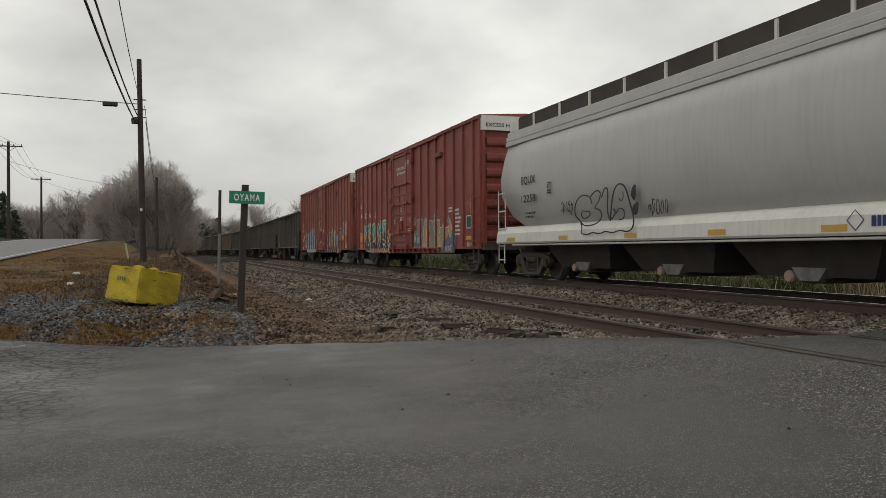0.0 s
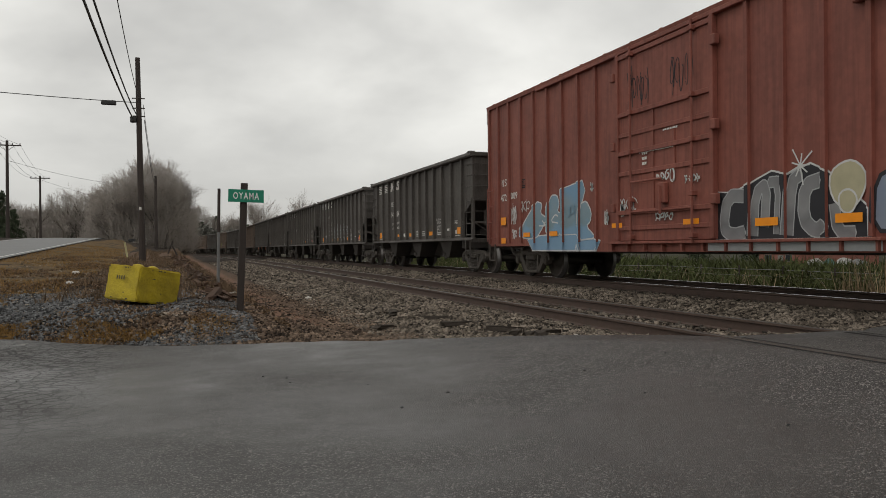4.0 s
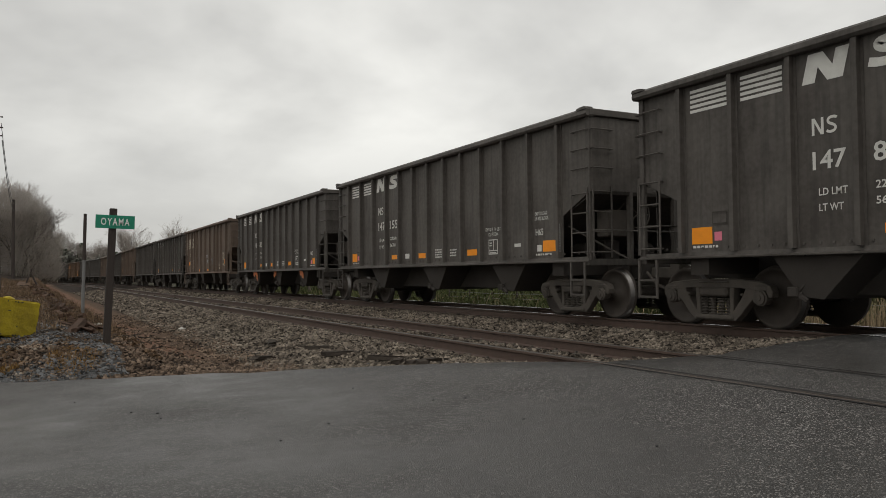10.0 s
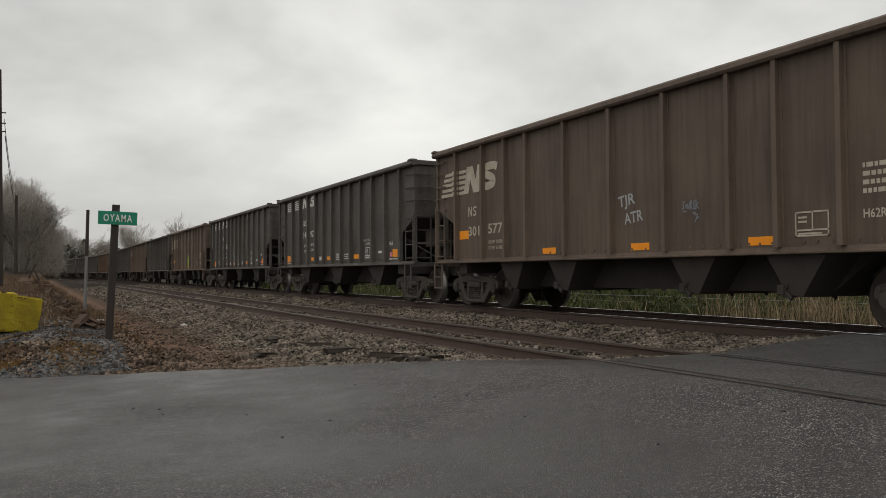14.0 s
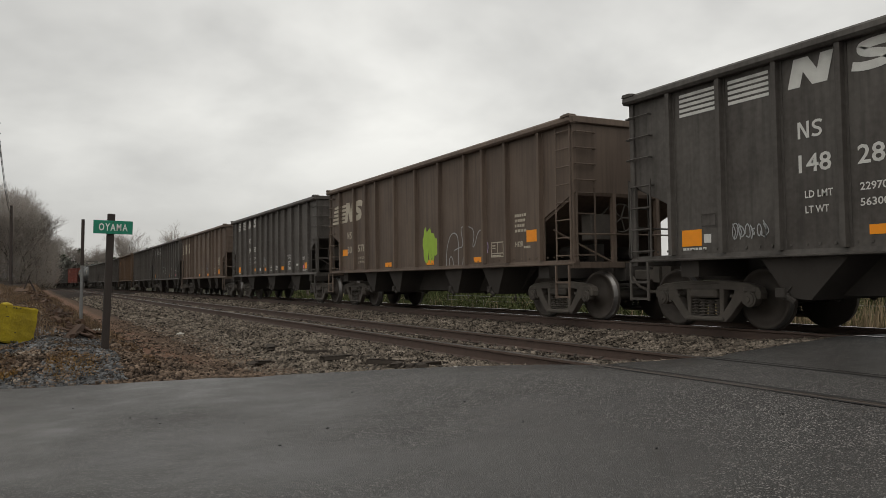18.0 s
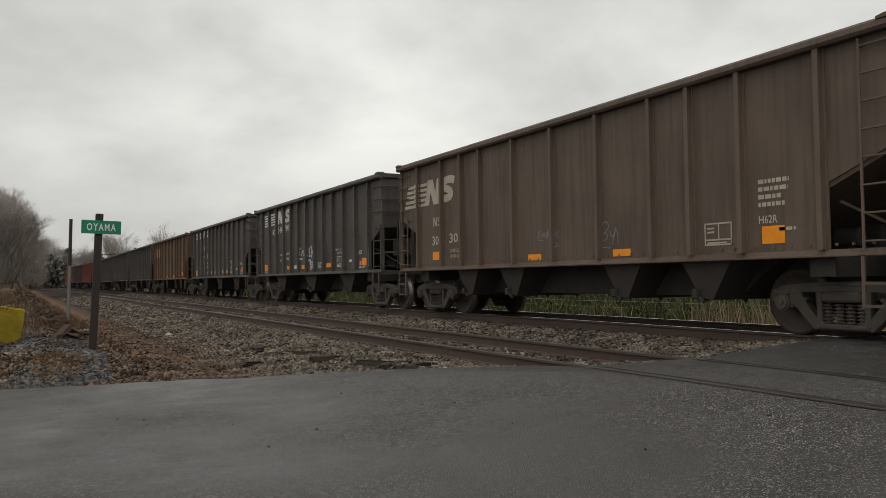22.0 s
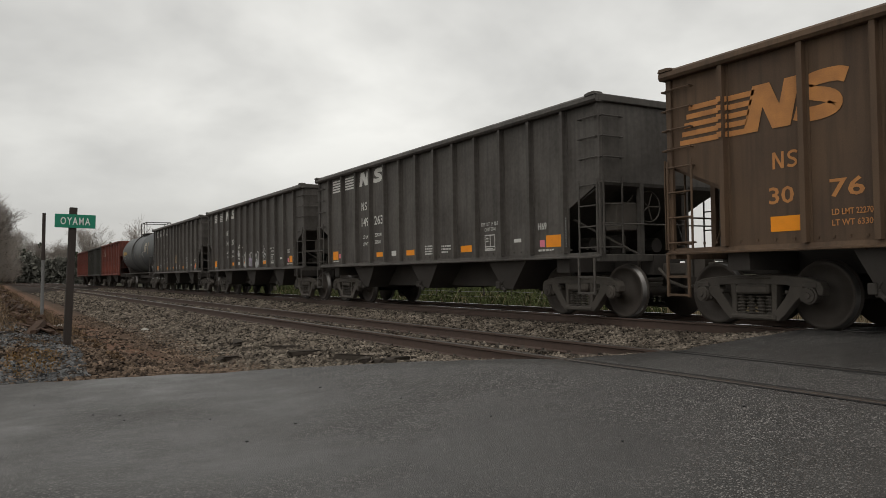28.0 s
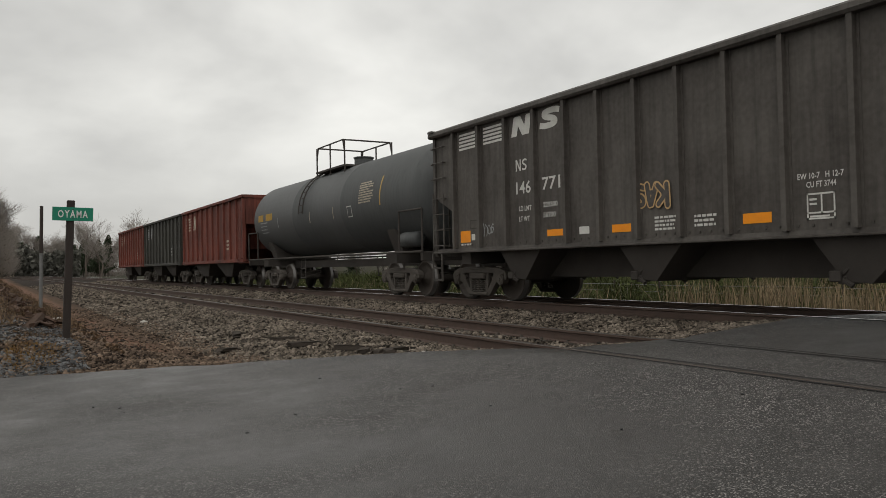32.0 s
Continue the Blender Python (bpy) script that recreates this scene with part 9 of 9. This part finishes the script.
for k in range(26):
    x, y = rnd.uniform(15.5, 24), rnd.uniform(12, 46)
    w, h = rnd.uniform(0.6, 1.3), rnd.uniform(0.5, 1.15)
    cloud = rng.normal(size=(900, 3)) * (w * 0.45, w * 0.45, h * 0.28) + (0, 0, h * 0.45)
    b = tagged(new("scrub_bush"), "low dark olive scrub bush beyond the tracks", "bush", "scrub bushes beyond the tracks")
    b.matrix_basis = pose(x, y, ground_z(x, y))
    place("crown", flakes("crown", np.maximum(cloud, (-9, -9, 0.0)), 0.07, BRUSH, 600 + k), b)
    stems = [(Vector((0, 0, -0.1)), Vector((rnd.uniform(-w, w) * 0.5, rnd.uniform(-w, w) * 0.5, h * rnd.uniform(0.6, 1.1))), 0.012, 0.005) for _ in range(9)]
    place("stems", sticks("stems", stems, TWIG, 4), b)

# ---------------------------------------------------------------- beyond the tracks: wire fence and a small brick house
fence = tagged(new("wire_fence"), "low wire fence on thin posts beyond the reeds", "fence")
for k in range(16):
    y = 4 + k * 2.4
    x = 21.5
    part("fence_post", rod(B(), (x, y, ground_z(x, y) - 0.2), (x, y, ground_z(x, y) + 1.15), 0.035, 6), WOOD_POLE, fence)
for h in (0.25, 0.5, 0.75, 1.0):
    for k in range(15):
        ya, yb = 4 + k * 2.4, 6.4 + k * 2.4
        part("fence_wire", rod(B(), (21.5, ya, ground_z(21.5, ya) + h), (21.5, yb, ground_z(21.5, yb) + h), 0.012, 4), PLASTIC, fence)

BRICK = shade("red_brick_wall", (0.26, 0.10, 0.075), 0.85, dark=(0.18, 0.07, 0.055), scale=2, fine=30)
ROOFING = shade("dark_roof_shingle", (0.10, 0.09, 0.085), 0.9, dark=(0.06, 0.055, 0.05), scale=4)
GLASS = shade("dark_window_glass", (0.03, 0.035, 0.04), 0.12, dark=(0.02, 0.02, 0.025))
house = tagged(new("brick_house"), "small red brick house with a gable beyond the field", "house")
house.matrix_basis = pose(88, 95.6, -2.75, 0, 0, -42)
bm = prism(B(), "y", 0, 8.0, [(-3.0, 0), (3.0, 0), (3.0, 2.4), (0, 3.5), (-3.0, 2.4)])
bmesh.ops.recalc_face_normals(bm, faces=bm.faces)
part("wall", bm, BRICK, house)
for s in (-1, 1):
    bm = prism(B(), "y", -0.3, 8.3, [(s * 3.3, 2.34), (s * 3.3, 2.44), (0, 3.66), (0, 3.54)])
    bmesh.ops.recalc_face_normals(bm, faces=bm.faces)
    part("roof", bm, ROOFING, house)
for x in (-1.7, 1.2):
    win = part("window", box(B(), x - 0.5, x + 0.5, -0.05, 0.0, 1.0, 2.1, 0.01), GATE, house)
    part("pane", box(B(), x - 0.42, x + 0.42, -0.058, -0.051, 1.08, 2.02), GLASS, win)
part("door", box(B(), -0.35, 0.45, -0.05, 0, 0.0, 2.0, 0.01), GATE, house)

part("wing_wall", box(B(), 3.05, 13.5, 1.2, 7.5, 0.0, 2.3), BRICK, house)
part("wing_roof", box(B(), 3.05, 13.8, 0.9, 7.8, 2.3, 2.5), ROOFING, house)
for k, (x, z, rx, rz2, mat) in enumerate(((5.0, 0.9, 1.0, 0.6, G_WHITE), (7.0, 0.8, 0.9, 0.6, G_TEAL), (8.8, 0.9, 1.1, 0.65, G_WHITE), (11.0, 0.8, 1.0, 0.55, G_SILVER))):
    part("spray_patch", filled(B(), blob(random.Random(60 + k), 0, 0, rx, rz2, 22, 0.16)), mat, house, "", Matrix.Translation((x, 1.19 - 0.002 * k, z)) @ pose(0, 0, 0, 90, 0, 0))

# oil drips and little stones that dot the road
DRIP = shade("black_oil_spot", (0.012, 0.012, 0.012), 0.4)
rnd = random.Random(77)
for k in range(26):
    x, y = rnd.uniform(-2.5, 5), rnd.uniform(3.2, 9.5)
    bm = B()
    bmesh.ops.create_icosphere(bm, subdivisions=1, radius=rnd.uniform(0.010, 0.018))
    for v in bm.verts:
        v.co.z *= 0.5
    tagged(part("pebble", bm, DRIP, None, "tiny dark pebble lying on the asphalt", pose(x, y, road_z(x, y) + 0.012 * noise.noise((x * 0.5, y * 0.5, 0)) + 0.004)), category="pebble", group="pebbles on the road")


# ---------------------------------------------------------------- motion
def motions():
    """The train rolls past; every wheelset turns on its axle."""
    for car, s in TRAIN:
        walk(car, [(t, on_track(s - rolled(t))) for t in range(33)])
    for i, axle in enumerate(AXLES):
        times = [k / 15 for k in range(481)]
        walk(ROLLING[i][0], [(t, pose(0, axle, WHEEL_R) @ pose(0, 0, 0, math.degrees(rolled(t) / WHEEL_R), 0, 0)) for t in times])
        turn = ROLLING[i][0].animation_data
        for w in ROLLING[i][1:]:
            w.rotation_mode = "QUATERNION"
            own = w.animation_data_create()
            own.action, own.action_slot = turn.action, turn.action_slot


motions()
